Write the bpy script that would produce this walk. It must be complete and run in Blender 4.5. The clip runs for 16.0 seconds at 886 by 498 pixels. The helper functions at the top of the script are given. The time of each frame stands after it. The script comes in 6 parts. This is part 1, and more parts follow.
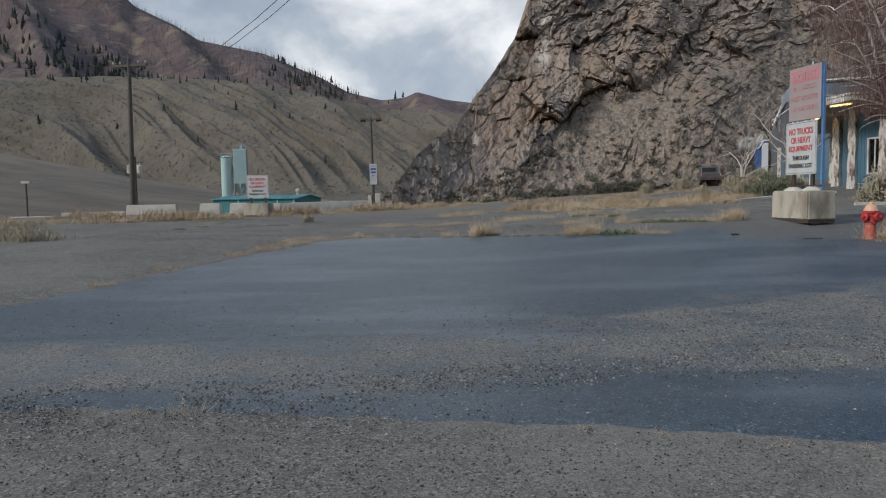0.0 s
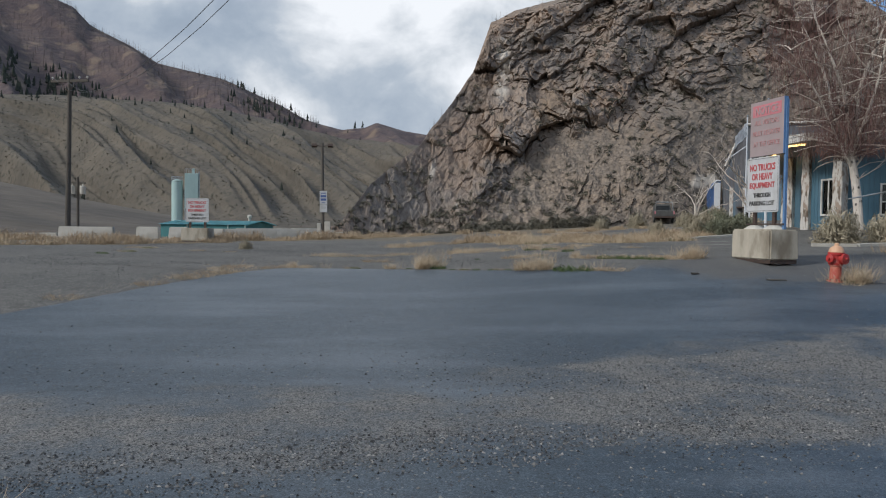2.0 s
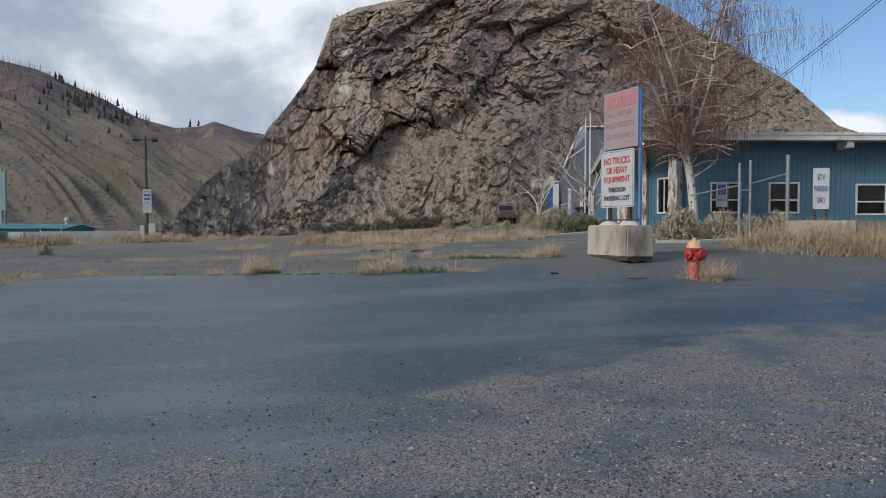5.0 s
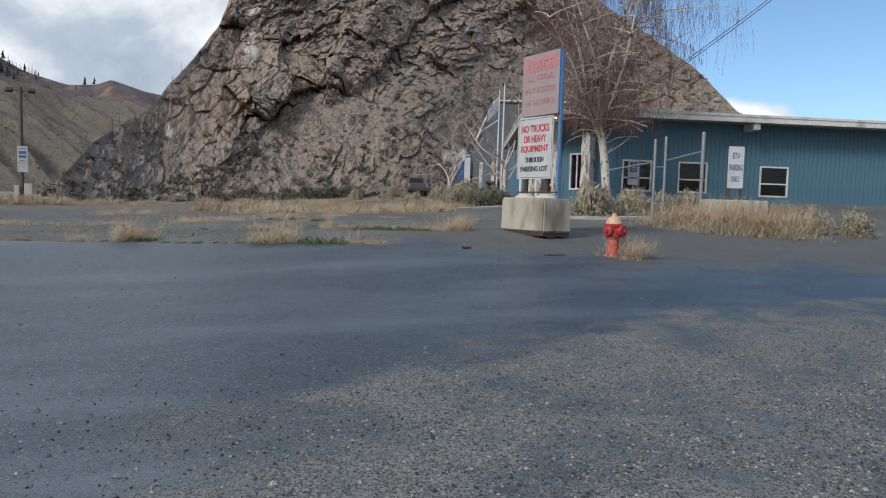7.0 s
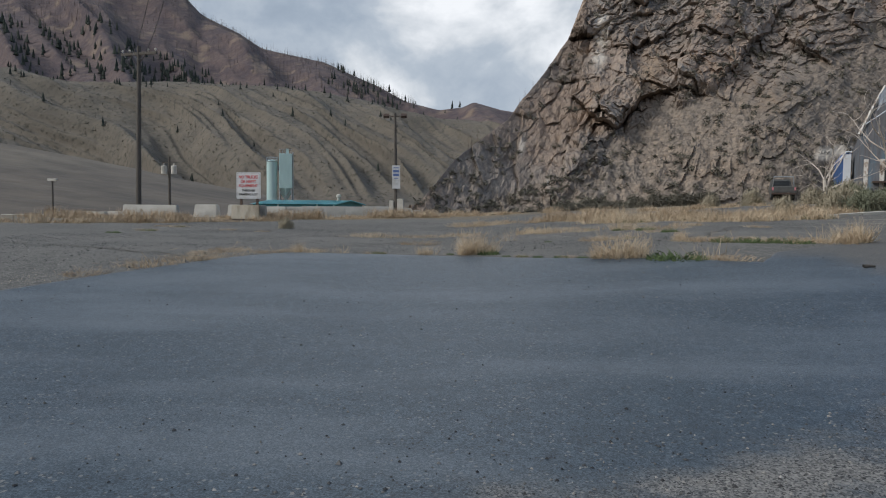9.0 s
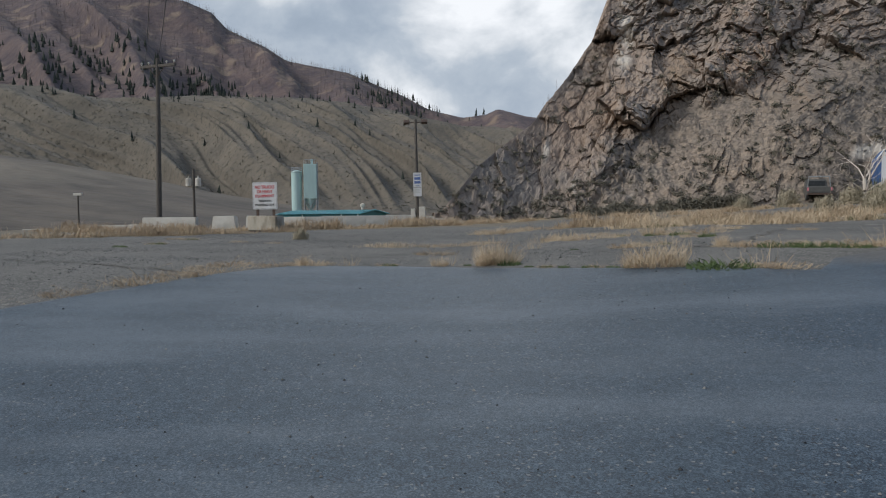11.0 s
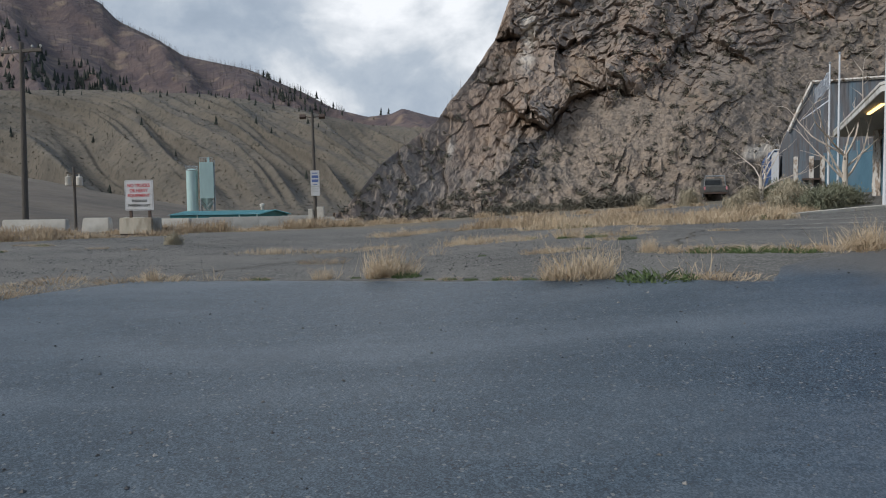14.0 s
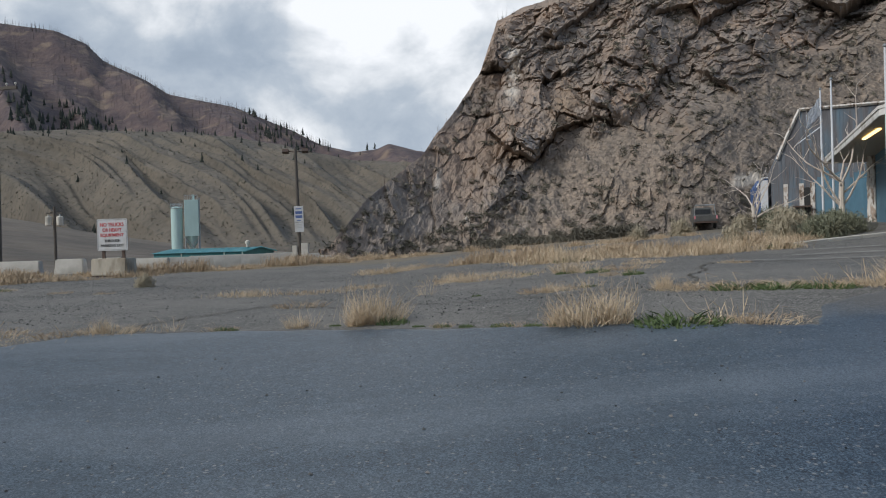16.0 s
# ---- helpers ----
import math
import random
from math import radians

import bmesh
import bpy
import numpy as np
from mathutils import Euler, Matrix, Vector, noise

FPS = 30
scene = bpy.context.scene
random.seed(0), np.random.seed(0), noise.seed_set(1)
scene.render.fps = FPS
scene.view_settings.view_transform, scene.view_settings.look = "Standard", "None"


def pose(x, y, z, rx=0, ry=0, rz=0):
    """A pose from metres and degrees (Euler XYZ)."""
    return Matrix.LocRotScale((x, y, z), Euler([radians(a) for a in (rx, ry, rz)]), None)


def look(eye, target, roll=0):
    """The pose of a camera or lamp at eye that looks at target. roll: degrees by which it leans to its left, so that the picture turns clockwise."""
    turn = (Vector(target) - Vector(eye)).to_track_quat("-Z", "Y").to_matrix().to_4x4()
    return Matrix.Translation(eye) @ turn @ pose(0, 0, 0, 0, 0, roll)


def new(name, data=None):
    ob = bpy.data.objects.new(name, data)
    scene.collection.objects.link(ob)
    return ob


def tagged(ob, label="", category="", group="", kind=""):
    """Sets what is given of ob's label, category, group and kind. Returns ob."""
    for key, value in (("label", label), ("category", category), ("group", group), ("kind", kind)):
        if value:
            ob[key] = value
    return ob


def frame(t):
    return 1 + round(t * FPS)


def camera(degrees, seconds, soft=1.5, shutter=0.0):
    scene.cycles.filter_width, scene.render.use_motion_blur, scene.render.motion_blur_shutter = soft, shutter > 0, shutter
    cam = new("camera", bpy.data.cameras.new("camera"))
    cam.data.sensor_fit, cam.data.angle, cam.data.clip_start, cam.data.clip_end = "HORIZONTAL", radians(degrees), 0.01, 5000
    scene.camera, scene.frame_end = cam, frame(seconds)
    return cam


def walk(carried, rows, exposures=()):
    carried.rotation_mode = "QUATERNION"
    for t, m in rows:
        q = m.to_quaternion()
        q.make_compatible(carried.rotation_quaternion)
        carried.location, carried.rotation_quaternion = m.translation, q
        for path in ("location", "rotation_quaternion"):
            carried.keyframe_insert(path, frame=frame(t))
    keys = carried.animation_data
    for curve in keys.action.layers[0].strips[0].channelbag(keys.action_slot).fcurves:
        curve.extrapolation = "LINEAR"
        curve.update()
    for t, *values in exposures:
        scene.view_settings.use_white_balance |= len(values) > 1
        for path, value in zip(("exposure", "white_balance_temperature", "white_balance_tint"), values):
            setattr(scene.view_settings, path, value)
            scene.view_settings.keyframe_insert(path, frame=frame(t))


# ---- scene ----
cam = camera(62.6, 16.0, soft=1.1)
PATH = [
    (0, (-4.452, -3.415, 0.65), (-4.399, -1.421, 0.505), -0.9),
    (0.5, (-4.295, -2.998, 0.625), (-4.077, -1.015, 0.494), -1.2),
    (1, (-4.245, -2.714, 0.611), (-3.903, -0.747, 0.488), 0.3),
    (1.5, (-4.182, -2.431, 0.619), (-3.878, -0.457, 0.535), 0.6),
    (2, (-4.087, -2.114, 0.598), (-3.914, -0.123, 0.539), 0.7),
    (2.5, (-4.092, -1.877, 0.582), (-3.969, 0.118, 0.534), 0.8),
    (3, (-4.101, -1.595, 0.581), (-3.961, 0.4, 0.541), 0.7),
    (3.5, (-3.977, -1.281, 0.578), (-3.707, 0.7, 0.548), 0.3),
    (4, (-3.943, -0.97, 0.54), (-3.548, 0.99, 0.505), 0.7),
    (4.5, (-3.917, -0.617, 0.542), (-3.476, 1.334, 0.501), 0.8),
    (5, (-3.738, -0.341, 0.514), (-3.151, 1.57, 0.464), 0.2),
    (5.2, (-3.673, -0.219, 0.523), (-2.978, 1.656, 0.464), -0.1),
    (7.3, (-3.188, 1.043, 0.428), (-2.371, 2.864, 0.299), 1.9),
    (7.5, (-3.169, 1.167, 0.441), (-2.445, 3.026, 0.3), 1.9),
    (8, (-3.024, 1.372, 0.431), (-2.409, 3.268, 0.265), 1.2),
    (8.5, (-2.886, 1.779, 0.447), (-2.484, 3.731, 0.279), 1.0),
    (9, (-2.941, 2.141, 0.459), (-3.034, 4.135, 0.343), 0.6),
    (9.2, (-2.935, 2.26, 0.46), (-3.133, 4.248, 0.362), 0.3),
    (11.3, (-2.826, 3.37, 0.447), (-2.972, 5.362, 0.352), -0.9),
    (11.5, (-2.821, 3.488, 0.445), (-2.928, 5.483, 0.347), -1.0),
    (12, (-2.787, 3.804, 0.432), (-2.65, 5.797, 0.33), -0.3),
    (12.5, (-2.729, 4.223, 0.436), (-2.421, 6.195, 0.315), -0.3),
    (13, (-2.616, 4.518, 0.443), (-2.294, 6.487, 0.309), -0.1),
    (13.5, (-2.628, 4.866, 0.443), (-2.314, 6.837, 0.314), -0.0),
    (14, (-2.69, 5.12, 0.478), (-2.599, 7.115, 0.379), -0.7),
    (14.5, (-2.643, 5.396, 0.485), (-2.726, 7.393, 0.404), -2.0),
    (15, (-2.685, 5.655, 0.484), (-2.755, 7.653, 0.435), -2.2),
    (15.5, (-2.745, 5.905, 0.514), (-2.723, 7.905, 0.505), -1.9),
    (16, (-2.664, 6.202, 0.523), (-2.538, 8.198, 0.515), -1.7),
]
EXPOSURES = [(0.0, 0.56, 6250, 10), (1.5, 0.64, 6200, 10), (2.5, 0.52, 6200, 10), (5.0, 0.58, 6150, 10), (8.0, 0.74, 6150, 10), (8.5, 0.74, 6200, 10), (9.0, 0.58, 6250, 10), (12.5, 0.7, 6250, 10), (13.0, 0.74, 6250, 10), (14.5, 0.59, 6250, 10), (16.0, 0.64, 6250, 10)]
walk(cam, [(t, look(eye, target, roll)) for t, eye, target, roll in PATH], EXPOSURES)

# ---------------------------------------------------------------- light
world = bpy.data.worlds.new("world")
scene.world = world
world.use_nodes = True
SUN_EL, SUN_AZ = radians(36), radians(-112)


def build_sky():
    nt = world.node_tree
    nd, ln = nt.nodes, nt.links
    nd.clear()
    out = nd.new("ShaderNodeOutputWorld")
    bg = nd.new("ShaderNodeBackground")
    sky = nd.new("ShaderNodeTexSky")
    sky.sky_type, sky.sun_disc = "NISHITA", False
    sky.sun_elevation, sky.sun_rotation = SUN_EL, SUN_AZ
    sky.air_density, sky.dust_density = 1.0, 0.6
    co = nd.new("ShaderNodeTexCoord")
    mp = nd.new("ShaderNodeMapping")
    mp.inputs["Scale"].default_value = (2.0, 2.0, 2.7)
    mp.inputs["Location"].default_value = (0.35, 0.1, 0.4)
    ln.new(co.outputs["Generated"], mp.inputs["Vector"])

    def cloud_noise(scale, detail, rough, distortion):
        n = nd.new("ShaderNodeTexNoise")
        for key, v in (("Scale", scale), ("Detail", detail), ("Roughness", rough), ("Distortion", distortion)):
            n.inputs[key].default_value = v
        ln.new(mp.outputs["Vector"], n.inputs["Vector"])
        return n.outputs["Fac"]

    def calc(op, a, b=0.0, c=0.0):
        n = nd.new("ShaderNodeMath")
        n.operation = op
        for sock, v in zip(n.inputs, (a, b, c)):
            if isinstance(v, bpy.types.NodeSocket):
                ln.new(v, sock)
            else:
                sock.default_value = v
        return n.outputs[0]

    def span(val, a, b, c, d):
        r = nd.new("ShaderNodeMapRange")
        r.interpolation_type = "SMOOTHSTEP"
        for key, v in zip(("From Min", "From Max", "To Min", "To Max"), (a, b, c, d)):
            r.inputs[key].default_value = v
        ln.new(val, r.inputs["Value"])
        return r.outputs["Result"]

    def towards(az, el):
        """Cosine of the angle between the view and a heading."""
        n = nd.new("ShaderNodeVectorMath")
        n.operation = "DOT_PRODUCT"
        ln.new(co.outputs["Generated"], n.inputs[0])
        a, e = radians(az), radians(el)
        n.inputs[1].default_value = (math.sin(a) * math.cos(e), math.cos(a) * math.cos(e), math.sin(e))
        return n.outputs["Value"]

    broad, puffs, wisps = cloud_noise(1.1, 5, 0.5, 0.2), cloud_noise(2.6, 9, 0.5, 0.3), cloud_noise(7.0, 8, 0.6, 0.3)
    sep = nd.new("ShaderNodeSeparateXYZ")
    ln.new(co.outputs["Generated"], sep.inputs["Vector"])
    # cover thins out towards the east, where blue shows, but for one low bank of cumulus
    cover = calc("ADD", calc("MULTIPLY_ADD", puffs, 0.5, calc("MULTIPLY", broad, 0.5)), span(sep.outputs["X"], 0.34, 0.62, 0.27, -0.2))
    bank = calc("MULTIPLY", span(towards(46.5, 8.2), math.cos(radians(5.5)), math.cos(radians(1.5)), 0.0, 0.42), span(sep.outputs["Z"], 0.105, 0.165, 1.0, 0.35))
    cover = calc("ADD", cover, bank)
    # the deck is brightest low in the north, where the sun reaches through it
    light = calc("ADD", calc("MULTIPLY_ADD", puffs, 0.62, calc("MULTIPLY", broad, 0.30)), calc("MULTIPLY", wisps, 0.16))
    light = calc("ADD", light, span(towards(4, 10), 0.94, 1.0, 0.0, 0.085))
    light = calc("ADD", light, calc("MULTIPLY", bank, 0.35))
    shade = nd.new("ShaderNodeValToRGB")
    cr = shade.color_ramp
    cr.elements[0].position, cr.elements[0].color = 0.42, (2.0, 2.4, 2.9, 1)
    cr.elements[1].position, cr.elements[1].color = 0.67, (6.2, 6.25, 6.3, 1)
    for p, c in ((0.50, (2.5, 2.9, 3.4)), (0.56, (3.2, 3.55, 3.95)), (0.605, (4.4, 4.6, 4.8))):
        cr.elements.new(p).color = (*c, 1)
    ln.new(light, shade.inputs["Fac"])
    mix = nd.new("ShaderNodeMixRGB")
    ln.new(span(cover, 0.5, 0.6, 0.0, 1.0), mix.inputs[0])
    clear = nd.new("ShaderNodeMixRGB")
    clear.blend_type = "MULTIPLY"
    clear.inputs[0].default_value, clear.inputs[2].default_value = 1.0, (0.62, 0.72, 0.8, 1)
    ln.new(sky.outputs["Color"], clear.inputs[1])
    ln.new(clear.outputs["Color"], mix.inputs[1])
    ln.new(shade.outputs["Color"], mix.inputs[2])
    ln.new(mix.outputs["Color"], bg.inputs["Color"])
    bg.inputs["Strength"].default_value = 0.10
    ln.new(bg.outputs["Background"], out.inputs["Surface"])


build_sky()
sun_data = bpy.data.lights.new("sun", "SUN")
sun_data.energy, sun_data.angle, sun_data.color = 1.5, radians(14), (1.0, 0.95, 0.88)
sun = new("sun", sun_data)
sun.matrix_world = look((-60 * math.cos(SUN_EL), 40, 60), (0, 10, 0))
sun.rotation_euler = Vector((math.sin(SUN_AZ) * math.cos(SUN_EL), math.cos(SUN_AZ) * math.cos(SUN_EL), math.sin(SUN_EL))).to_track_quat("Z", "Y").to_euler()

# ---------------------------------------------------------------- materials


def material(name, base, base2=None, scale=8.0, rough=0.8, rough2=None, bump=0.2, bump_scale=40.0, metal=0.0, spec=0.5, stain=None, stain_scale=0.6, detail=6.0, stretch=(1, 1, 1), per_object=0.0, lo=0.35, hi=0.65, stain_lo=0.5, stain_hi=0.7, dist=0.02):
    """Two-scale procedural paint: fine grain from base to base2, large stains, fine relief."""
    m = bpy.data.materials.new(name)
    m.use_nodes = True
    nd, ln = m.node_tree.nodes, m.node_tree.links
    bs = nd["Principled BSDF"]
    base2 = base2 or tuple(c * 0.75 for c in base)
    co = nd.new("ShaderNodeTexCoord")
    mp = nd.new("ShaderNodeMapping")
    mp.inputs["Scale"].default_value = stretch
    ln.new(co.outputs["Object"], mp.inputs["Vector"])
    n1 = nd.new("ShaderNodeTexNoise")
    n1.inputs["Scale"].default_value, n1.inputs["Detail"].default_value = scale, detail
    n1.inputs["Roughness"].default_value = 0.65
    ln.new(mp.outputs["Vector"], n1.inputs["Vector"])
    r1 = nd.new("ShaderNodeMapRange")
    r1.inputs["From Min"].default_value, r1.inputs["From Max"].default_value = lo, hi
    ln.new(n1.outputs["Fac"], r1.inputs["Value"])
    mx = nd.new("ShaderNodeMixRGB")
    mx.inputs[1].default_value, mx.inputs[2].default_value = (*base, 1), (*base2, 1)
    ln.new(r1.outputs["Result"], mx.inputs[0])
    col = mx.outputs["Color"]
    if stain:
        n2 = nd.new("ShaderNodeTexNoise")
        n2.inputs["Scale"].default_value, n2.inputs["Detail"].default_value = stain_scale, 7
        ln.new(mp.outputs["Vector"], n2.inputs["Vector"])
        r2 = nd.new("ShaderNodeMapRange")
        r2.inputs["From Min"].default_value, r2.inputs["From Max"].default_value = stain_lo, stain_hi
        ln.new(n2.outputs["Fac"], r2.inputs["Value"])
        m2 = nd.new("ShaderNodeMixRGB")
        ln.new(r2.outputs["Result"], m2.inputs[0])
        ln.new(col, m2.inputs[1])
        m2.inputs[2].default_value = (*stain, 1)
        col = m2.outputs["Color"]
    if per_object:
        oi = nd.new("ShaderNodeObjectInfo")
        mr = nd.new("ShaderNodeMapRange")
        mr.inputs["To Min"].default_value, mr.inputs["To Max"].default_value = 1 - per_object, 1 + per_object
        ln.new(oi.outputs["Random"], mr.inputs["Value"])
        m3 = nd.new("ShaderNodeMixRGB")
        m3.blend_type = "MULTIPLY"
        m3.inputs[0].default_value = 1
        ln.new(col, m3.inputs[1])
        ln.new(mr.outputs["Result"], m3.inputs[2])
        col = m3.outputs["Color"]
    ln.new(col, bs.inputs["Base Color"])
    bs.inputs["Metallic"].default_value = metal
    bs.inputs["Specular IOR Level"].default_value = spec
    bs.inputs["Roughness"].default_value = rough
    if rough2 is not None:
        rr = nd.new("ShaderNodeMapRange")
        rr.inputs["To Min"].default_value, rr.inputs["To Max"].default_value = rough, rough2
        ln.new(r1.outputs["Result"], rr.inputs["Value"])
        ln.new(rr.outputs["Result"], bs.inputs["Roughness"])
    if bump:
        n3 = nd.new("ShaderNodeTexNoise")
        n3.inputs["Scale"].default_value, n3.inputs["Detail"].default_value = bump_scale, 5
        ln.new(mp.outputs["Vector"], n3.inputs["Vector"])
        bp = nd.new("ShaderNodeBump")
        bp.inputs["Strength"].default_value, bp.inputs["Distance"].default_value = bump, dist
        ln.new(n3.outputs["Fac"], bp.inputs["Height"])
        ln.new(bp.outputs["Normal"], bs.inputs["Normal"])
    return m


M = {}
def nodes_of(name):
    m = bpy.data.materials.new(name)
    m.use_nodes = True
    return m, m.node_tree.nodes, m.node_tree.links, m.node_tree.nodes["Principled BSDF"]


def noise_node(nd, ln, vec, scale, detail=5, rough=0.6):
    n = nd.new("ShaderNodeTexNoise")
    n.inputs["Scale"].default_value, n.inputs["Detail"].default_value, n.inputs["Roughness"].default_value = scale, detail, rough
    ln.new(vec, n.inputs["Vector"])
    return n.outputs["Fac"]


def ranged(nd, ln, val, a, b, c=0.0, d=1.0):
    r = nd.new("ShaderNodeMapRange")
    for key, v in zip(("From Min", "From Max", "To Min", "To Max"), (a, b, c, d)):
        r.inputs[key].default_value = v
    ln.new(val, r.inputs["Value"])
    return r.outputs["Result"]


def blend(nd, ln, fac, a, b, mode="MIX"):
    x = nd.new("ShaderNodeMixRGB")
    x.blend_type = mode
    for sock, v in zip(x.inputs, (fac, a, b)):
        if isinstance(v, bpy.types.NodeSocket):
            ln.new(v, sock)
        elif isinstance(v, tuple):
            sock.default_value = (*v, 1)
        else:
            sock.default_value = v
    return x.outputs["Color"]


def attribute(nd, name):
    a = nd.new("ShaderNodeAttribute")
    a.attribute_name = name
    return a.outputs["Fac"]


def bumped(nd, ln, bs, height, strength, dist):
    b = nd.new("ShaderNodeBump")
    b.inputs["Strength"].default_value, b.inputs["Distance"].default_value = strength, dist
    ln.new(height, b.inputs["Height"])
    ln.new(b.outputs["Normal"], bs.inputs["Normal"])


def specks(nd, ln, vec, scale):
    """Aggregate: a random value for each stone of a cell pattern."""
    v = nd.new("ShaderNodeTexVoronoi")
    v.inputs["Scale"].default_value = scale
    ln.new(vec, v.inputs["Vector"])
    w = nd.new("ShaderNodeTexWhiteNoise")
    ln.new(v.outputs["Position"], w.inputs["Vector"])
    return w.outputs["Value"], v.outputs["Distance"]


def ground_material():
    m, nd, ln, bs = nodes_of("old_asphalt")
    vec = nd.new("ShaderNodeTexCoord").outputs["Object"]
    sp, d = specks(nd, ln, vec, 90)
    sp2, d2 = specks(nd, ln, vec, 56)
    col = blend(nd, ln, ranged(nd, ln, sp, 0.2, 1.0), (0.078, 0.077, 0.072), (0.192, 0.185, 0.17))
    col = blend(nd, ln, ranged(nd, ln, sp2, 0.86, 0.93), col, (0.25, 0.24, 0.22))
    col = blend(nd, ln, ranged(nd, ln, sp2, 0.14, 0.08), col, (0.035, 0.034, 0.032))
    sp3, d3 = specks(nd, ln, vec, 13)
    col = blend(nd, ln, 1.0, col, blend(nd, ln, sp3, (0.86, 0.86, 0.86), (1.13, 1.13, 1.12)), "MULTIPLY")
    big = noise_node(nd, ln, vec, 0.35, 8, 0.6)
    col = blend(nd, ln, ranged(nd, ln, big, 0.4, 0.68), col, blend(nd, ln, sp, (0.12, 0.115, 0.104), (0.235, 0.222, 0.2)))
    mid = noise_node(nd, ln, vec, 3.0, 6, 0.65)
    col = blend(nd, ln, ranged(nd, ln, mid, 0.5, 0.75, 0, 0.55), col, (0.085, 0.082, 0.077))
    vc = nd.new("ShaderNodeTexVoronoi")
    vc.feature, vc.inputs["Scale"].default_value = "DISTANCE_TO_EDGE", 0.32
    wv = nd.new("ShaderNodeVectorMath")
    wn = nd.new("ShaderNodeTexNoise")
    wn.inputs["Scale"].default_value = 1.3
    ln.new(vec, wn.inputs["Vector"])
    wv.operation = "ADD"
    ln.new(vec, wv.inputs[0])
    ln.new(wn.outputs["Color"], wv.inputs[1])
    ln.new(wv.outputs[0], vc.inputs["Vector"])
    col = blend(nd, ln, ranged(nd, ln, vc.outputs["Distance"], 0.0015, 0.006, 0.35, 0), col, (0.045, 0.042, 0.036))
    soil_n = noise_node(nd, ln, vec, 0.06, 9, 0.65)
    soil = blend(nd, ln, ranged(nd, ln, soil_n, 0.4, 0.62), (0.19, 0.16, 0.115), (0.11, 0.098, 0.078))
    soil = blend(nd, ln, ranged(nd, ln, noise_node(nd, ln, vec, 1.7, 6), 0.45, 0.7, 0, 0.6), soil, (0.24, 0.2, 0.14))
    col = blend(nd, ln, attribute(nd, "soil"), col, soil)
    ln.new(col, bs.inputs["Base Color"])
    bs.inputs["Roughness"].default_value, bs.inputs["Specular IOR Level"].default_value = 0.9, 0.35
    bumped(nd, ln, bs, sp2, 0.6, 0.012)
    return m


def sealed_material():
    m, nd, ln, bs = nodes_of("sealed_asphalt")
    vec = nd.new("ShaderNodeTexCoord").outputs["Object"]
    sp, d = specks(nd, ln, vec, 110)
    sp2, d2 = specks(nd, ln, vec, 62)
    # Blue in the tar, worn streaks too, is sky sheen put into the colour.
    tar = blend(nd, ln, ranged(nd, ln, sp, 0.3, 1.0), (0.015, 0.029, 0.044), (0.092, 0.124, 0.153))
    sp3, d3 = specks(nd, ln, vec, 15)
    tar = blend(nd, ln, 1.0, tar, blend(nd, ln, sp3, (0.82, 0.83, 0.84), (1.2, 1.19, 1.18)), "MULTIPLY")
    tar = blend(nd, ln, ranged(nd, ln, sp2, 0.975, 0.985), tar, (0.2, 0.2, 0.19))
    tar = blend(nd, ln, ranged(nd, ln, sp2, 0.03, 0.015), tar, (0.008, 0.009, 0.011))
    stretched = nd.new("ShaderNodeMapping")
    stretched.inputs["Scale"].default_value = (0.45, 1.7, 1.0)
    ln.new(vec, stretched.inputs["Vector"])
    big = noise_node(nd, ln, stretched.outputs["Vector"], 0.5, 7, 0.6)
    worn = ranged(nd, ln, big, 0.46, 0.66)
    tar = blend(nd, ln, worn, tar, blend(nd, ln, sp, (0.05, 0.069, 0.086), (0.14, 0.167, 0.195)))
    mid = noise_node(nd, ln, vec, 2.2, 7, 0.7)
    tar = blend(nd, ln, ranged(nd, ln, mid, 0.52, 0.8, 0, 0.6), tar, (0.032, 0.043, 0.056))
    grit = blend(nd, ln, ranged(nd, ln, sp2, 0.0, 1.0), (0.064, 0.064, 0.063), (0.25, 0.24, 0.222))
    grit = blend(nd, ln, ranged(nd, ln, sp, 0.78, 1.0), grit, (0.28, 0.268, 0.245))
    grit = blend(nd, ln, ranged(nd, ln, sp, 0.2, 0.08), grit, (0.022, 0.022, 0.023))
    g = nd.new("ShaderNodeMath")
    g.operation = "MULTIPLY"
    ln.new(attribute(nd, "gravel"), g.inputs[0])
    ln.new(ranged(nd, ln, noise_node(nd, ln, vec, 1.1, 8, 0.7), 0.30, 0.55), g.inputs[1])
    col = blend(nd, ln, g.outputs[0], tar, grit)
    dry = blend(nd, ln, sp, (0.085, 0.081, 0.075), (0.16, 0.15, 0.135))
    dry = blend(nd, ln, ranged(nd, ln, mid, 0.45, 0.7), dry, (0.1, 0.096, 0.09))
    col = blend(nd, ln, attribute(nd, "dry"), col, dry)
    ln.new(col, bs.inputs["Base Color"])
    r = nd.new("ShaderNodeMath")
    r.operation = "MAXIMUM"
    ln.new(g.outputs[0], r.inputs[0])
    ln.new(attribute(nd, "dry"), r.inputs[1])
    ln.new(ranged(nd, ln, r.outputs[0], 0, 1, 0.45, 0.9), bs.inputs["Roughness"])
    bumped(nd, ln, bs, sp2, 0.5, 0.008)
    return m


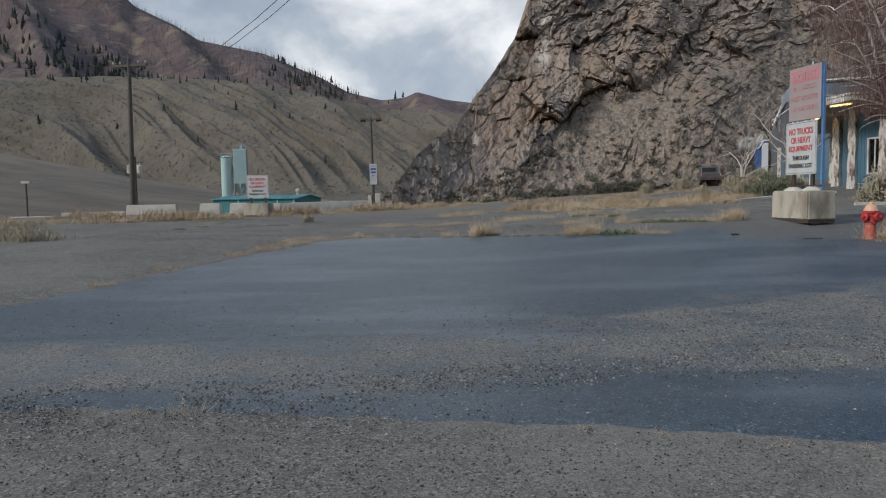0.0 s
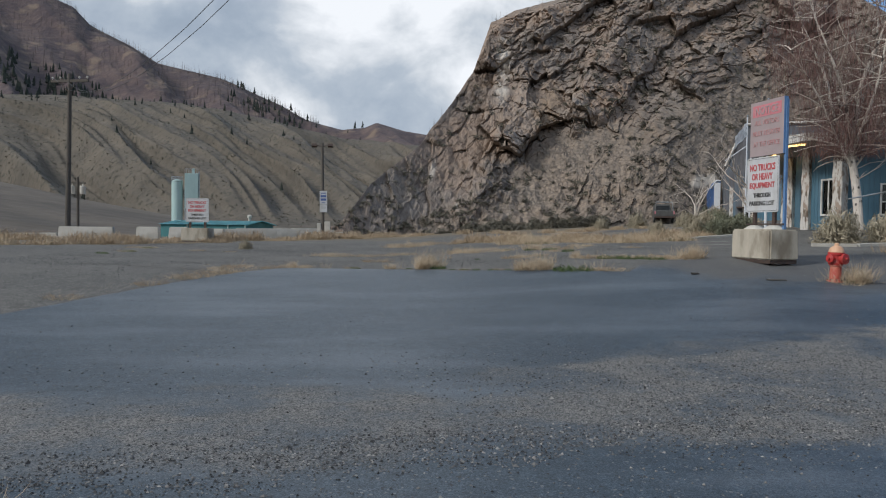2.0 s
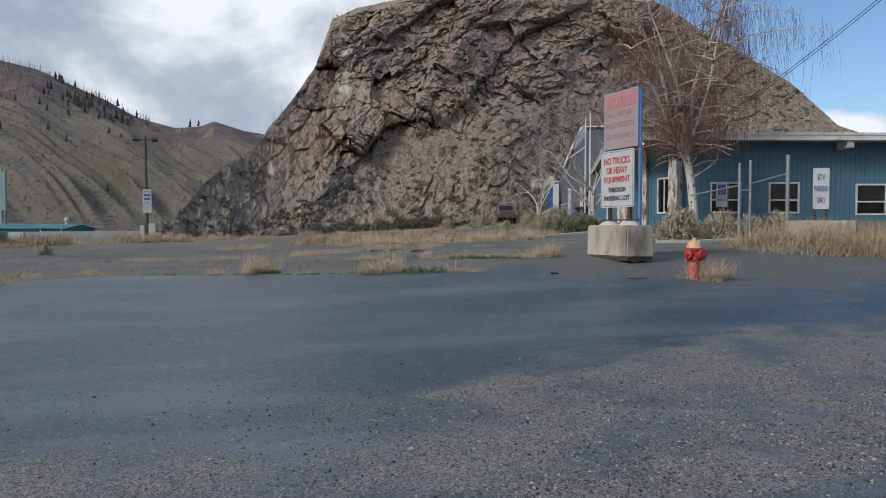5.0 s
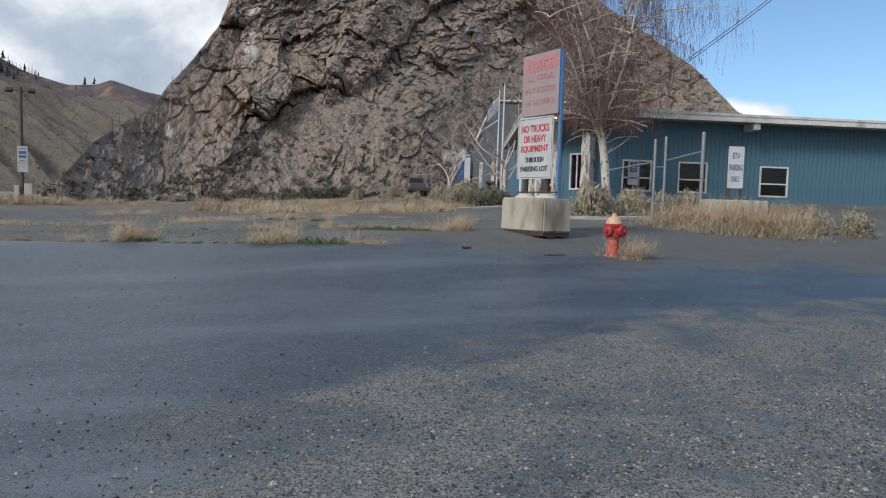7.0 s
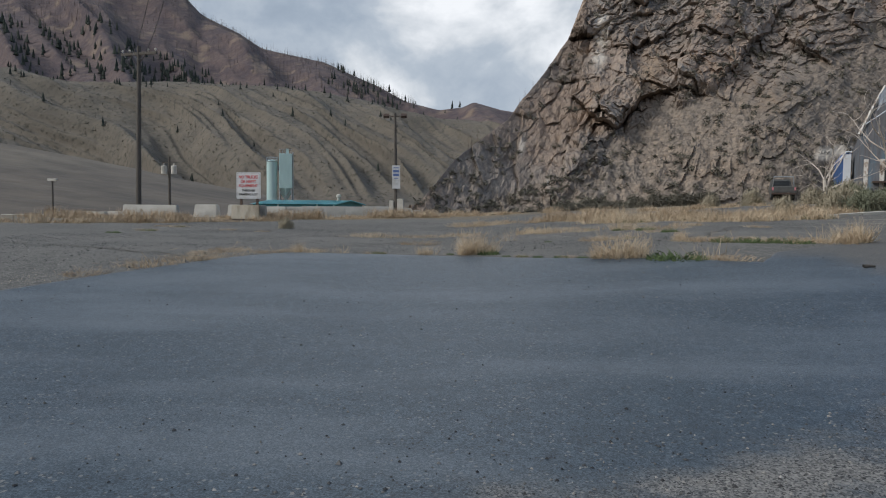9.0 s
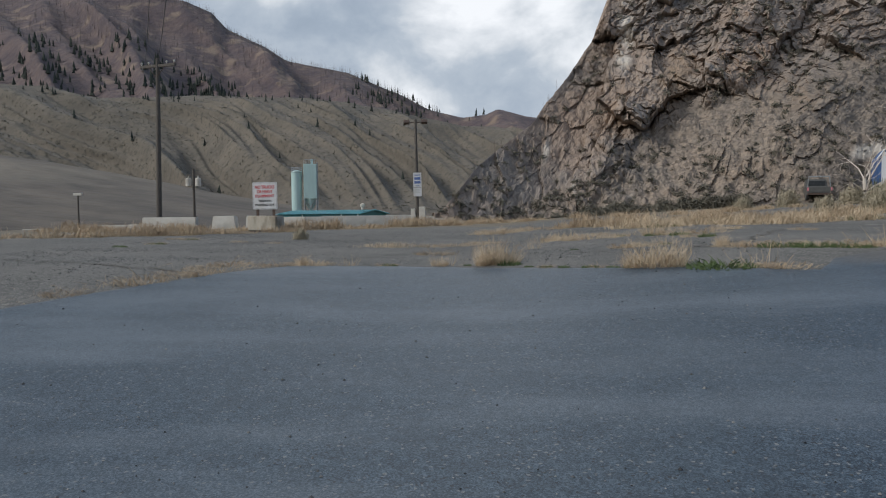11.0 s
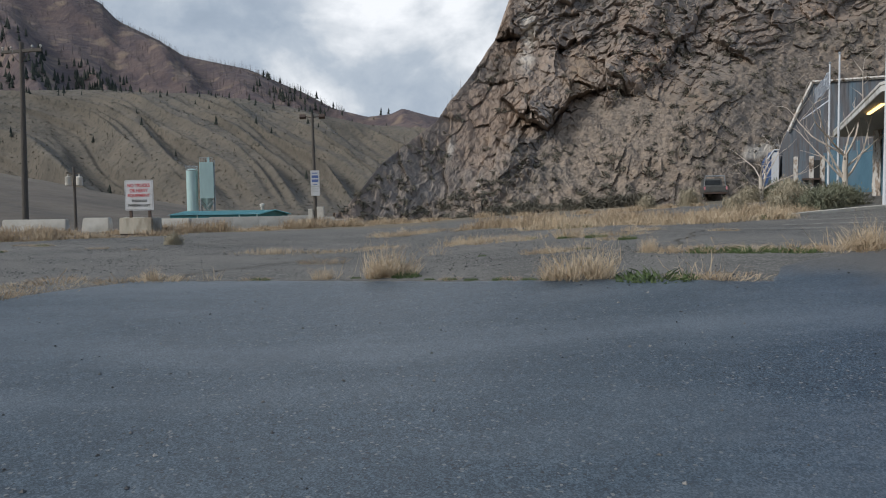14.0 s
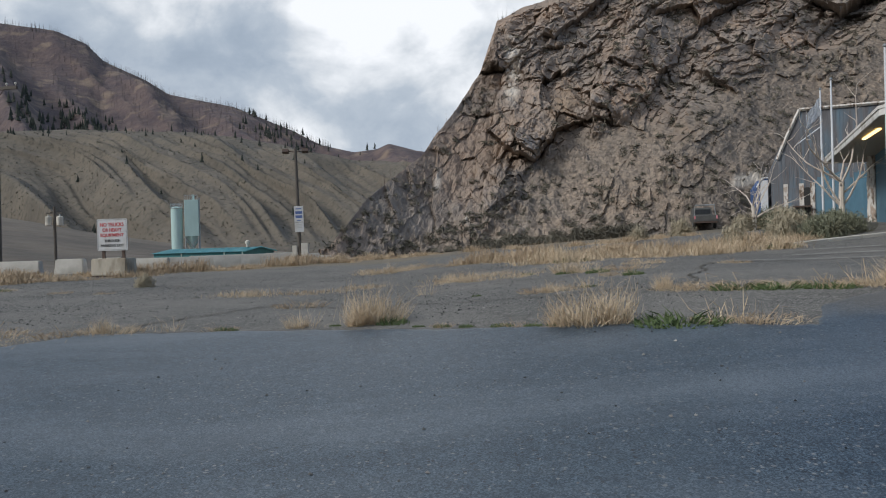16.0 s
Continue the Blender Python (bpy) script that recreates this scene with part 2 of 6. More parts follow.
def rock_material():
    """Brown-grey fractured rock, and scree where the slope is loose."""
    m, nd, ln, bs = nodes_of("rock")
    vec = nd.new("ShaderNodeTexCoord").outputs["Object"]
    tint, rocky = attribute(nd, "tint"), attribute(nd, "rocky")
    fine = noise_node(nd, ln, vec, 1.6, 12, 0.72)
    hue = noise_node(nd, ln, vec, 0.075, 7, 0.6)
    col = blend(nd, ln, ranged(nd, ln, hue, 0.4, 0.6), (0.34, 0.264, 0.207), (0.282, 0.246, 0.214))
    col = blend(nd, ln, 1.0, col, blend(nd, ln, tint, (0.74, 0.74, 0.75), (1.24, 1.22, 1.2)), "MULTIPLY")
    col = blend(nd, ln, ranged(nd, ln, fine, 0.38, 0.68), col, blend(nd, ln, 1.0, col, (0.66, 0.65, 0.65), "MULTIPLY"))
    streak = nd.new("ShaderNodeMapping")
    streak.inputs["Rotation"].default_value, streak.inputs["Scale"].default_value = (0.0, 0.42, 0.0), (0.9, 0.9, 0.12)
    ln.new(vec, streak.inputs["Vector"])
    col = blend(nd, ln, ranged(nd, ln, noise_node(nd, ln, streak.outputs["Vector"], 0.6, 9, 0.7), 0.56, 0.72, 0, 0.5), col, (0.19, 0.17, 0.155))
    rust = noise_node(nd, ln, vec, 0.2, 8, 0.65)
    col = blend(nd, ln, ranged(nd, ln, rust, 0.56, 0.68, 0, 0.6), col, (0.37, 0.275, 0.2))
    talus = blend(nd, ln, ranged(nd, ln, noise_node(nd, ln, vec, 0.16, 10, 0.7), 0.38, 0.62), (0.262, 0.212, 0.168), (0.195, 0.168, 0.142))
    talus = blend(nd, ln, ranged(nd, ln, noise_node(nd, ln, vec, 2.2, 8, 0.75), 0.54, 0.68), talus, (0.13, 0.118, 0.1))
    stone, sd = specks(nd, ln, vec, 3.4)
    talus = blend(nd, ln, 1.0, talus, blend(nd, ln, stone, (0.7, 0.7, 0.71), (1.3, 1.28, 1.25)), "MULTIPLY")
    col = blend(nd, ln, rocky, talus, col)
    col = blend(nd, ln, ranged(nd, ln, attribute(nd, "tan"), 0.15, 0.8, 0, 0.7), col, blend(nd, ln, fine, (0.36, 0.27, 0.19), (0.24, 0.18, 0.13)))
    col = blend(nd, ln, ranged(nd, ln, attribute(nd, "pale"), 0.2, 0.8, 0, 0.85), col, blend(nd, ln, fine, (0.7, 0.64, 0.56), (0.5, 0.45, 0.39)))
    ln.new(col, bs.inputs["Base Color"])
    bs.inputs["Roughness"].default_value, bs.inputs["Specular IOR Level"].default_value = 0.95, 0.2
    chip, cd = specks(nd, ln, vec, 3.2)
    h = nd.new("ShaderNodeMath")
    h.operation = "ADD"
    ln.new(ranged(nd, ln, chip, 0, 1, 0, 0.5), h.inputs[0])
    ln.new(noise_node(nd, ln, vec, 5.0, 8, 0.75), h.inputs[1])
    bumped(nd, ln, bs, h.outputs[0], 0.6, 0.09)
    return m


M["old_asphalt"], M["sealed_asphalt"], M["rock"] = ground_material(), sealed_material(), rock_material()
M["dry_hill"] = material("dry_hill", (0.15, 0.128, 0.1), (0.1, 0.088, 0.071), 0.03, 0.95, bump=0.6, bump_scale=0.2, stain=(0.08, 0.074, 0.058), stain_scale=0.35, dist=2, detail=12, stain_lo=0.55, stain_hi=0.66)
M["bench_grass"] = material("bench_grass", (0.15, 0.125, 0.1), (0.085, 0.074, 0.062), 0.05, 0.95, bump=0.5, bump_scale=0.3, stain=(0.2, 0.17, 0.13), stain_scale=0.012, dist=1.5, detail=12, stretch=(0.35, 1, 3), stain_lo=0.5, stain_hi=0.62)
# The tan stain puts the sunlit patches of the ridge into the colour.
M["burnt_hill"] = material("burnt_hill", (0.074, 0.057, 0.063), (0.132, 0.096, 0.088), 0.035, 0.95, bump=0.8, bump_scale=0.12, stain=(0.2, 0.15, 0.115), stain_scale=0.03, dist=4, detail=14, stain_lo=0.56, stain_hi=0.68, lo=0.38, hi=0.62)
M["concrete"] = material("concrete", (0.5, 0.45, 0.365), (0.4, 0.36, 0.29), 5, 0.9, bump=0.35, bump_scale=60, stain=(0.24, 0.205, 0.155), stain_scale=2.4, dist=0.01, stretch=(1, 1, 0.4), stain_lo=0.53, stain_hi=0.7)
M["blue_siding"] = material("blue_siding", (0.1, 0.205, 0.275), (0.075, 0.158, 0.215), 3, 0.6, bump=0.15, bump_scale=30, stain=(0.13, 0.2, 0.25), stain_scale=0.8, stretch=(1, 1, 0.25))
M["white_trim"] = material("white_trim", (0.76, 0.75, 0.71), (0.66, 0.64, 0.6), 6, 0.6, bump=0.2, bump_scale=40, stain=(0.4, 0.36, 0.31), stain_scale=1.2)

# ---------------------------------------------------------------- mesh helpers


def sstep(a, b, v):
    v = np.clip((v - a) / (b - a), 0, 1)
    return v * v * (3 - 2 * v)


def mesh_object(name, bm, mat, parent=None, label="", smooth=False):
    me = bpy.data.meshes.new(name)
    bm.to_mesh(me)
    bm.free()
    for mm in (mat if isinstance(mat, (list, tuple)) else [mat]):
        me.materials.append(mm)
    if smooth:
        me.shade_smooth()
    ob = new(name, me)
    if parent:
        ob.parent = parent
    if label:
        ob["label"] = label
    return ob


def part(name, bm, mat, parent, label="", smooth=False):
    return mesh_object(name, bm, mat, parent, label, smooth)


def thing(name, label, category, m=None, group="", kind=""):
    ob = new(name)
    ob.empty_display_size = 0.2
    if m is not None:
        ob.matrix_world = m
    return tagged(ob, label, category, group, kind)


def box(bm, lo, hi, bevel=0.0, m=None):
    """An axis-aligned box from corner to corner, with bevelled edges."""
    c = [(a + b) / 2 for a, b in zip(lo, hi)]
    s = [abs(b - a) for a, b in zip(lo, hi)]
    mat = Matrix.LocRotScale(c, None, s)
    if m is not None:
        mat = m @ mat
    got = bmesh.ops.create_cube(bm, size=1, matrix=mat)
    if bevel:
        edges = list({e for v in got["verts"] for e in v.link_edges})
        bmesh.ops.bevel(bm, geom=edges, offset=bevel, segments=2, affect="EDGES", profile=0.6)
    return bm


def boxes(*items, bevel=0.0):
    bm = bmesh.new()
    for lo, hi in items:
        box(bm, lo, hi, bevel)
    return bm


def rod(bm, a, b, r0, r1=None, seg=8, caps=True):
    """A tapered round bar from a to b."""
    a, b = Vector(a), Vector(b)
    r1 = r0 if r1 is None else r1
    d = b - a
    q = d.to_track_quat("Z", "Y").to_matrix().to_4x4()
    bmesh.ops.create_cone(bm, cap_ends=caps, segments=seg, radius1=r0, radius2=r1, depth=d.length, matrix=Matrix.Translation((a + b) / 2) @ q)
    return bm


def lathe(bm, profile, seg=16, m=None):
    """A turned shape from (radius, height) pairs."""
    rings = []
    for r, z in profile:
        ring = []
        for i in range(seg):
            a = 2 * math.pi * i / seg
            v = Vector((r * math.cos(a), r * math.sin(a), z))
            ring.append(bm.verts.new(m @ v if m is not None else v))
        rings.append(ring)
    for p, q in zip(rings, rings[1:]):
        for i in range(seg):
            bm.faces.new((p[i], p[(i + 1) % seg], q[(i + 1) % seg], q[i]))
    bm.faces.new(rings[0][::-1])
    bm.faces.new(rings[-1])
    return bm


def grid_mesh(name, pts, mat, closed=False):
    """A sheet from an array of points, rows by columns."""
    nr, nc = pts.shape[:2]
    idx = np.arange(nr * nc).reshape(nr, nc)
    if closed:
        nxt = np.roll(idx, -1, axis=1)
        f = np.stack([idx[:-1], nxt[:-1], nxt[1:], idx[1:]], -1).reshape(-1, 4)
    else:
        f = np.stack([idx[:-1, :-1], idx[:-1, 1:], idx[1:, 1:], idx[1:, :-1]], -1).reshape(-1, 4)
    me = bpy.data.meshes.new(name)
    me.from_pydata(pts.reshape(-1, 3).tolist(), [], f.tolist())
    for mm in (mat if isinstance(mat, (list, tuple)) else [mat]):
        me.materials.append(mm)
    me.shade_smooth()
    me.update()
    return new(name, me)


def vnoise(x, y, z=0.0, octaves=5, rough=0.55):
    """Smooth fractal noise on arrays, about -1 to 1."""
    x, y = np.broadcast_arrays(np.asarray(x, float), np.asarray(y, float))
    out = np.empty(x.shape)
    of, xf, yf = out.ravel(), x.ravel(), y.ravel()
    for i in range(len(of)):
        of[i] = noise.fractal((xf[i], yf[i], z), rough, 2.0, octaves)
    return of.reshape(x.shape)


def lattice(ix, iy, k):
    """A fixed random number, 0 to 1, for each whole-number place."""
    h = (ix.astype(np.int64) * 374761393 + iy.astype(np.int64) * 668265263 + k * 982451653) & 0xFFFFFFFF
    h = ((h ^ (h >> 13)) * 1274126177) & 0xFFFFFFFF
    h = ((h ^ (h >> 15)) * 2246822519) & 0xFFFFFFFF
    return ((h ^ (h >> 16)) & 0xFFFFFF) / 16777215.0


def waves(x, y, k=1, octaves=4, rough=0.5):
    """Smooth fractal noise on whole arrays, about -1 to 1."""
    out, amp, tot = np.zeros(np.shape(x)), 1.0, 0.0
    for o in range(octaves):
        ix, iy = np.floor(x), np.floor(y)
        fx, fy = x - ix, y - iy
        fx, fy = fx * fx * (3 - 2 * fx), fy * fy * (3 - 2 * fy)
        a, b = lattice(ix, iy, k + o), lattice(ix + 1, iy, k + o)
        c, d = lattice(ix, iy + 1, k + o), lattice(ix + 1, iy + 1, k + o)
        out += amp * (2 * ((a + (b - a) * fx) * (1 - fy) + (c + (d - c) * fx) * fy) - 1)
        tot += amp * 0.6
        amp *= rough
        x, y = x * 2.03 + 17.3, y * 2.03 - 9.1
    return out / tot


def shards(x, y, k):
    """Broken rock: a cell pattern in which every piece has its own offset and tilt. Returns height, random number and nearness to a joint."""
    ix, iy = np.floor(x), np.floor(y)
    f1, f2 = np.full(x.shape, 9.0), np.full(x.shape, 9.0)
    h, qx, qy = np.zeros(x.shape), np.zeros(x.shape), np.zeros(x.shape)
    for dx in (-1, 0, 1):
        for dy in (-1, 0, 1):
            cx, cy = ix + dx, iy + dy
            ox, oy = x - cx - lattice(cx, cy, k), y - cy - lattice(cx, cy, k + 1)
            d = ox * ox + oy * oy
            near = d < f1
            f2 = np.where(near, f1, np.minimum(f2, d))
            f1 = np.where(near, d, f1)
            h, qx, qy = np.where(near, lattice(cx, cy, k + 2), h), np.where(near, ox, qx), np.where(near, oy, qy)
    joint = np.exp(-((np.sqrt(f2) - np.sqrt(f1)) / 0.07) ** 2)
    tilt = 1.2 * qx * np.cos(h * 47) - qy * (0.9 + 0.5 * np.sin(h * 61))
    return h - 0.5 + tilt - 0.12 * joint, h, joint


# ---------------------------------------------------------------- ground


def ground(x, y):
    """Height of the ground: the lot rises to the north and east, and falls off beyond the barriers."""
    x, y = np.asarray(x, float), np.asarray(y, float)
    z = -0.95 + sstep(5, 16, y) * (0.6 + 0.40 * sstep(-4, 3, x)) + 0.18 * sstep(16, 34, y)
    z = z + 0.055 * np.clip(x - 5, 0, 40) * sstep(13, 26, y)
    edge = y - (46 + 0.55 * (x + 8))
    drop = sstep(2, 28, edge) * sstep(6, -8, x)
    side = sstep(-26, -60, x)
    z = z - 5.2 * np.maximum(drop, side)
    return z


def gz(x, y):
    return float(ground(x, y))


def build_ground():
    rs = np.concatenate([[0.0], np.geomspace(0.4, 4600, 230)])
    ph = np.linspace(0, 2 * np.pi, 360, endpoint=False)
    R, P = np.meshgrid(rs, ph, indexing="ij")
    x, y = -3 + R * np.sin(P), 3 + R * np.cos(P)
    z = ground(x, y)
    far = sstep(90, 300, R)
    z = z + far * (3.0 * np.sin(x * 0.011 + 1) * np.cos(y * 0.009) + 0.012 * np.clip(R - 200, 0, 900))
    ob = grid_mesh("ground", np.stack([x, y, z], -1), M["old_asphalt"], closed=True)
    soil = np.maximum(sstep(1, 4, y - (33 + 0.75 * (x + 8)) + 0.8 * np.sin(x * 1.3)) * sstep(12, 4, x), sstep(46, 49, y + 0.6 * np.sin(x)))
    soil = np.maximum(soil, sstep(-23, -25, x + np.sin(y * 0.7)))
    soil = np.maximum(soil, sstep(40, 44, x))
    at = ob.data.attributes.new("soil", "FLOAT", "POINT")
    at.data.foreach_set("value", soil.ravel().astype(np.float32))
    return tagged(ob, "weathered grey asphalt lot with gravel running out to dry valley floor", "ground", kind="structure")


build_ground()


def patch_edge(x):
    """The northern edge of the sealed asphalt."""
    x = np.asarray(x, float)
    e = np.interp(x, [-30, -10.4, -8.4, -7.0, -6.2, -3.7, -1.3, 1.0, 1.45, 2.9, 4.4, 9, 14, 30], [-22, 7.6, 11.4, 13.8, 14.75, 14.5, 13.45, 12.4, 13.1, 13.8, 14.6, 15.2, 13.0, 8])
    return e


def build_patch():
    xs = np.linspace(-14, 22, 361)
    vs = np.linspace(0, 1, 150) ** 0.8
    top = patch_edge(xs) + 0.06 * vnoise(xs * 2.1, xs * 0 + 3.3) + 0.05 * vnoise(xs * 9, xs * 0 + 1.3)
    low = np.interp(xs, [-14, -8, -6, -3.5, -1.6, 3, 22], [2.6, 2.2, 1.9, 1.4, 0.9, 0.2, -2]) + 0.12 * vnoise(xs * 1.7, xs * 0 + 8.3)
    low = np.minimum(low, top - 0.05)
    X = np.broadcast_to(xs, (150, 361))
    Y = low + (top - low) * vs[:, None]
    Z = ground(X, Y) + 0.014
    Z[0] -= 0.03
    Z[-1] -= 0.03
    ob = grid_mesh("road", np.stack([X, Y, Z], -1), M["sealed_asphalt"])
    up = np.interp(xs, [-14, -8, -5.3, -3.5, -1.4, 0, 1.6, 3.5, 5.2, 9, 22], [5.4, 4.9, 4.4, 4.6, 6.0, 6.7, 7.2, 7.4, 7.6, 8, 8])
    dn = np.interp(xs, [-14, -7, -5.1, -3.7, -2, 0, 2, 22], [2.6, 2.6, 2.5, 3.0, 3.2, 3.0, 2.7, 1.5])
    n = vnoise(X * 0.55, Y * 1.1, 2.0, 5) * 0.9
    gravel = sstep(-0.5, 0.6, up - Y + n) * sstep(-0.35, 0.35, Y - dn + 0.5 * n)
    dry = sstep(-0.6, 1.2, Y - np.interp(xs, [-14, 0.5, 2.5, 6, 10, 22], [40, 14.0, 11.3, 10.2, 9.6, 9]) + 0.8 * n) * 0.8
    for key, val in (("gravel", gravel), ("dry", dry)):
        at = ob.data.attributes.new(key, "FLOAT", "POINT")
        at.data.foreach_set("value", val.ravel().astype(np.float32))
    return tagged(ob, "dark sealed asphalt patch strewn with loose gravel", "asphalt", kind="structure")


build_patch()

# ---------------------------------------------------------------- cliff and hills
ORIGIN = (-3.0, 3.0)


def polar_sheet(name, az, us, base, top, crest, mat, label, relief, category, back=60.0, profile=1.0, base_z=None, steps=None):
    """A hill seen from ORIGIN: from a foot at distance base(az) to a crest of elevation crest(az) at distance top(az), then down behind."""
    A, U = np.meshgrid(np.radians(az), us, indexing="ij")
    deg = np.degrees(A)
    r0, r1, el = base(deg), top(deg), np.radians(crest(deg))
    u = np.clip(U, 0, 1)
    r = r0 + (r1 - r0) * u + back * np.clip(U - 1, 0, None)
    zt = 0.5 + r1 * np.tan(el)
    z0 = base_z(deg) if base_z else ground(ORIGIN[0] + r0 * np.sin(A), ORIGIN[1] + r0 * np.cos(A)) - 0.4
    shape = u ** profile
    if steps:
        shape = steps(shape, deg)
    z = z0 + (zt - z0) * shape - 0.5 * back * np.clip(U - 1, 0, None) ** 1.5
    dr, dz = relief(deg, u, r, z)
    edge = sstep(0, 0.04, u)
    r, z = r + dr * edge, z + dz * edge
    x, y = ORIGIN[0] + r * np.sin(A), ORIGIN[1] + r * np.cos(A)
    pts = np.stack([x, y, z], -1)
    ob = grid_mesh(name, pts, mat)
    tagged(ob, label, category, kind="structure")
    return pts, ob


def cliff_crest(d):
    return np.interp(d, [-5.7, -4.7, -1.7, 0.3, 2.3, 3.4, 5.3, 7.0, 7.8, 8.3, 10.4, 14, 16, 19, 26, 32.5, 34.5, 36.5, 39, 41, 43.3, 45, 46.5, 52, 70], [0.0, 0.1, 3.8, 5.3, 6.8, 8.3, 10.6, 13.0, 15.1, 16.4, 17.3, 18.0, 18.5, 18.6, 18.1, 17.6, 16.8, 15.3, 13.7, 12.3, 10.7, 9.0, 7.5, 5, 4])


def cliff_base(d):
    return 56 + 4 * np.sin(d * 0.21) + 0.9 * np.clip(d - 8, 0, 60)


def cliff_top(d):
    return cliff_base(d) + 3 + 34 * (cliff_crest(d) / 17) ** 1.25


CLIFF_TINT = {}


def cliff_relief(deg, u, r, z):
    """Fractured rock: leaning slabs broken at four sizes, with smoother scree at the foot and to the east."""
    a = np.radians(deg) * 78
    w = waves(a * 0.10, z * 0.10, 3, 4)
    w2 = waves(a * 0.35, z * 0.35, 9, 3)
    lean = a - 0.42 * z + 1.6 * w
    up = z + 0.25 * a + 1.4 * w
    rib = waves(lean * 0.085, up * 0.022, 21, 3)
    b1, h1, j1 = shards(lean / 5.0, up / 15.0, 31)
    b2, h2, j2 = shards((lean + 0.5 * w2) / 2.0, (up + 0.6 * w2) / 5.5, 41)
    b3, h3, j3 = shards((lean + 0.5 * w2) / 0.9, (up + 0.4 * w2) / 1.9, 51)
    b4, h4, j4 = shards(a / 0.62, z / 0.6, 61)
    fine = waves(a * 0.8, z * 0.8, 71, 5, 0.6)
    foot = np.interp(deg, [-6, 0, 6, 12, 17, 22, 26, 30, 33, 36, 40], [0.22, 0.15, 0.13, 0.24, 0.31, 0.40, 0.42, 0.46, 0.66, 1.0, 1.5])
    rocky = sstep(-0.07, 0.10, u - foot + 0.13 * w + 0.10 * rib + 0.05 * fine)
    span = np.clip((cliff_top(deg) - cliff_base(deg)) / 34, 0.2, 1)
    fade = 1 - 0.75 * sstep(0.92, 1.0, u)
    broken = sstep(-0.35, 0.5, waves(a * 0.14, z * 0.14, 81, 3) + 0.25 * (h1 - 0.5))
    rock = 2.6 * rib + 1.7 * b1 + 0.9 * b2 * (0.4 + 0.6 * broken) + 0.4 * b3 * (0.35 + 0.65 * broken) + 0.15 * b4 * (0.3 + 0.7 * broken) + 0.3 * fine
    boulder = sstep(0.28, 0.42, h3) * sstep(0.62, 0.8, h2) * np.clip(b3 + 0.5, 0, 1)
    scree = 0.9 * w + 0.12 * fine + 0.05 * b4 + 0.5 * boulder
    dr = -(rock * rocky * span + scree * (1 - rocky)) * fade
    dz = 0.3 * fine * fade
    el = np.degrees(np.arctan2(z, r))
    spot = lambda d0, e0, wd, we, slant: np.exp(-((deg - d0 - slant * (el - e0)) / wd) ** 2 - ((el - e0) / we) ** 2)
    pale = 1.2 * spot(9.3, 12.8, 0.6, 2.0, 0.02) + 1.4 * spot(25.8, 4.3, 1.1, 0.5, 0.9) + 0.75 * spot(3.4, 5.0, 0.4, 1.3, 0.3) + 0.6 * spot(5.6, 2.2, 0.35, 0.5, 0) + 0.7 * spot(13.0, 6.0, 0.5, 0.7, 0.3) + 0.5 * spot(9.8, 1.6, 0.4, 0.35, 0)
    tan = 0.8 * spot(21, 8.2, 3.2, 1.0, -0.3) + 0.8 * spot(13.2, 10.2, 1.2, 2.0, 0.15) + 0.6 * spot(19, 3.0, 3.0, 1.0, 1.0) + 0.5 * spot(12, 13.6, 1.0, 0.5, 0)
    noisy = np.clip(0.75 + 0.7 * fine + 0.4 * w2, 0, 1.6)
    CLIFF_TINT.update(tint=0.22 + 0.25 * h2 + 0.13 * h3 + 0.25 * h1 + 0.25 * waves(a * 0.3, z * 0.3, 91, 4), rocky=rocky, pale=np.clip(pale * noisy, 0, 1), tan=np.clip(tan * noisy, 0, 1))
    return dr, dz


CLIFF_AZ = np.concatenate([np.arange(-5.4, 40, 0.07), np.arange(40, 48, 0.16), np.arange(48, 71, 0.6)])
CLIFF_ROWS = 460
CLIFF, cliff_ob = polar_sheet("cliff", CLIFF_AZ, np.concatenate([np.linspace(0, 1, CLIFF_ROWS), 1 + np.linspace(0.02, 1, 14)]), cliff_base, cliff_top, cliff_crest, M["rock"], "craggy brown rock bluff with talus slopes and dry scrub", cliff_relief, "cliff", back=60, profile=1.12)
for key, val in CLIFF_TINT.items():
    attr = cliff_ob.data.attributes.new(key, "FLOAT", "POINT")
    attr.data.foreach_set("value", val.ravel().astype(np.float32))
cliff_ob.data.shade_flat()


def mid_crest(d):
    return np.interp(d, [-75, -50, -33, -30, -23.5, -16.3, -12, -7.9, -4.9, -3.2, 1.7, 6, 12], [8, 8.5, 8.9, 8.3, 8.8, 8.9, 8.65, 7.9, 7.3, 6.9, 6.5, 6.3, 6])


def gully_relief(deg, u, r, z):
    """Rounded spurs that run down to the east, with finer rills on their sides."""
    s = deg * 0.17 + u * 2.7 + 0.35 * waves(deg * 0.09, u * 1.6, 5, 2)
    big = np.clip(1 - np.abs(waves(s * 1.5, u * 0.5, 11, 2, 0.4)), 0, 1)
    mid = np.clip(1 - np.abs(waves(s * 4.6 + 0.3 * u, u * 0.9, 15, 2, 0.5)), 0, 1)
    small = waves(deg * 1.6 + u * 9, u * 7, 19, 4)
    fade = sstep(0.02, 0.25, u) * (1 - 0.9 * sstep(0.85, 1.0, u))
    n = 1.3 * big ** 1.5 + 0.3 * mid ** 1.4
    return -19 * (n - 0.9) * fade, (10 * (n - 0.9) + 0.8 * small) * fade


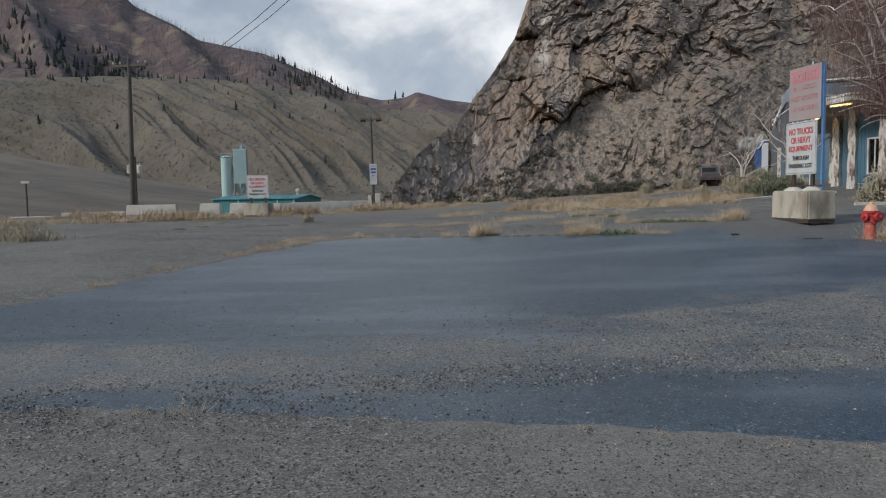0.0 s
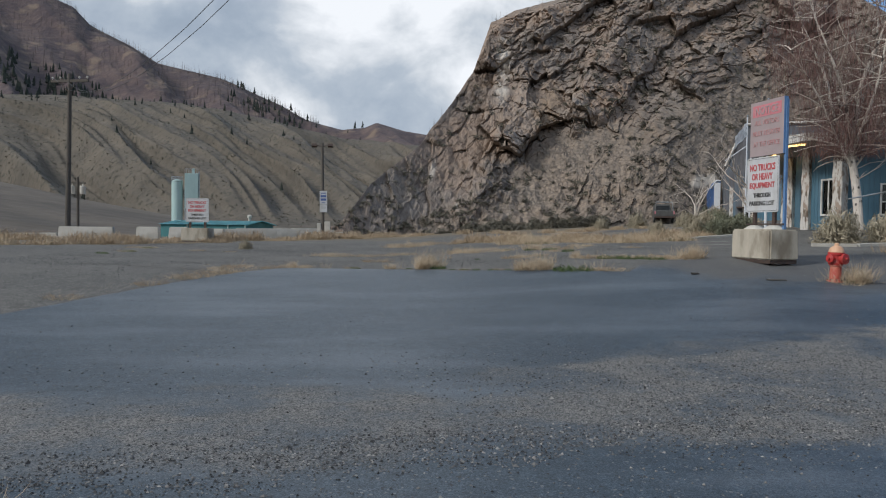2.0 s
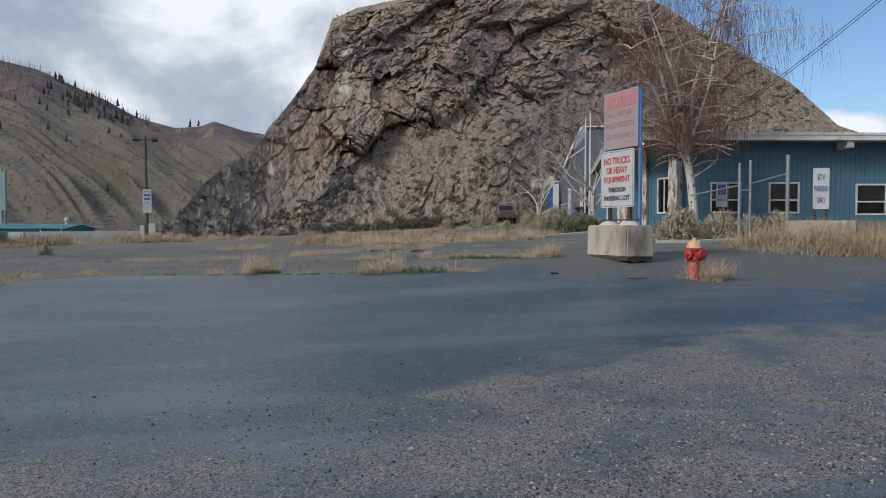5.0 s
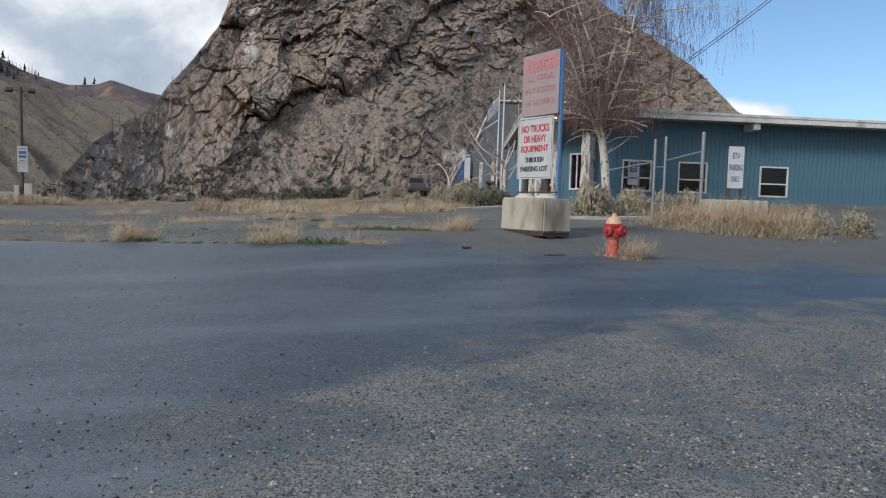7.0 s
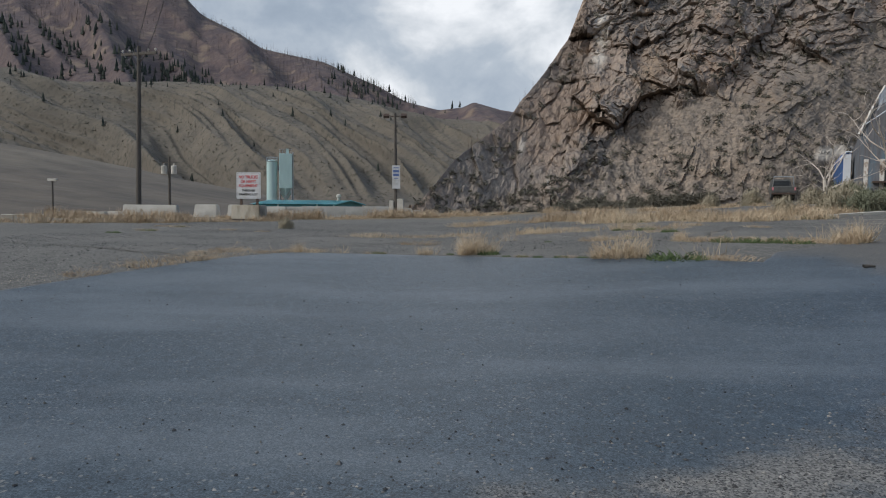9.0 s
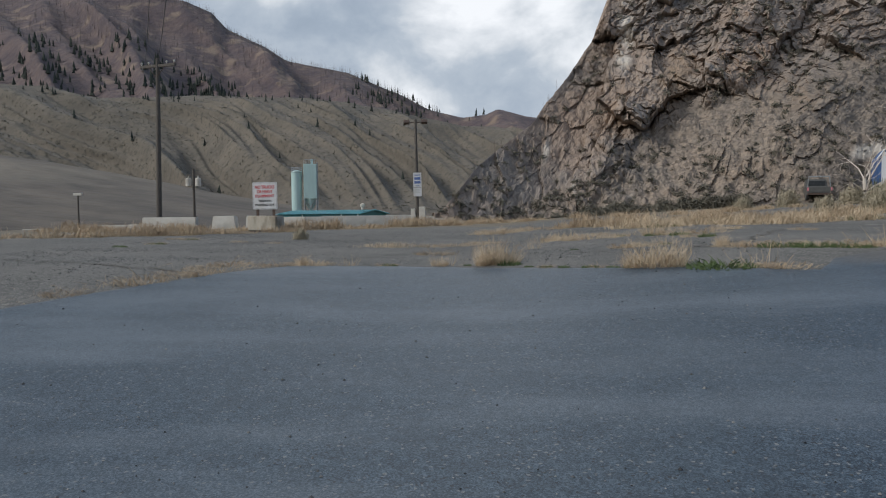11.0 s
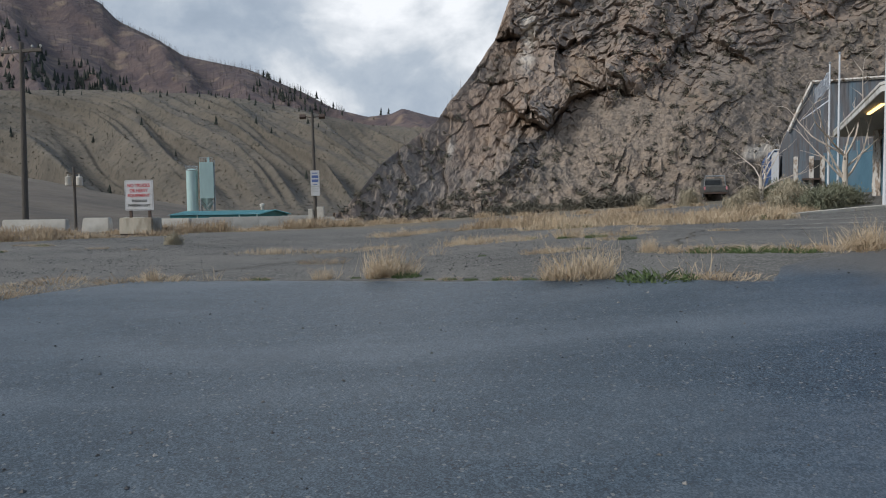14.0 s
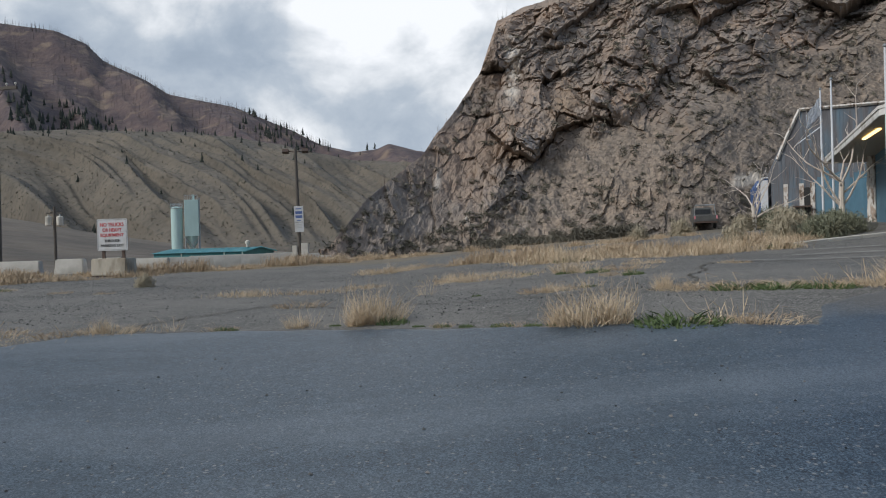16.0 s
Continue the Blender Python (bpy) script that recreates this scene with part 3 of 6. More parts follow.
HILL, hill_ob = polar_sheet("hillside", np.arange(-75, 12, 0.16), np.concatenate([np.linspace(0, 1, 190), 1 + np.linspace(0.05, 1, 8)]), lambda d: 330 + 0 * d, lambda d: 640 + 1.2 * d, mid_crest, M["dry_hill"], "dry grassy hillside cut by parallel erosion gullies", gully_relief, "hill", back=160, profile=1.05, base_z=lambda d: -3 + 0 * d)


BENCH, bench_ob = polar_sheet("bench", np.arange(-75, -6, 0.4), np.concatenate([np.linspace(0, 1, 60), 1 + np.linspace(0.05, 1, 6)]), lambda d: 172 + 0 * d, lambda d: 300 + 0 * d, lambda d: np.interp(d, [-75, -36, -33, -29, -25.5, -22.4, -19, -15.2, -10, -6], [4.6, 4.2, 3.8, 3.15, 2.5, 1.8, 1.2, 0.55, 0.1, -0.3]), M["bench_grass"], "low dry grass bench below the hillside", lambda d, u, r, z: (2.0 * waves(d * 0.3, u * 5, 8, 3), 0.5 * waves(d * 0.2, u * 14, 13, 3) * (1 - u)), "hill", back=120, profile=0.9, base_z=lambda d: -6 + 0 * d)


def far_crest(d):
    return np.interp(d, [-80, -50, -32.7, -27.5, -23.9, -22, -20.9, -18.2, -16.6, -12, -7.8, -5.7, -3.1, -1.3, -0.4, 1.75, 4, 10, 20], [13, 14.2, 15.0, 15.55, 15.4, 14.7, 13.6, 12.5, 11.6, 10.8, 9.2, 8.1, 7.5, 7.7, 8.1, 7.5, 7.2, 7, 7])


def far_relief(deg, u, r, z):
    n = np.empty(u.shape)
    f = n.ravel()
    for i, (d, uu) in enumerate(zip(deg.ravel(), u.ravel())):
        f[i] = noise.ridged_multi_fractal((d * 0.12 + uu * 0.9, uu * 0.7, 6.1), 1.0, 2.1, 5, 1.0, 2.0)
    fade = sstep(0.0, 0.2, u) * (1 - 0.95 * sstep(0.75, 1.0, u))
    return -50 * (n - 1) * fade, 18 * (n - 1) * fade


MOUNT, mount_ob = polar_sheet("mountain", np.arange(-80, 20, 0.25), np.concatenate([np.linspace(0, 1, 120), 1 + np.linspace(0.05, 1, 6)]), lambda d: 700 + 0 * d, lambda d: 1150 + 9 * np.clip(-d, 0, 40), far_crest, M["burnt_hill"], "burnt purple-brown mountainside with dead standing timber", far_relief, "mountain", back=400, profile=1.0, base_z=lambda d: 45 + 0 * d)
# hills closing the valley behind the camera
polar_sheet("backdrop", np.arange(70, 281, 1.5), np.concatenate([np.linspace(0, 1, 40), [1.5, 2]]), lambda d: 300 + 0 * d, lambda d: 900 + 60 * np.sin(d * 0.1), lambda d: 8 + 2 * np.sin(d * 0.07) + np.sin(d * 0.23), M["dry_hill"], "dry hills closing the valley", lambda d, u, r, z: (0 * u, 6 * np.sin(d * 0.9 + u * 7) * u * (1 - u)), "hill", back=300, base_z=lambda d: -6 + 0 * d)

# ---------------------------------------------------------------- more materials
M["galvanised"] = material("galvanised", (0.42, 0.44, 0.45), (0.32, 0.34, 0.36), 12, 0.5, bump=0.1, metal=0.7, stain=(0.3, 0.29, 0.27), stain_scale=3)
M["dark_steel"] = material("dark_steel", (0.06, 0.05, 0.047), (0.12, 0.075, 0.055), 14, 0.7, bump=0.2, metal=0.3)
M["sign_white"] = material("sign_white", (0.6, 0.605, 0.61), (0.52, 0.525, 0.53), 4, 0.45, bump=0.05, stain=(0.5, 0.49, 0.46), stain_scale=2.2)
M["sign_pink"] = material("sign_pink", (0.39, 0.315, 0.31), (0.35, 0.28, 0.28), 5, 0.6, bump=0.08, stain=(0.42, 0.33, 0.33), stain_scale=2.5)
M["faded_red"] = material("faded_red", (0.6, 0.17, 0.2), (0.55, 0.25, 0.27), 9, 0.6, bump=0.05)
M["faded_letter"] = material("faded_letter", (0.47, 0.2, 0.2), (0.47, 0.3, 0.3), 16, 0.65, bump=0.05)
M["letter_red"] = material("letter_red", (0.55, 0.06, 0.07), (0.5, 0.11, 0.11), 20, 0.5, bump=0.03)
M["letter_black"] = material("letter_black", (0.02, 0.02, 0.022), (0.04, 0.04, 0.04), 20, 0.5, bump=0.03)
M["letter_blue"] = material("letter_blue", (0.06, 0.11, 0.3), (0.1, 0.15, 0.33), 20, 0.5, bump=0.03)
M["blue_post"] = material("blue_post", (0.14, 0.26, 0.47), (0.1, 0.2, 0.38), 8, 0.5, bump=0.1)
M["hydrant_red"] = material("hydrant_red", (0.48, 0.035, 0.03), (0.36, 0.03, 0.028), 14, 0.45, bump=0.15, stain=(0.3, 0.06, 0.045), stain_scale=5)
M["hydrant_faded"] = material("hydrant_faded", (0.55, 0.14, 0.09), (0.45, 0.08, 0.06), 18, 0.6, bump=0.2, stain=(0.5, 0.27, 0.19), stain_scale=6)
M["hydrant_cream"] = material("hydrant_cream", (0.7, 0.45, 0.28), (0.6, 0.33, 0.2), 14, 0.5, bump=0.1)
M["flaky_paint"] = material("flaky_paint", (0.62, 0.59, 0.54), (0.36, 0.28, 0.22), 7, 0.8, bump=0.5, bump_scale=14, stain=(0.16, 0.12, 0.09), stain_scale=4, stretch=(1, 1, 0.35), lo=0.5, hi=0.58, stain_lo=0.56, stain_hi=0.62)
M["glass_dark"] = material("glass_dark", (0.03, 0.035, 0.04), (0.05, 0.055, 0.06), 2, 0.08, bump=0.0, spec=0.6)
M["blind"] = material("blind", (0.5, 0.5, 0.48), (0.4, 0.4, 0.39), 3, 0.5, bump=0.1, stretch=(1, 1, 20))
M["roof_membrane"] = material("roof_membrane", (0.18, 0.18, 0.18), (0.12, 0.12, 0.12), 2, 0.9, bump=0.2)
M["soffit"] = material("soffit", (0.42, 0.38, 0.31), (0.34, 0.3, 0.24), 4, 0.75, bump=0.1)
M["foundation"] = material("foundation", (0.3, 0.29, 0.27), (0.2, 0.2, 0.19), 5, 0.9, bump=0.3)
M["old_boards"] = material("old_boards", (0.17, 0.17, 0.18), (0.11, 0.105, 0.11), 3, 0.85, bump=0.3, stain=(0.13, 0.19, 0.24), stain_scale=0.7, stretch=(3, 3, 0.3))
M["pale_teal"] = material("pale_teal", (0.46, 0.62, 0.6), (0.4, 0.55, 0.54), 0.8, 0.5, bump=0.05, stain=(0.36, 0.44, 0.41), stain_scale=0.25, stretch=(1, 1, 0.3))
M["teal_roof"] = material("teal_roof", (0.12, 0.42, 0.48), (0.1, 0.36, 0.42), 0.6, 0.5, bump=0.05)
M["teal_wall"] = material("teal_wall", (0.05, 0.2, 0.21), (0.04, 0.16, 0.17), 0.6, 0.6, bump=0.05)
M["pole_wood"] = material("pole_wood", (0.12, 0.105, 0.09), (0.08, 0.07, 0.06), 6, 0.9, bump=0.4, stretch=(4, 4, 0.4))
M["barrier"] = material("barrier", (0.6, 0.57, 0.51), (0.5, 0.47, 0.41), 2, 0.9, bump=0.3, stain=(0.3, 0.28, 0.24), stain_scale=0.7)
M["birch_bark"] = material("birch_bark", (0.7, 0.64, 0.56), (0.56, 0.49, 0.42), 5, 0.8, bump=0.3, stain=(0.05, 0.045, 0.04), stain_scale=4.5, stretch=(1, 1, 0.6), stain_lo=0.57, stain_hi=0.62)
M["pale_limb"] = material("pale_limb", (0.56, 0.48, 0.41), (0.66, 0.58, 0.5), 4, 0.85, bump=0.2)
M["red_twig"] = material("red_twig", (0.19, 0.1, 0.083), (0.12, 0.072, 0.062), 3, 0.85, bump=0.0)
M["straw"] = material("straw", (0.52, 0.4, 0.265), (0.32, 0.235, 0.15), 3.0, 0.85, bump=0.0, stain=(0.6, 0.49, 0.35), stain_scale=1.1)
M["pale_straw"] = material("pale_straw", (0.62, 0.5, 0.35), (0.42, 0.32, 0.21), 1.5, 0.85, bump=0.0)
M["sage"] = material("sage", (0.42, 0.37, 0.27), (0.3, 0.265, 0.19), 2.5, 0.9, bump=0.0, stain=(0.4, 0.34, 0.24), stain_scale=3)
M["sage_green"] = material("sage_green", (0.2, 0.21, 0.14), (0.14, 0.145, 0.1), 2.5, 0.9, bump=0.0, stain=(0.17, 0.15, 0.09), stain_scale=2)
M["weed_green"] = material("weed_green", (0.07, 0.115, 0.04), (0.11, 0.14, 0.055), 9, 0.8, bump=0.0)
M["scrub"] = material("scrub", (0.16, 0.145, 0.11), (0.11, 0.1, 0.078), 0.4, 0.9, bump=0.0)
M["conifer"] = material("conifer", (0.022, 0.03, 0.022), (0.035, 0.04, 0.03), 0.05, 0.9, bump=0.0)
M["dead_timber"] = material("dead_timber", (0.16, 0.125, 0.105), (0.1, 0.08, 0.07), 0.05, 0.9, bump=0.0)
M["truck_paint"] = material("truck_paint", (0.1, 0.1, 0.095), (0.07, 0.07, 0.068), 2, 0.4, bump=0.0)
M["rubber_and_dark"] = material("rubber_and_dark", (0.02, 0.02, 0.02), (0.035, 0.035, 0.033), 12, 0.85, bump=0.2)
M["tent_white"] = material("tent_white", (0.7, 0.72, 0.75), (0.62, 0.64, 0.67), 2, 0.6, bump=0.1)
M["tent_blue"] = material("tent_blue", (0.06, 0.13, 0.3), (0.05, 0.1, 0.24), 2, 0.6, bump=0.1)
M["cable"] = material("cable", (0.05, 0.05, 0.055), (0.06, 0.06, 0.06), 2, 0.6, bump=0.0)
M["line_paint"] = material("line_paint", (0.4, 0.39, 0.36), (0.2, 0.19, 0.17), 9, 0.85, bump=0.1)
M["crack_dirt"] = material("crack_dirt", (0.06, 0.055, 0.045), (0.11, 0.1, 0.08), 14, 0.95, bump=0.2)


def pebble_material():
    """Loose stones, each of its own grey: mostly dark, some pale."""
    m, nd, ln, bs = nodes_of("pebble")
    val = nd.new("ShaderNodeNewGeometry").outputs["Random Per Island"]
    ramp = nd.new("ShaderNodeValToRGB")
    ramp.color_ramp.interpolation = "CONSTANT"
    cr = ramp.color_ramp
    cr.elements[0].position, cr.elements[0].color = 0.0, (0.022, 0.022, 0.024, 1)
    cr.elements[1].position, cr.elements[1].color = 0.93, (0.42, 0.4, 0.37, 1)
    for p, c in ((0.2, (0.06, 0.061, 0.063)), (0.38, (0.12, 0.118, 0.114)), (0.62, (0.2, 0.192, 0.18)), (0.8, (0.3, 0.285, 0.262))):
        cr.elements.new(p).color = (*c, 1)
    ln.new(val, ramp.inputs["Fac"])
    grain = noise_node(nd, ln, nd.new("ShaderNodeTexCoord").outputs["Object"], 220, 3)
    ln.new(blend(nd, ln, ranged(nd, ln, grain, 0.3, 0.7, 0, 0.4), ramp.outputs["Color"], (0.1, 0.098, 0.094)), bs.inputs["Base Color"])
    bs.inputs["Roughness"].default_value = 0.85
    return m


M["pebble"] = pebble_material()


def glass_material():
    """Window glass: mostly clear, with a sharp reflection that grows at grazing angles."""
    m = bpy.data.materials.new("window_glass")
    m.use_nodes = True
    nd, ln = m.node_tree.nodes, m.node_tree.links
    nd.remove(nd["Principled BSDF"])
    clear, shine, mix = nd.new("ShaderNodeBsdfTransparent"), nd.new("ShaderNodeBsdfGlossy"), nd.new("ShaderNodeMixShader")
    clear.inputs["Color"].default_value = (0.72, 0.76, 0.77, 1)
    shine.inputs["Roughness"].default_value = 0.05
    fr = nd.new("ShaderNodeFresnel")
    fr.inputs["IOR"].default_value = 1.7
    ln.new(fr.outputs["Fac"], mix.inputs["Fac"])
    ln.new(clear.outputs["BSDF"], mix.inputs[1])
    ln.new(shine.outputs["BSDF"], mix.inputs[2])
    ln.new(mix.outputs["Shader"], nd["Material Output"].inputs["Surface"])
    return m


M["window_glass"] = glass_material()


def lamp_material():
    m, nd, ln, bs = nodes_of("lamp_tube")
    bs.inputs["Emission Color"].default_value = (1.0, 0.62, 0.2, 1)
    bs.inputs["Emission Strength"].default_value = 2.2
    return m


M["lamp_tube"] = lamp_material()


def text_mesh(name, body, height, mat, m, parent, width=0.0, bold=0.0):
    """Raised lettering from the built-in font, centred on m, as tall as height and, if given, as wide as width."""
    cu = bpy.data.curves.new(name, "FONT")
    cu.body, cu.size, cu.align_x, cu.align_y = body, 1.0, "CENTER", "CENTER"
    cu.extrude, cu.offset, cu.resolution_u = 0.004, bold, 3
    tmp = bpy.data.objects.new(name, cu)
    scene.collection.objects.link(tmp)
    bpy.context.view_layer.update()
    me = bpy.data.meshes.new_from_object(tmp.evaluated_get(bpy.context.evaluated_depsgraph_get()))
    bpy.data.objects.remove(tmp)
    xs, ys = [v.co.x for v in me.vertices], [v.co.y for v in me.vertices]
    cx, cy, w, h = (min(xs) + max(xs)) / 2, (min(ys) + max(ys)) / 2, max(xs) - min(xs), max(ys) - min(ys)
    sy = height / h
    sx = width / w if width else sy
    me.transform(m @ Matrix.Diagonal((sx, sy, 1, 1)) @ Matrix.Translation((-cx, -cy, 0)))
    me.materials.clear()
    me.materials.append(mat)
    ob = new(name, me)
    ob.parent = parent
    return ob


def rounded_panel(w, h, t, r, inset=0.0):
    """A sheet with rounded corners in the x-z plane, its face towards -y."""
    bm = bmesh.new()
    loops = []
    for y in (-t / 2, t / 2):
        loop = []
        for cx, cz, a0 in ((w / 2 - r, h / 2 - r, 0), (-w / 2 + r, h / 2 - r, 90), (-w / 2 + r, -h / 2 + r, 180), (w / 2 - r, -h / 2 + r, 270)):
            for k in range(5):
                a = radians(a0 + 22.5 * k)
                loop.append(bm.verts.new((cx + r * math.cos(a), y, cz + r * math.sin(a))))
        loops.append(loop)
    n = len(loops[0])
    bm.faces.new(loops[0])
    bm.faces.new(loops[1][::-1])
    for i in range(n):
        bm.faces.new((loops[0][i], loops[1][i], loops[1][(i + 1) % n], loops[0][(i + 1) % n]))
    bmesh.ops.recalc_face_normals(bm, faces=bm.faces)
    return bm


def rounded_border(w, h, r, bar, y):
    """A thin painted line round a panel."""
    bm = bmesh.new()
    rings = []
    for d in (0, bar):
        ring = []
        rr = max(r - d, 0.005)
        for cx, cz, a0 in ((w / 2 - r, h / 2 - r, 0), (-w / 2 + r, h / 2 - r, 90), (-w / 2 + r, -h / 2 + r, 180), (w / 2 - r, -h / 2 + r, 270)):
            for k in range(5):
                a = radians(a0 + 22.5 * k)
                ring.append(bm.verts.new((cx + rr * math.cos(a), y, cz + rr * math.sin(a))))
        rings.append(ring)
    n = len(rings[0])
    for i in range(n):
        bm.faces.new((rings[0][i], rings[0][(i + 1) % n], rings[1][(i + 1) % n], rings[1][i]))
    bmesh.ops.recalc_face_normals(bm, faces=bm.faces)
    return bm


FACE = pose(0, 0, 0, 90, 0, 0)  # lettering upright in the x-z plane, read from -y


def panel_with_words(parent, w, h, at, border, words, mat=None, back=None):
    """A sign panel with lettering: words are (text, height, width, z, material)."""
    p = part("sign_panel", rounded_panel(w, h, 0.02, 0.05), mat or M["sign_white"], parent)
    p.location = at
    if border:
        b = part("border_line", rounded_border(w - 0.05, h - 0.05, 0.04, 0.008, -0.0125), border, p)
    for text, hh, ww, z, mm in words:
        text_mesh("lettering", text, hh * h / 1.22, mm, Matrix.Translation((0, -0.0145, z * h / 1.22)) @ FACE, p, ww * min(1.0, w / 1.09), 0.022)
    return p


def concrete_base(parent, length, width, height, humps=()):
    """A cast block with a battered, chamfered body, a dark box painted in for the shade under it and lumps of concrete
    round the posts.
    """
    bm = bmesh.new()
    box(bm, (-length / 2, -width / 2, 0.03), (length / 2, width / 2, height))
    for v in bm.verts:
        if v.co.z > height * 0.5:
            v.co.x *= 0.985
            v.co.y *= 0.97
    bmesh.ops.bevel(bm, geom=list(bm.edges), offset=0.035, segments=2, affect="EDGES")
    bmesh.ops.subdivide_edges(bm, edges=list(bm.edges), cuts=2, use_grid_fill=True)
    for v in bm.verts:
        v.co += v.co.normalized() * 0.006 * noise.noise(v.co * 6)
    part("concrete_block", bm, M["concrete"], parent)
    part("gap_shade", boxes(((-length / 2 + 0.03, -width / 2 + 0.03, -0.04), (length / 2 - 0.03, width / 2 - 0.03, 0.04))), M["dark_steel"], parent, "dark box standing in for the shade under the block")
    for hx in humps:
        bm = bmesh.new()
        lathe(bm, [(0.27, 0), (0.24, 0.03), (0.15, 0.085), (0.12, 0.1)], 10, Matrix.Translation((hx, 0, height - 0.012)) @ Matrix.Diagonal((1, 0.9, 1, 1)))
        for v in bm.verts:
            v.co += Vector((noise.noise(v.co * 9), noise.noise(v.co * 9 + Vector((5, 0, 0))), 0)) * 0.03
        part("concrete_lump", bm, M["barrier"], parent)


WORDS = [("NO TRUCKS", 0.15, 0.86, 0.39, M["letter_red"]), ("OR HEAVY", 0.15, 0.70, 0.185, M["letter_red"]), ("EQUIPMENT", 0.15, 0.85, -0.02, M["letter_red"]), ("THROUGH", 0.105, 0.58, -0.23, M["letter_black"]), ("PARKING LOT", 0.105, 0.84, -0.41, M["letter_black"])]


def parking_sign():
    """The near sign: a cast block, two posts, the white panel and the faded notice over it."""
    base = thing("parking_sign", "weathered parking lot sign with two panels on a cream concrete block", "sign", pose(4.45, 13.46, gz(4.45, 13.46) + 0.03, 0, 0, -82))
    concrete_base(base, 1.36, 0.72, 0.70, (-0.33, 0.33))
    for x in (-0.33, 0.33):
        part("post", boxes(((x - 0.045, -0.03, 0.72), (x + 0.045, 0.03, 2.3)), bevel=0.006), M["dark_steel"], base)
    part("post", boxes(((0.56, 0.02, 0.7), (0.62, 0.08, 3.5)), bevel=0.006), M["blue_post"], base, "blue steel post")
    part("crossbar", boxes(((-0.62, -0.02, 0.80), (0.62, 0.02, 0.83)), bevel=0.004), M["dark_steel"], base)
    panel_with_words(base, 1.09, 1.22, (-0.01, -0.065, 1.69), M["letter_black"], WORDS)
    up = part("notice_panel", rounded_panel(1.12, 1.22, 0.09, 0.012), M["sign_pink"], base, "faded pink notice panel")
    up.location = (0.03, 0.02, 2.95)
    part("notice_band", boxes(((-0.48, -0.0505, 0.27), (0.48, -0.0465, 0.53))), M["faded_red"], up, "faded red band")
    part("side_trim", boxes(((0.561, -0.046, -0.61), (0.572, 0.046, 0.61))), M["blue_post"], up, "blue edge")
    text_mesh("lettering", "NOTICE", 0.17, M["sign_pink"], Matrix.Translation((0, -0.054, 0.40)) @ FACE, up, 0.76, 0.01)
    for text, w, z in (("ALL VISITORS", 0.82, 0.14), ("MUST REGISTER", 0.92, -0.10), ("AT THE OFFICE", 0.88, -0.34)):
        text_mesh("lettering", text, 0.11, M["faded_letter"], Matrix.Translation((0, -0.049, z)) @ FACE, up, w, 0.004)
    return base


parking_sign()


def far_parking_sign():
    base = thing("parking_sign", "white parking lot sign on a concrete block beside dry grass", "sign", pose(-12.3, 31.7, gz(-12.3, 31.7), 0, 0, -8))
    concrete_base(base, 1.25, 0.75, 0.62)
    for x in (-0.35, 0.35):
        part("post", boxes(((x - 0.05, -0.03, 0.6), (x + 0.05, 0.03, 1.9)), bevel=0.006), M["dark_steel"], base)
    panel_with_words(base, 1.06, 1.08, (0, -0.055, 1.42), M["letter_black"], WORDS)
    return base


far_parking_sign()


def hydrant():
    x, y = 4.66, 11.2
    base = thing("fire_hydrant", "red fire hydrant with a worn cream bonnet and flaking barrel", "hydrant", pose(x, y, gz(x, y) - 0.01, 0, 2, 20))
    bm = lathe(bmesh.new(), [(0.155, 0), (0.155, 0.035), (0.105, 0.045), (0.10, 0.30), (0.115, 0.31), (0.115, 0.34)], 18)
    part("barrel", bm, M["hydrant_faded"], base, smooth=False)
    bm = lathe(bmesh.new(), [(0.125, 0.33), (0.135, 0.37), (0.125, 0.42), (0.13, 0.52), (0.15, 0.53), (0.15, 0.575)], 18)
    part("body", bm, M["hydrant_red"], base)
    bm = lathe(bmesh.new(), [(0.145, 0.575), (0.14, 0.60), (0.115, 0.66), (0.07, 0.70), (0.045, 0.705), (0.04, 0.75), (0.025, 0.76)], 18)
    part("bonnet", bm, M["hydrant_cream"], base, "cream painted bonnet")
    for a, r, l in ((0, 0.06, 0.20), (180, 0.06, 0.20), (270, 0.082, 0.215)):
        m = pose(0, 0, 0.455, 0, 90, a)
        bm = lathe(bmesh.new(), [(r, 0.09), (r, l - 0.055), (r + 0.022, l - 0.05), (r + 0.022, l - 0.01), (r * 0.6, l), (0.028, l + 0.005), (0.026, l + 0.035)], 14, m)
        part("nozzle_cap", bm, M["hydrant_red"], base)
    for i in range(8):
        a = math.pi * 2 * i / 8
        bm = rod(bmesh.new(), (0.135 * math.cos(a), 0.135 * math.sin(a), 0.0), (0.135 * math.cos(a), 0.135 * math.sin(a), 0.06), 0.013, seg=6)
        part("bolt", bm, M["dark_steel"], base)
    return base


hydrant()

# ---------------------------------------------------------------- office building
EX, EY = Vector((math.cos(radians(-18)), math.sin(radians(-18)), 0)), Vector((-math.sin(radians(-18)), math.cos(radians(-18)), 0))
RC = Vector((12.72, 25.62, 0))  # south-west roof corner
D0 = RC + EX * 1.62 + EY * 0.9
WEST = [D0, Vector((14.33, 27.9, 0)), Vector((16.1, 31.9, 0)), Vector((20.3, 39.75, 0))]
SE = D0 + EX * 26
ROOF_TOP, ROOF_LOW, FLOOR = 4.53, 4.22, 0.55
house = thing("office_building", "long blue board-sided office with white fascia and peeling columns", "building", pose(*D0, 0, 0, 0))
HOUSE = Matrix.Translation(-D0)


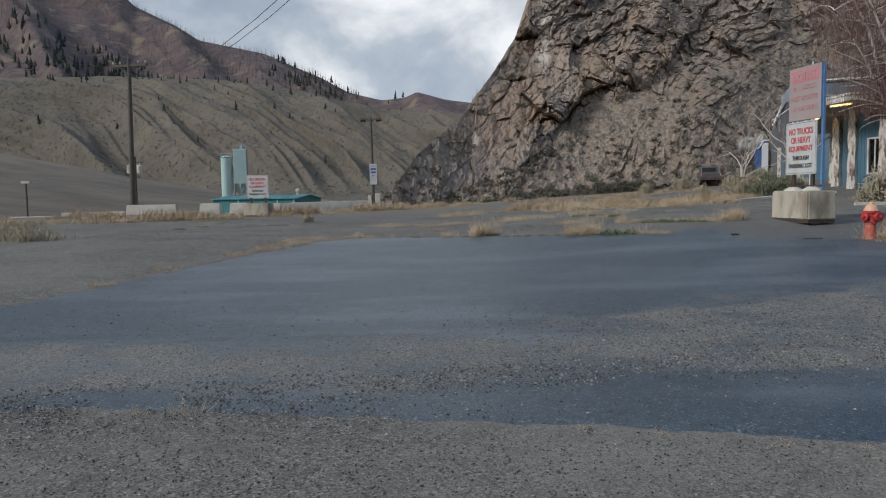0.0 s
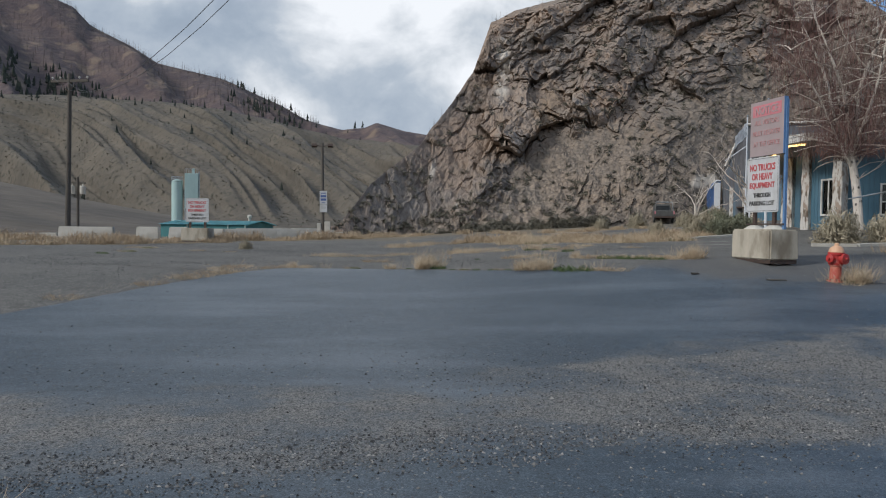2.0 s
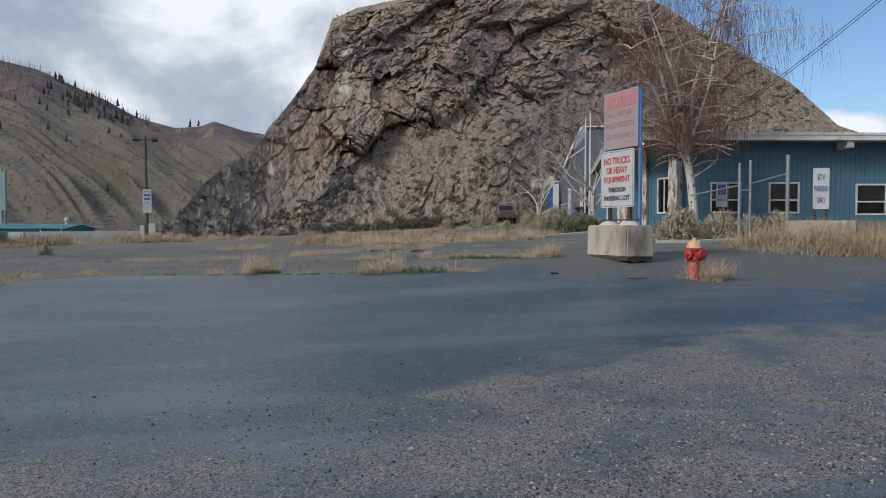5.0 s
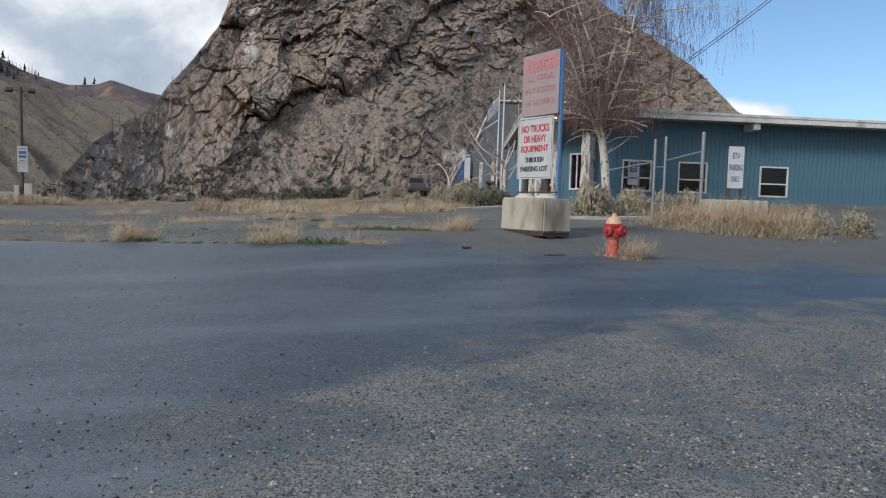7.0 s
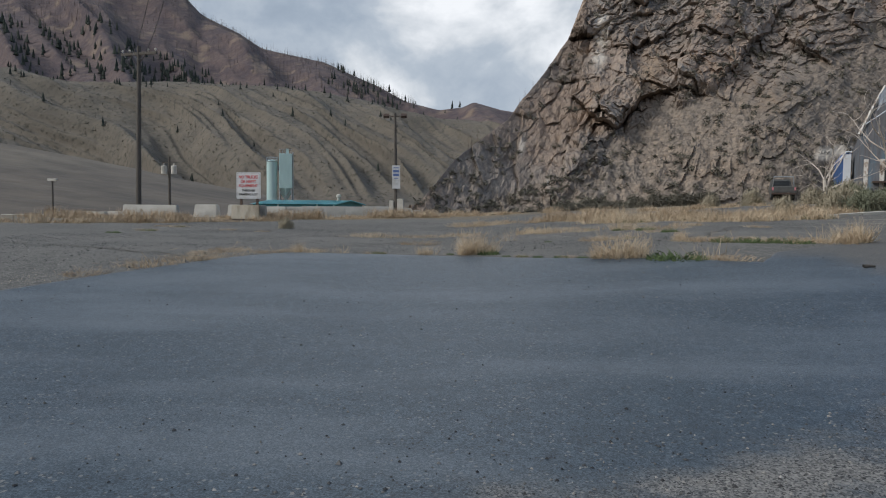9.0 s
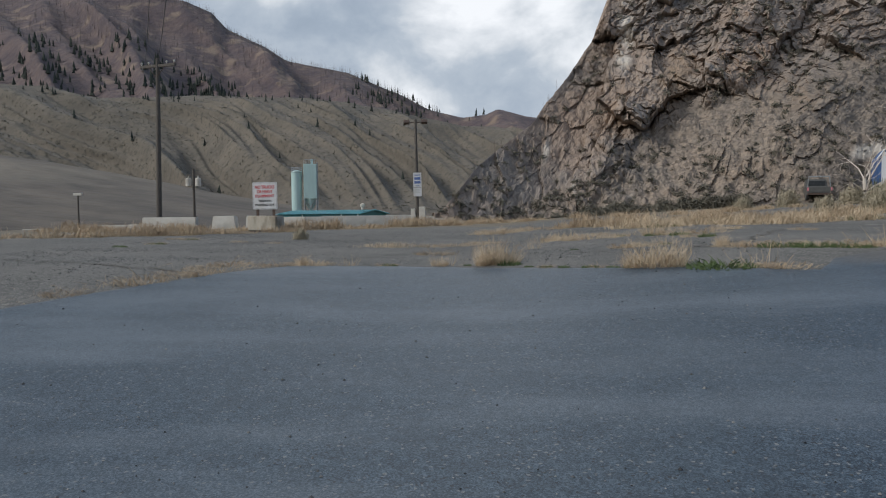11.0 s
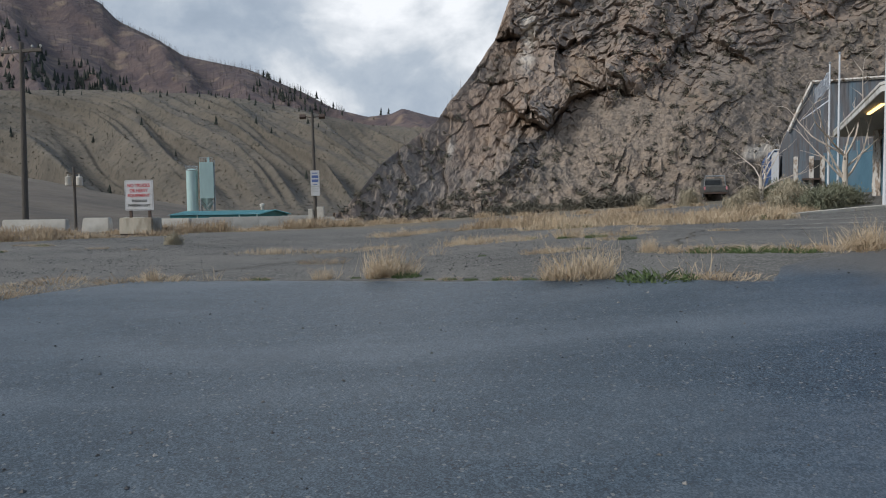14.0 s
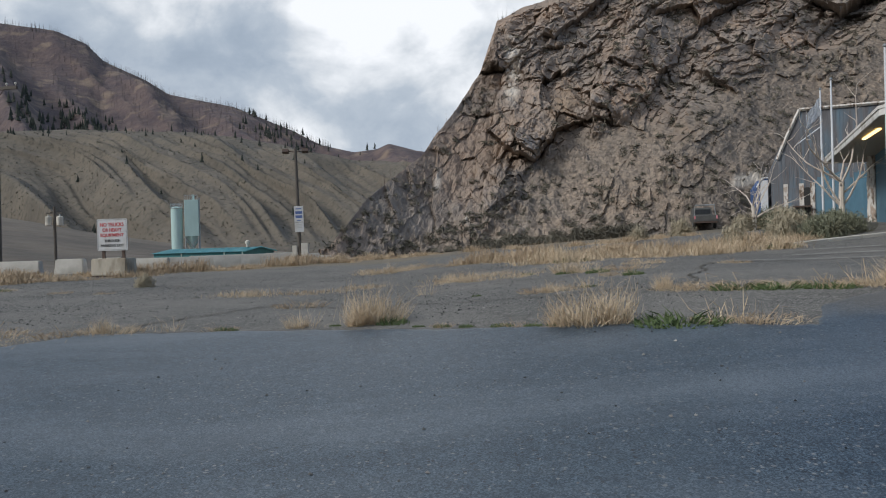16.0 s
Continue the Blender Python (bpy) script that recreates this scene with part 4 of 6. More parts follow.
def frame_of(p, q):
    """Along p to q as x, outside towards -y."""
    d = (q - p).normalized()
    n = Vector((-d.y, d.x, 0))
    return HOUSE @ Matrix(((d.x, n.x, 0, p.x), (d.y, n.y, 0, p.y), (0, 0, 1, 0), (0, 0, 0, 1)))


def wall_run(p, q, openings, z0=FLOOR - 0.5, z1=ROOF_LOW, boards_to=0.0, board_mat=None):
    """A wall with real openings (x0, x1, z0, z1) and vertical boards laid on its outer side."""
    m, length = frame_of(p, q), (q - p).length
    bm = bmesh.new()
    x = 0.0
    for a, b, c, d in sorted(openings):
        if a > x:
            box(bm, (x, 0, z0), (a, 0.2, z1))
        box(bm, (a, 0, z0), (b, 0.2, c))
        box(bm, (a, 0, d), (b, 0.2, z1))
        x = b
    if x < length:
        box(bm, (x, 0, z0), (length, 0.2, z1))
    bm.transform(m)
    w = part("wall", bm, M["blue_siding"], house)
    step, gap = 0.2, 0.012
    shared = {}
    x = 0.0
    while x + step <= min(length, boards_to) + 1e-6:
        spans = [(FLOOR + 0.02, z1)]
        for a, b, c, d in openings:
            if x + step > a - 0.05 and x < b + 0.05:
                spans = [(FLOOR + 0.02, c - 0.05), (d + 0.05, z1)]
        for lo, hi in spans:
            if hi - lo < 0.1:
                continue
            key = (round(lo, 2), round(hi, 2))
            if key not in shared:
                b2 = bmesh.new()
                box(b2, (0.005, -0.016, lo), (step - gap, -0.001, hi), bevel=0.003)
                me = bpy.data.meshes.new("board")
                b2.to_mesh(me)
                b2.free()
                me.materials.append(M["blue_siding"])
                shared[key] = me
            o = new("board", shared[key])
            o.parent = w
            o.matrix_local = m @ Matrix.Translation((x, 0, 0))
        x += step
    return m


def window(m, a, b, c, d, kind=0):
    """A white-framed window with two sashes, set in its opening."""
    win = part("window", boxes(((a - 0.07, -0.045, c - 0.07), (b + 0.07, 0.03, c)), ((a - 0.07, -0.045, d), (b + 0.07, 0.03, d + 0.07)), ((a - 0.07, -0.045, c), (a, 0.03, d)), ((b, -0.045, c), (b + 0.07, 0.03, d)), bevel=0.006), M["white_trim"], house, "white wooden frame")
    win.matrix_local = m
    mid = c + (d - c) * (0.42 if kind == 0 else 0.5)
    if kind == 0:
        part("transom", boxes(((a, -0.02, mid - 0.03), (b, 0.02, mid + 0.03)), bevel=0.004), M["white_trim"], win)
        part("pane", boxes(((a, 0.03, c), (b, 0.036, mid - 0.03))), M["window_glass"], win)
        part("pane", boxes(((a, 0.03, mid + 0.03), (b, 0.036, d))), M["window_glass"], win)
        slats = bmesh.new()
        n = int((d - mid) / 0.05)
        for i in range(n):
            z = mid + 0.05 + i * 0.05
            box(slats, (a + 0.02, 0.05, z), (b - 0.02, 0.062, z + 0.04))
        part("blind", slats, M["blind"], win)
    else:
        part("mullion", boxes((((a + b) / 2 - 0.025, -0.02, c), ((a + b) / 2 + 0.025, 0.02, d)), bevel=0.004), M["white_trim"], win)
        part("pane", boxes(((a, 0.03, c), (b, 0.036, d))), M["window_glass"], win)
    # added black sheet: its colour gives the darkness of the unlit room
    part("room_dark", boxes(((a, 0.12, c), (b, 0.14, d))), M["rubber_and_dark"], win, "black sheet standing in for the unlit room behind the glass")


def column(x, y, z0=FLOOR, z1=ROOF_LOW, w=0.34):
    bm = bmesh.new()
    box(bm, (-w / 2, -w / 2, z0), (w / 2, w / 2, z1), bevel=0.03)
    bmesh.ops.subdivide_edges(bm, edges=[e for e in bm.edges if e.calc_length() > 1], cuts=24)
    for v in bm.verts:
        v.co.x += 0.035 * noise.noise((v.co.x * 3, v.co.y * 3, v.co.z * 2.2))
        v.co.y += 0.035 * noise.noise((v.co.x * 3, v.co.y * 3 + 9, v.co.z * 2.2))
    c = part("column", bm, M["flaky_paint"], house, "rough column with peeling white paint")
    c.matrix_local = HOUSE @ Matrix.Translation((x, y, 0)) @ pose(0, 0, 0, 0, 0, 20)


south = [(1.48 + i, 2.62 + i, 1.36, 2.52) for i in (0.0, 2.42)] + [(7.5, 8.65, 1.30, 2.46)]
ms = wall_run(D0, SE, south, boards_to=16.0)
for o in south:
    window(ms, *o)
mn = wall_run(WEST[1], WEST[0], [(0.85, 1.55, 1.35, 2.75)], boards_to=3)
window(mn, 0.85, 1.55, 1.35, 2.75, 1)
L1 = (WEST[2] - WEST[1]).length
md = wall_run(WEST[2], WEST[1], [(L1 - 2.6, L1 - 0.9, FLOOR, 3.15)], boards_to=5)
L2 = (WEST[3] - WEST[2]).length
mf = wall_run(WEST[3], WEST[2], [(4.6, 5.9, 1.5, 2.9)], boards_to=9)
window(mf, 4.6, 5.9, 1.5, 2.9, 1)


def entrance(m, a, b):
    """A dark glazed double door with a louvred light over it."""
    d = part("door", boxes(((a, 0.02, FLOOR), (a + 0.07, 0.1, 3.15)), ((b - 0.07, 0.02, FLOOR), (b, 0.1, 3.15)), ((a, 0.02, 3.08), (b, 0.1, 3.15)), ((a, 0.02, 2.55), (b, 0.1, 2.63)), bevel=0.006), M["dark_steel"], house, "dark metal door frame")
    d.matrix_local = m
    mid = (a + b) / 2
    for x0, x1 in ((a + 0.07, mid - 0.01), (mid + 0.01, b - 0.07)):
        leaf = part("door_leaf", boxes(((x0, 0.04, FLOOR + 0.02), (x0 + 0.09, 0.085, 2.55)), ((x1 - 0.09, 0.04, FLOOR + 0.02), (x1, 0.085, 2.55)), ((x0, 0.04, FLOOR + 0.02), (x1, 0.085, FLOOR + 0.25)), ((x0, 0.04, 2.42), (x1, 0.085, 2.55)), bevel=0.004), M["dark_steel"], d)
        part("pane", boxes(((x0 + 0.09, 0.06, FLOOR + 0.25), (x1 - 0.09, 0.066, 2.42))), M["glass_dark"], d)
        part("push_bar", boxes(((x0 + 0.08, 0.0, 1.5), (x1 - 0.08, 0.03, 1.62)), bevel=0.006), M["white_trim"], d, "white notice bar")
    part("pane", boxes(((a + 0.07, 0.05, 2.63), (b - 0.07, 0.056, 3.08))), M["glass_dark"], d)
    # black sheet added behind the doors, in place of the hall's shade
    part("hall_dark", boxes(((a - 0.1, 0.5, FLOOR), (b + 0.1, 0.55, 3.3))), M["rubber_and_dark"], d, "black sheet standing in for the unlit hall behind the door")


entrance(md, L1 - 2.6, L1 - 0.9)
column(D0.x - 0.12, D0.y - 0.1, w=0.42)
column(WEST[1].x - 0.05, WEST[1].y, w=0.36)
column(WEST[2].x - 0.1, WEST[2].y + 0.2, w=0.4)
column(WEST[3].x - 0.15, WEST[3].y - 0.1, w=0.42)
NE = SE + EY * 17
part("wall", box(bmesh.new(), (0, 0, FLOOR - 0.5), (17, 0.2, ROOF_LOW), m=frame_of(SE, NE)), M["blue_siding"], house)
part("wall", box(bmesh.new(), (0, 0, FLOOR - 0.5), ((WEST[3] - NE).length, 0.2, ROOF_LOW), m=frame_of(NE, WEST[3])), M["blue_siding"], house)


def prism(poly, z0, z1):
    bm = bmesh.new()
    lo = [bm.verts.new((p.x - D0.x, p.y - D0.y, z0)) for p in poly]
    hi = [bm.verts.new((p.x - D0.x, p.y - D0.y, z1)) for p in poly]
    n = len(poly)
    bm.faces.new(lo[::-1])
    bm.faces.new(hi)
    for i in range(n):
        bm.faces.new((lo[i], lo[(i + 1) % n], hi[(i + 1) % n], hi[i]))
    bmesh.ops.recalc_face_normals(bm, faces=bm.faces)
    return bm


ROOF = [RC, RC + EX * 30, RC + EX * 30 + EY * 19, Vector((19.9, 43.2, 0)), Vector((19.5, 42.3, 0)), Vector((12.66, 28.25, 0))]
part("roof", prism(ROOF, ROOF_LOW + 0.02, ROOF_TOP - 0.03), [M["soffit"]], house, "flat roof with a tan soffit")
part("roof_membrane", prism([p + (Vector((18, 33, 0)) - p).normalized() * 0.05 for p in ROOF], ROOF_TOP - 0.03, ROOF_TOP - 0.015), M["roof_membrane"], house)
for p, q in ((ROOF[0], ROOF[1]), (ROOF[5], ROOF[0]), (ROOF[4], ROOF[5])):
    lng = (q - p).length
    part("fascia", box(box(bmesh.new(), (-0.02, -0.045, ROOF_LOW), (lng + 0.02, -0.002, ROOF_TOP - 0.10), bevel=0.005, m=frame_of(p, q)), (-0.04, -0.075, ROOF_TOP - 0.10), (lng + 0.04, -0.002, ROOF_TOP), bevel=0.005, m=frame_of(p, q)), M["white_trim"], house, "white painted fascia board")
mr = frame_of(D0, SE)
for x in (6.75, 14.0):
    part("beam_end", box(bmesh.new(), (x - 0.14, -0.85, ROOF_LOW - 0.28), (x + 0.14, 0.0, ROOF_LOW - 0.001), bevel=0.01, m=mr), M["white_trim"], house, "white beam end under the eave")
LAMPS = ((Vector((15.6, 33.5, 0)), Vector((14.45, 30.9, 0))), (Vector((13.03, 27.55, 0)), Vector((13.36, 26.66, 0))))
for p, q in LAMPS:
    part("soffit_lamp", box(bmesh.new(), (0, -0.06, ROOF_LOW - 0.05), ((q - p).length, 0.06, ROOF_LOW + 0.01), bevel=0.01, m=frame_of(p, q)), M["lamp_tube"], house, "lit yellow tube lamp under the eave")
for name, x, y, prof in (("vent_pipe", 5.55, 0.3, [(0.09, 0), (0.09, 0.28), (0.13, 0.29), (0.13, 0.36), (0.1, 0.38), (0.1, 0.66), (0.17, 0.68), (0.17, 0.78), (0.06, 0.84)]), ("roof_vent", 4.3, 0.3, [(0.13, 0), (0.13, 0.28), (0.22, 0.3), (0.22, 0.46), (0.16, 0.48), (0.1, 0.54)])):
    bm = lathe(bmesh.new(), prof, 12, Matrix.Translation((0, 0, ROOF_TOP - 0.02)))
    o = part(name, bm, M["barrier"], house, "pale metal roof vent")
    o.matrix_local = mr @ Matrix.Translation((x, y, 0))
part("slab", prism([D0 + Vector((-1.2, -0.6, 0)), D0 + EX * 0.4 - EY * 0.7, WEST[2] + Vector((0.3, 0, 0)), WEST[2] + Vector((-1.4, 0.4, 0)), WEST[1] + Vector((-1.3, 0, 0))], FLOOR - 0.5, FLOOR - 0.02), M["foundation"], house, "grey concrete step")

# ---------------------------------------------------------------- plants


def blades_mesh(name, roots, tips, width, mat, bend=0.25, seed=1):
    """Curved tapering blades from roots to tips, as one mesh."""
    rng = np.random.default_rng(seed)
    roots, tips = np.asarray(roots, float), np.asarray(tips, float)
    n = len(roots)
    d = tips - roots
    ln = np.linalg.norm(d, axis=1, keepdims=True)
    side = np.cross(d, rng.normal(size=(n, 3)))
    side /= np.linalg.norm(side, axis=1, keepdims=True) + 1e-9
    w = np.broadcast_to(np.asarray(width, float).reshape(-1, 1), (n, 1))
    sag = np.cross(side, d) * bend * rng.uniform(-1, 1, (n, 1))
    mid = roots + d * 0.55 + sag
    v = np.stack([roots - side * w / 2, roots + side * w / 2, mid - side * w * 0.4, mid + side * w * 0.4, tips], 1).reshape(-1, 3)
    b = np.arange(n)[:, None] * 5
    quads = (b + np.array([0, 1, 3, 2])).tolist()
    tris = (b + np.array([2, 3, 4])).tolist()
    me = bpy.data.meshes.new(name)
    me.from_pydata(v.tolist(), [], quads + tris)
    me.materials.append(mat)
    return me


def tuft_blades(n, r, h, lean, seed, low=0.4, dome=0.0):
    rng = np.random.default_rng(seed)
    a, q = rng.uniform(0, 2 * np.pi, n), np.sqrt(rng.uniform(0, 1, n))
    root = np.stack([q * r * np.cos(a), q * r * np.sin(a), np.full(n, -0.03)], 1)
    a2 = a + rng.normal(0, 0.6, n)
    hh = h * rng.uniform(low, 1.0, n) * (1 - dome * q ** 2) * (1 + 0.35 * dome * np.sin(a * 3 + seed))
    out = lean * rng.uniform(0.1, 1, n) * hh
    tip = root + np.stack([np.cos(a2) * out, np.sin(a2) * out, hh], 1)
    return root, tip


TUFTS = []
for k, (n, r, h, lean, w, mat) in enumerate(((240, 0.13, 0.5, 0.75, 0.006, "pale_straw"), (300, 0.26, 0.44, 0.85, 0.006, "pale_straw"), (260, 0.34, 0.13, 2.3, 0.007, "straw"), (420, 0.45, 0.55, 0.6, 0.007, "straw"), (34, 0.12, 0.32, 1.1, 0.005, "pale_straw"), (330, 0.42, 0.17, 1.9, 0.007, "pale_straw"))):
    TUFTS.append(blades_mesh("grass_tuft", *tuft_blades(n, r, h, lean, k + 3, 0.25, 0.4), w, M[mat], 0.6, k))


def grass_tuft(x, y, kind, s=1.0, label="dry straw-coloured grass tuft growing through the asphalt", sz=None):
    ob = new("grass_tuft", TUFTS[kind])
    ob.matrix_world = Matrix.Translation((x, y, gz(x, y))) @ pose(0, 0, 0, 0, 0, (x * 97 + y * 53) % 360) @ Matrix.Diagonal((s, s, sz or s, 1))
    return tagged(ob, label, "grass", "dry grass tufts")


WEEDS = [blades_mesh("green_weed", *tuft_blades(520, 0.36, 0.17, 1.3, 21 + k, 0.15, 0.85), 0.02, M["weed_green"], 0.4, 21 + k) for k in range(2)]


def green_weed(x, y, s=1.0, sx=1.0):
    ob = new("green_weed", WEEDS[int(x * 10) % 2])
    ob.matrix_world = Matrix.Translation((x, y, gz(x, y))) @ pose(0, 0, 0, 0, 0, -25) @ Matrix.Diagonal((s * sx, s * 0.7, s, 1))
    return tagged(ob, "low green weed mat rooted in the pavement edge", "weed", "green weeds")


# tufts along the edge of the sealed asphalt
for x, y, k, s in ((-3.02, 14.72, 0, 1.3), (-2.85, 14.8, 1, 1.0), (-3.15, 14.6, 0, 0.8), (-3.72, 14.7, 4, 1.2), (-3.85, 14.75, 1, 0.5), (-4.7, 14.72, 2, 0.6), (-5.95, 14.85, 5, 0.8), (-6.1, 14.85, 0, 0.55), (-6.5, 14.75, 2, 0.9), (-5.3, 14.8, 4, 0.9), (-7.3, 14.9, 2, 1.1), (-7.6, 14.4, 5, 0.7), (-7.35, 13.7, 5, 0.8), (-7.5, 13.5, 2, 1.2), (-7.85, 12.9, 2, 1.2), (-8.4, 12.0, 2, 0.9), (-9.3, 10.5, 2, 0.9), (-9.9, 9.0, 2, 0.7), (-0.78, 13.35, 1, 1.15), (-0.55, 13.25, 0, 1.15), (-0.98, 13.4, 1, 0.8), (0.42, 12.8, 4, 1.6), (0.55, 12.75, 5, 0.55), (0.75, 12.7, 2, 0.9), (0.3, 12.9, 2, 0.6), (-1.5, 13.65, 2, 0.45), (-2.2, 14.05, 2, 0.4)):
    grass_tuft(x, y, k, s)
# tufts in the joints of the old pavement
for x, y, k, s in ((-0.33, 16.3, 5, 0.9), (-0.6, 16.35, 2, 1.0), (0.0, 16.2, 4, 1.2), (0.97, 17.9, 2, 1.0), (-1.3, 20.6, 4, 1.3), (-1.6, 20.9, 5, 0.8), (-1.1, 20.3, 2, 1.0), (0.75, 14.9, 5, 0.8), (0.6, 15.0, 0, 0.6), (0.95, 14.75, 2, 1.0), (1.25, 14.55, 2, 1.0), (1.7, 14.35, 5, 0.7), (2.2, 14.15, 2, 1.1), (2.5, 14.05, 5, 0.6), (2.75, 13.95, 2, 1.1), (2.6, 13.95, 4, 1.5), (2.95, 13.95, 1, 0.9), (3.15, 14.0, 0, 1.1), (3.05, 14.05, 1, 0.75), (-4.2, 17.5, 2, 1.2), (-2.2, 18.2, 4, 1.3), (-3.2, 27.0, 5, 1.7), (-2.4, 28.0, 5, 1.6), (-1.8, 28.8, 2, 1.7), (-2.9, 27.6, 2, 2.0), (-10.2, 23.0, 2, 0.7), (-9.0, 22.4, 2, 0.6), (-12.2, 22.2, 2, 0.9), (-12.3, 24.6, 5, 0.7), (-12.9, 24.9, 2, 0.8), (0.9, 19.4, 5, 1.0), (0.5, 19.7, 1, 1.0), (1.5, 19.0, 2, 1.2), (2.2, 20.3, 5, 1.0), (3.4, 19.0, 2, 0.8)):
    grass_tuft(x, y, k, s)
# round the hydrant
for x, y, k, s in ((4.98, 11.18, 1, 1.15), (4.8, 11.05, 5, 0.8), (5.1, 11.08, 0, 1.2), (4.86, 11.12, 4, 1.9), (5.25, 11.15, 4, 1.9), (5.05, 11.3, 5, 0.75), (4.45, 11.1, 4, 1.0)):
    grass_tuft(x, y, k, s, "dry straw grass tangled round the hydrant foot")
# dead stalks on the near pavement
for x, y, s in ((-6.2, 1.98, 0.75), (-6.35, 2.05, 0.4), (-2.2, 1.0, 0.28), (-2.9, 1.25, 0.3), (-1.75, 0.9, 0.25), (-3.4, 1.4, 0.25), (-6.6, 2.0, 0.35), (-7.4, 2.15, 0.3)):
    grass_tuft(x, y, 4, s, "small dead stalk in a crack of the asphalt")
for x, y, s, sx in ((-2.72, 14.55, 0.75, 0.8), (-0.03, 12.88, 1.1, 1.25), (1.25, 14.38, 0.66, 1.5), (1.65, 14.15, 0.7, 1.5), (2.1, 13.95, 0.6, 1.5), (1.1, 17.6, 0.7, 0.8), (-2.2, 14.0, 0.26, 1.2), (-1.95, 13.85, 0.28, 1.0), (-1.6, 13.68, 0.3, 1.3), (-1.3, 13.52, 0.26, 1.2), (-1.1, 13.45, 0.22, 1.2), (-2.45, 14.15, 0.2, 1.2), (-4.65, 14.72, 0.36, 1.3), (-3.4, 14.7, 0.2, 1.2), (0.9, 18.9, 0.7, 1.0), (0.45, 19.5, 0.5, 1.2), (-0.1, 20.4, 0.4, 1.0), (0.0, 16.25, 0.3, 1.2), (-1.5, 16.9, 0.25, 1.0), (4.85, 11.1, 0.42, 1.0), (1.5, 23.2, 0.9, 1.6), (7.0, 24.0, 1.0, 1.4), (-12.15, 22.2, 0.55, 1.5), (-12.3, 24.7, 0.5, 1.6), (-12.5, 20.9, 0.5, 1.6)):
    green_weed(x, y, s, sx)


def grass_field(name, label, path, half, n, h, seed, mat, width=0.012, lean=0.5):
    """A drift of dry grass along a line of the plan: uncountable blades as one object."""
    rng = np.random.default_rng(seed)
    path = np.array(path, float)
    seglen = np.linalg.norm(np.diff(path, axis=0), axis=1)
    cum = np.concatenate([[0], np.cumsum(seglen)])
    nc = max(8, n // 200)
    s = rng.uniform(0, cum[-1], nc)
    cx, cy = np.interp(s, cum, path[:, 0]), np.interp(s, cum, path[:, 1])
    cx, cy = cx + rng.normal(0, half * 0.5, nc), cy + rng.normal(0, half * 0.5, nc)
    ch = h * rng.uniform(0.25, 1.25, nc)
    who = rng.integers(0, nc, n)
    x, y = cx[who] + rng.normal(0, 0.27, n), cy[who] + rng.normal(0, 0.27, n)
    root = np.stack([x, y, ground(x, y) - 0.04], 1)
    hh = ch[who] * rng.uniform(0.4, 1.0, n)
    a = rng.uniform(0, 2 * np.pi, n)
    out = lean * hh * rng.uniform(0, 1, n)
    tip = root + np.stack([np.cos(a) * out, np.sin(a) * out, hh], 1)
    ob = new(name, blades_mesh(name, root, tip, width, M[mat], 0.5, seed))
    return tagged(ob, label, "grass", kind="stuff")


grass_field("dry_grass", "drift of tall dry straw grass along the concrete barriers", [(-30, 34), (-22, 32.5), (-13.5, 32), (-10, 34.5), (-8.3, 39), (-6.5, 44), (-4.5, 51), (-1, 55)], 1.4, 20000, 0.55, 31, "straw", 0.022)
grass_field("dry_grass", "straw-coloured grass island on cracked pavement", [(-0.5, 28), (1.2, 25.5), (3.4, 25), (6.0, 26.2), (8.5, 26.6)], 1.5, 11000, 0.5, 32, "straw", 0.014)
grass_field("dry_grass", "pale straw at the rim of the grass island", [(0.2, 24.2), (2.0, 23.4), (4.4, 23.8), (7.5, 24.4)], 0.7, 5000, 0.4, 38, "pale_straw", 0.014)
grass_field("dry_grass", "low dry grass at the foot of the bluff", [(-3, 48), (4, 46), (10, 44), (17, 46), (24, 52)], 3.5, 5000, 0.38, 33, "straw", 0.024)
grass_field("dry_grass", "tall dry grass clump round the parking sign block", [(9.5, 15.5), (9.9, 15.0), (10.4, 14.2), (11.6, 14.1), (12.4, 14.2)], 0.42, 9000, 0.9, 34, "straw", 0.011, 0.6)
grass_field("dry_grass", "dark matted grass base by the parking sign block", [(9.4, 14.6), (10.2, 14.0), (11.6, 13.8), (12.6, 13.8)], 0.25, 4200, 0.42, 35, "sage", 0.014, 1.0)
grass_field("dry_grass", "sparse straw between the slabs", [(-7, 20), (-3, 21), (1, 20.5), (2.5, 22.5)], 1.2, 2600, 0.22, 36, "pale_straw", 0.01, 0.9)
grass_field("dry_grass", "dry grass beyond the asphalt edge", [(-26, 24), (-19, 26), (-14.5, 28), (-11, 30.5)], 0.9, 9000, 0.45, 37, "straw", 0.018)
grass_field("dry_grass", "matted dry grass mound beside the lot entrance", [(-17.5, 18.5), (-15.5, 16.6), (-14.6, 15.6)], 0.7, 6000, 0.5, 39, "sage", 0.016, 0.9)
grass_field("dry_grass", "thin straw fringe along the sealed edge", [(-9.0, 11.5), (-7.6, 13.6), (-6.6, 14.8), (-5.5, 14.95)], 0.3, 2200, 0.13, 40, "pale_straw", 0.008, 1.4)


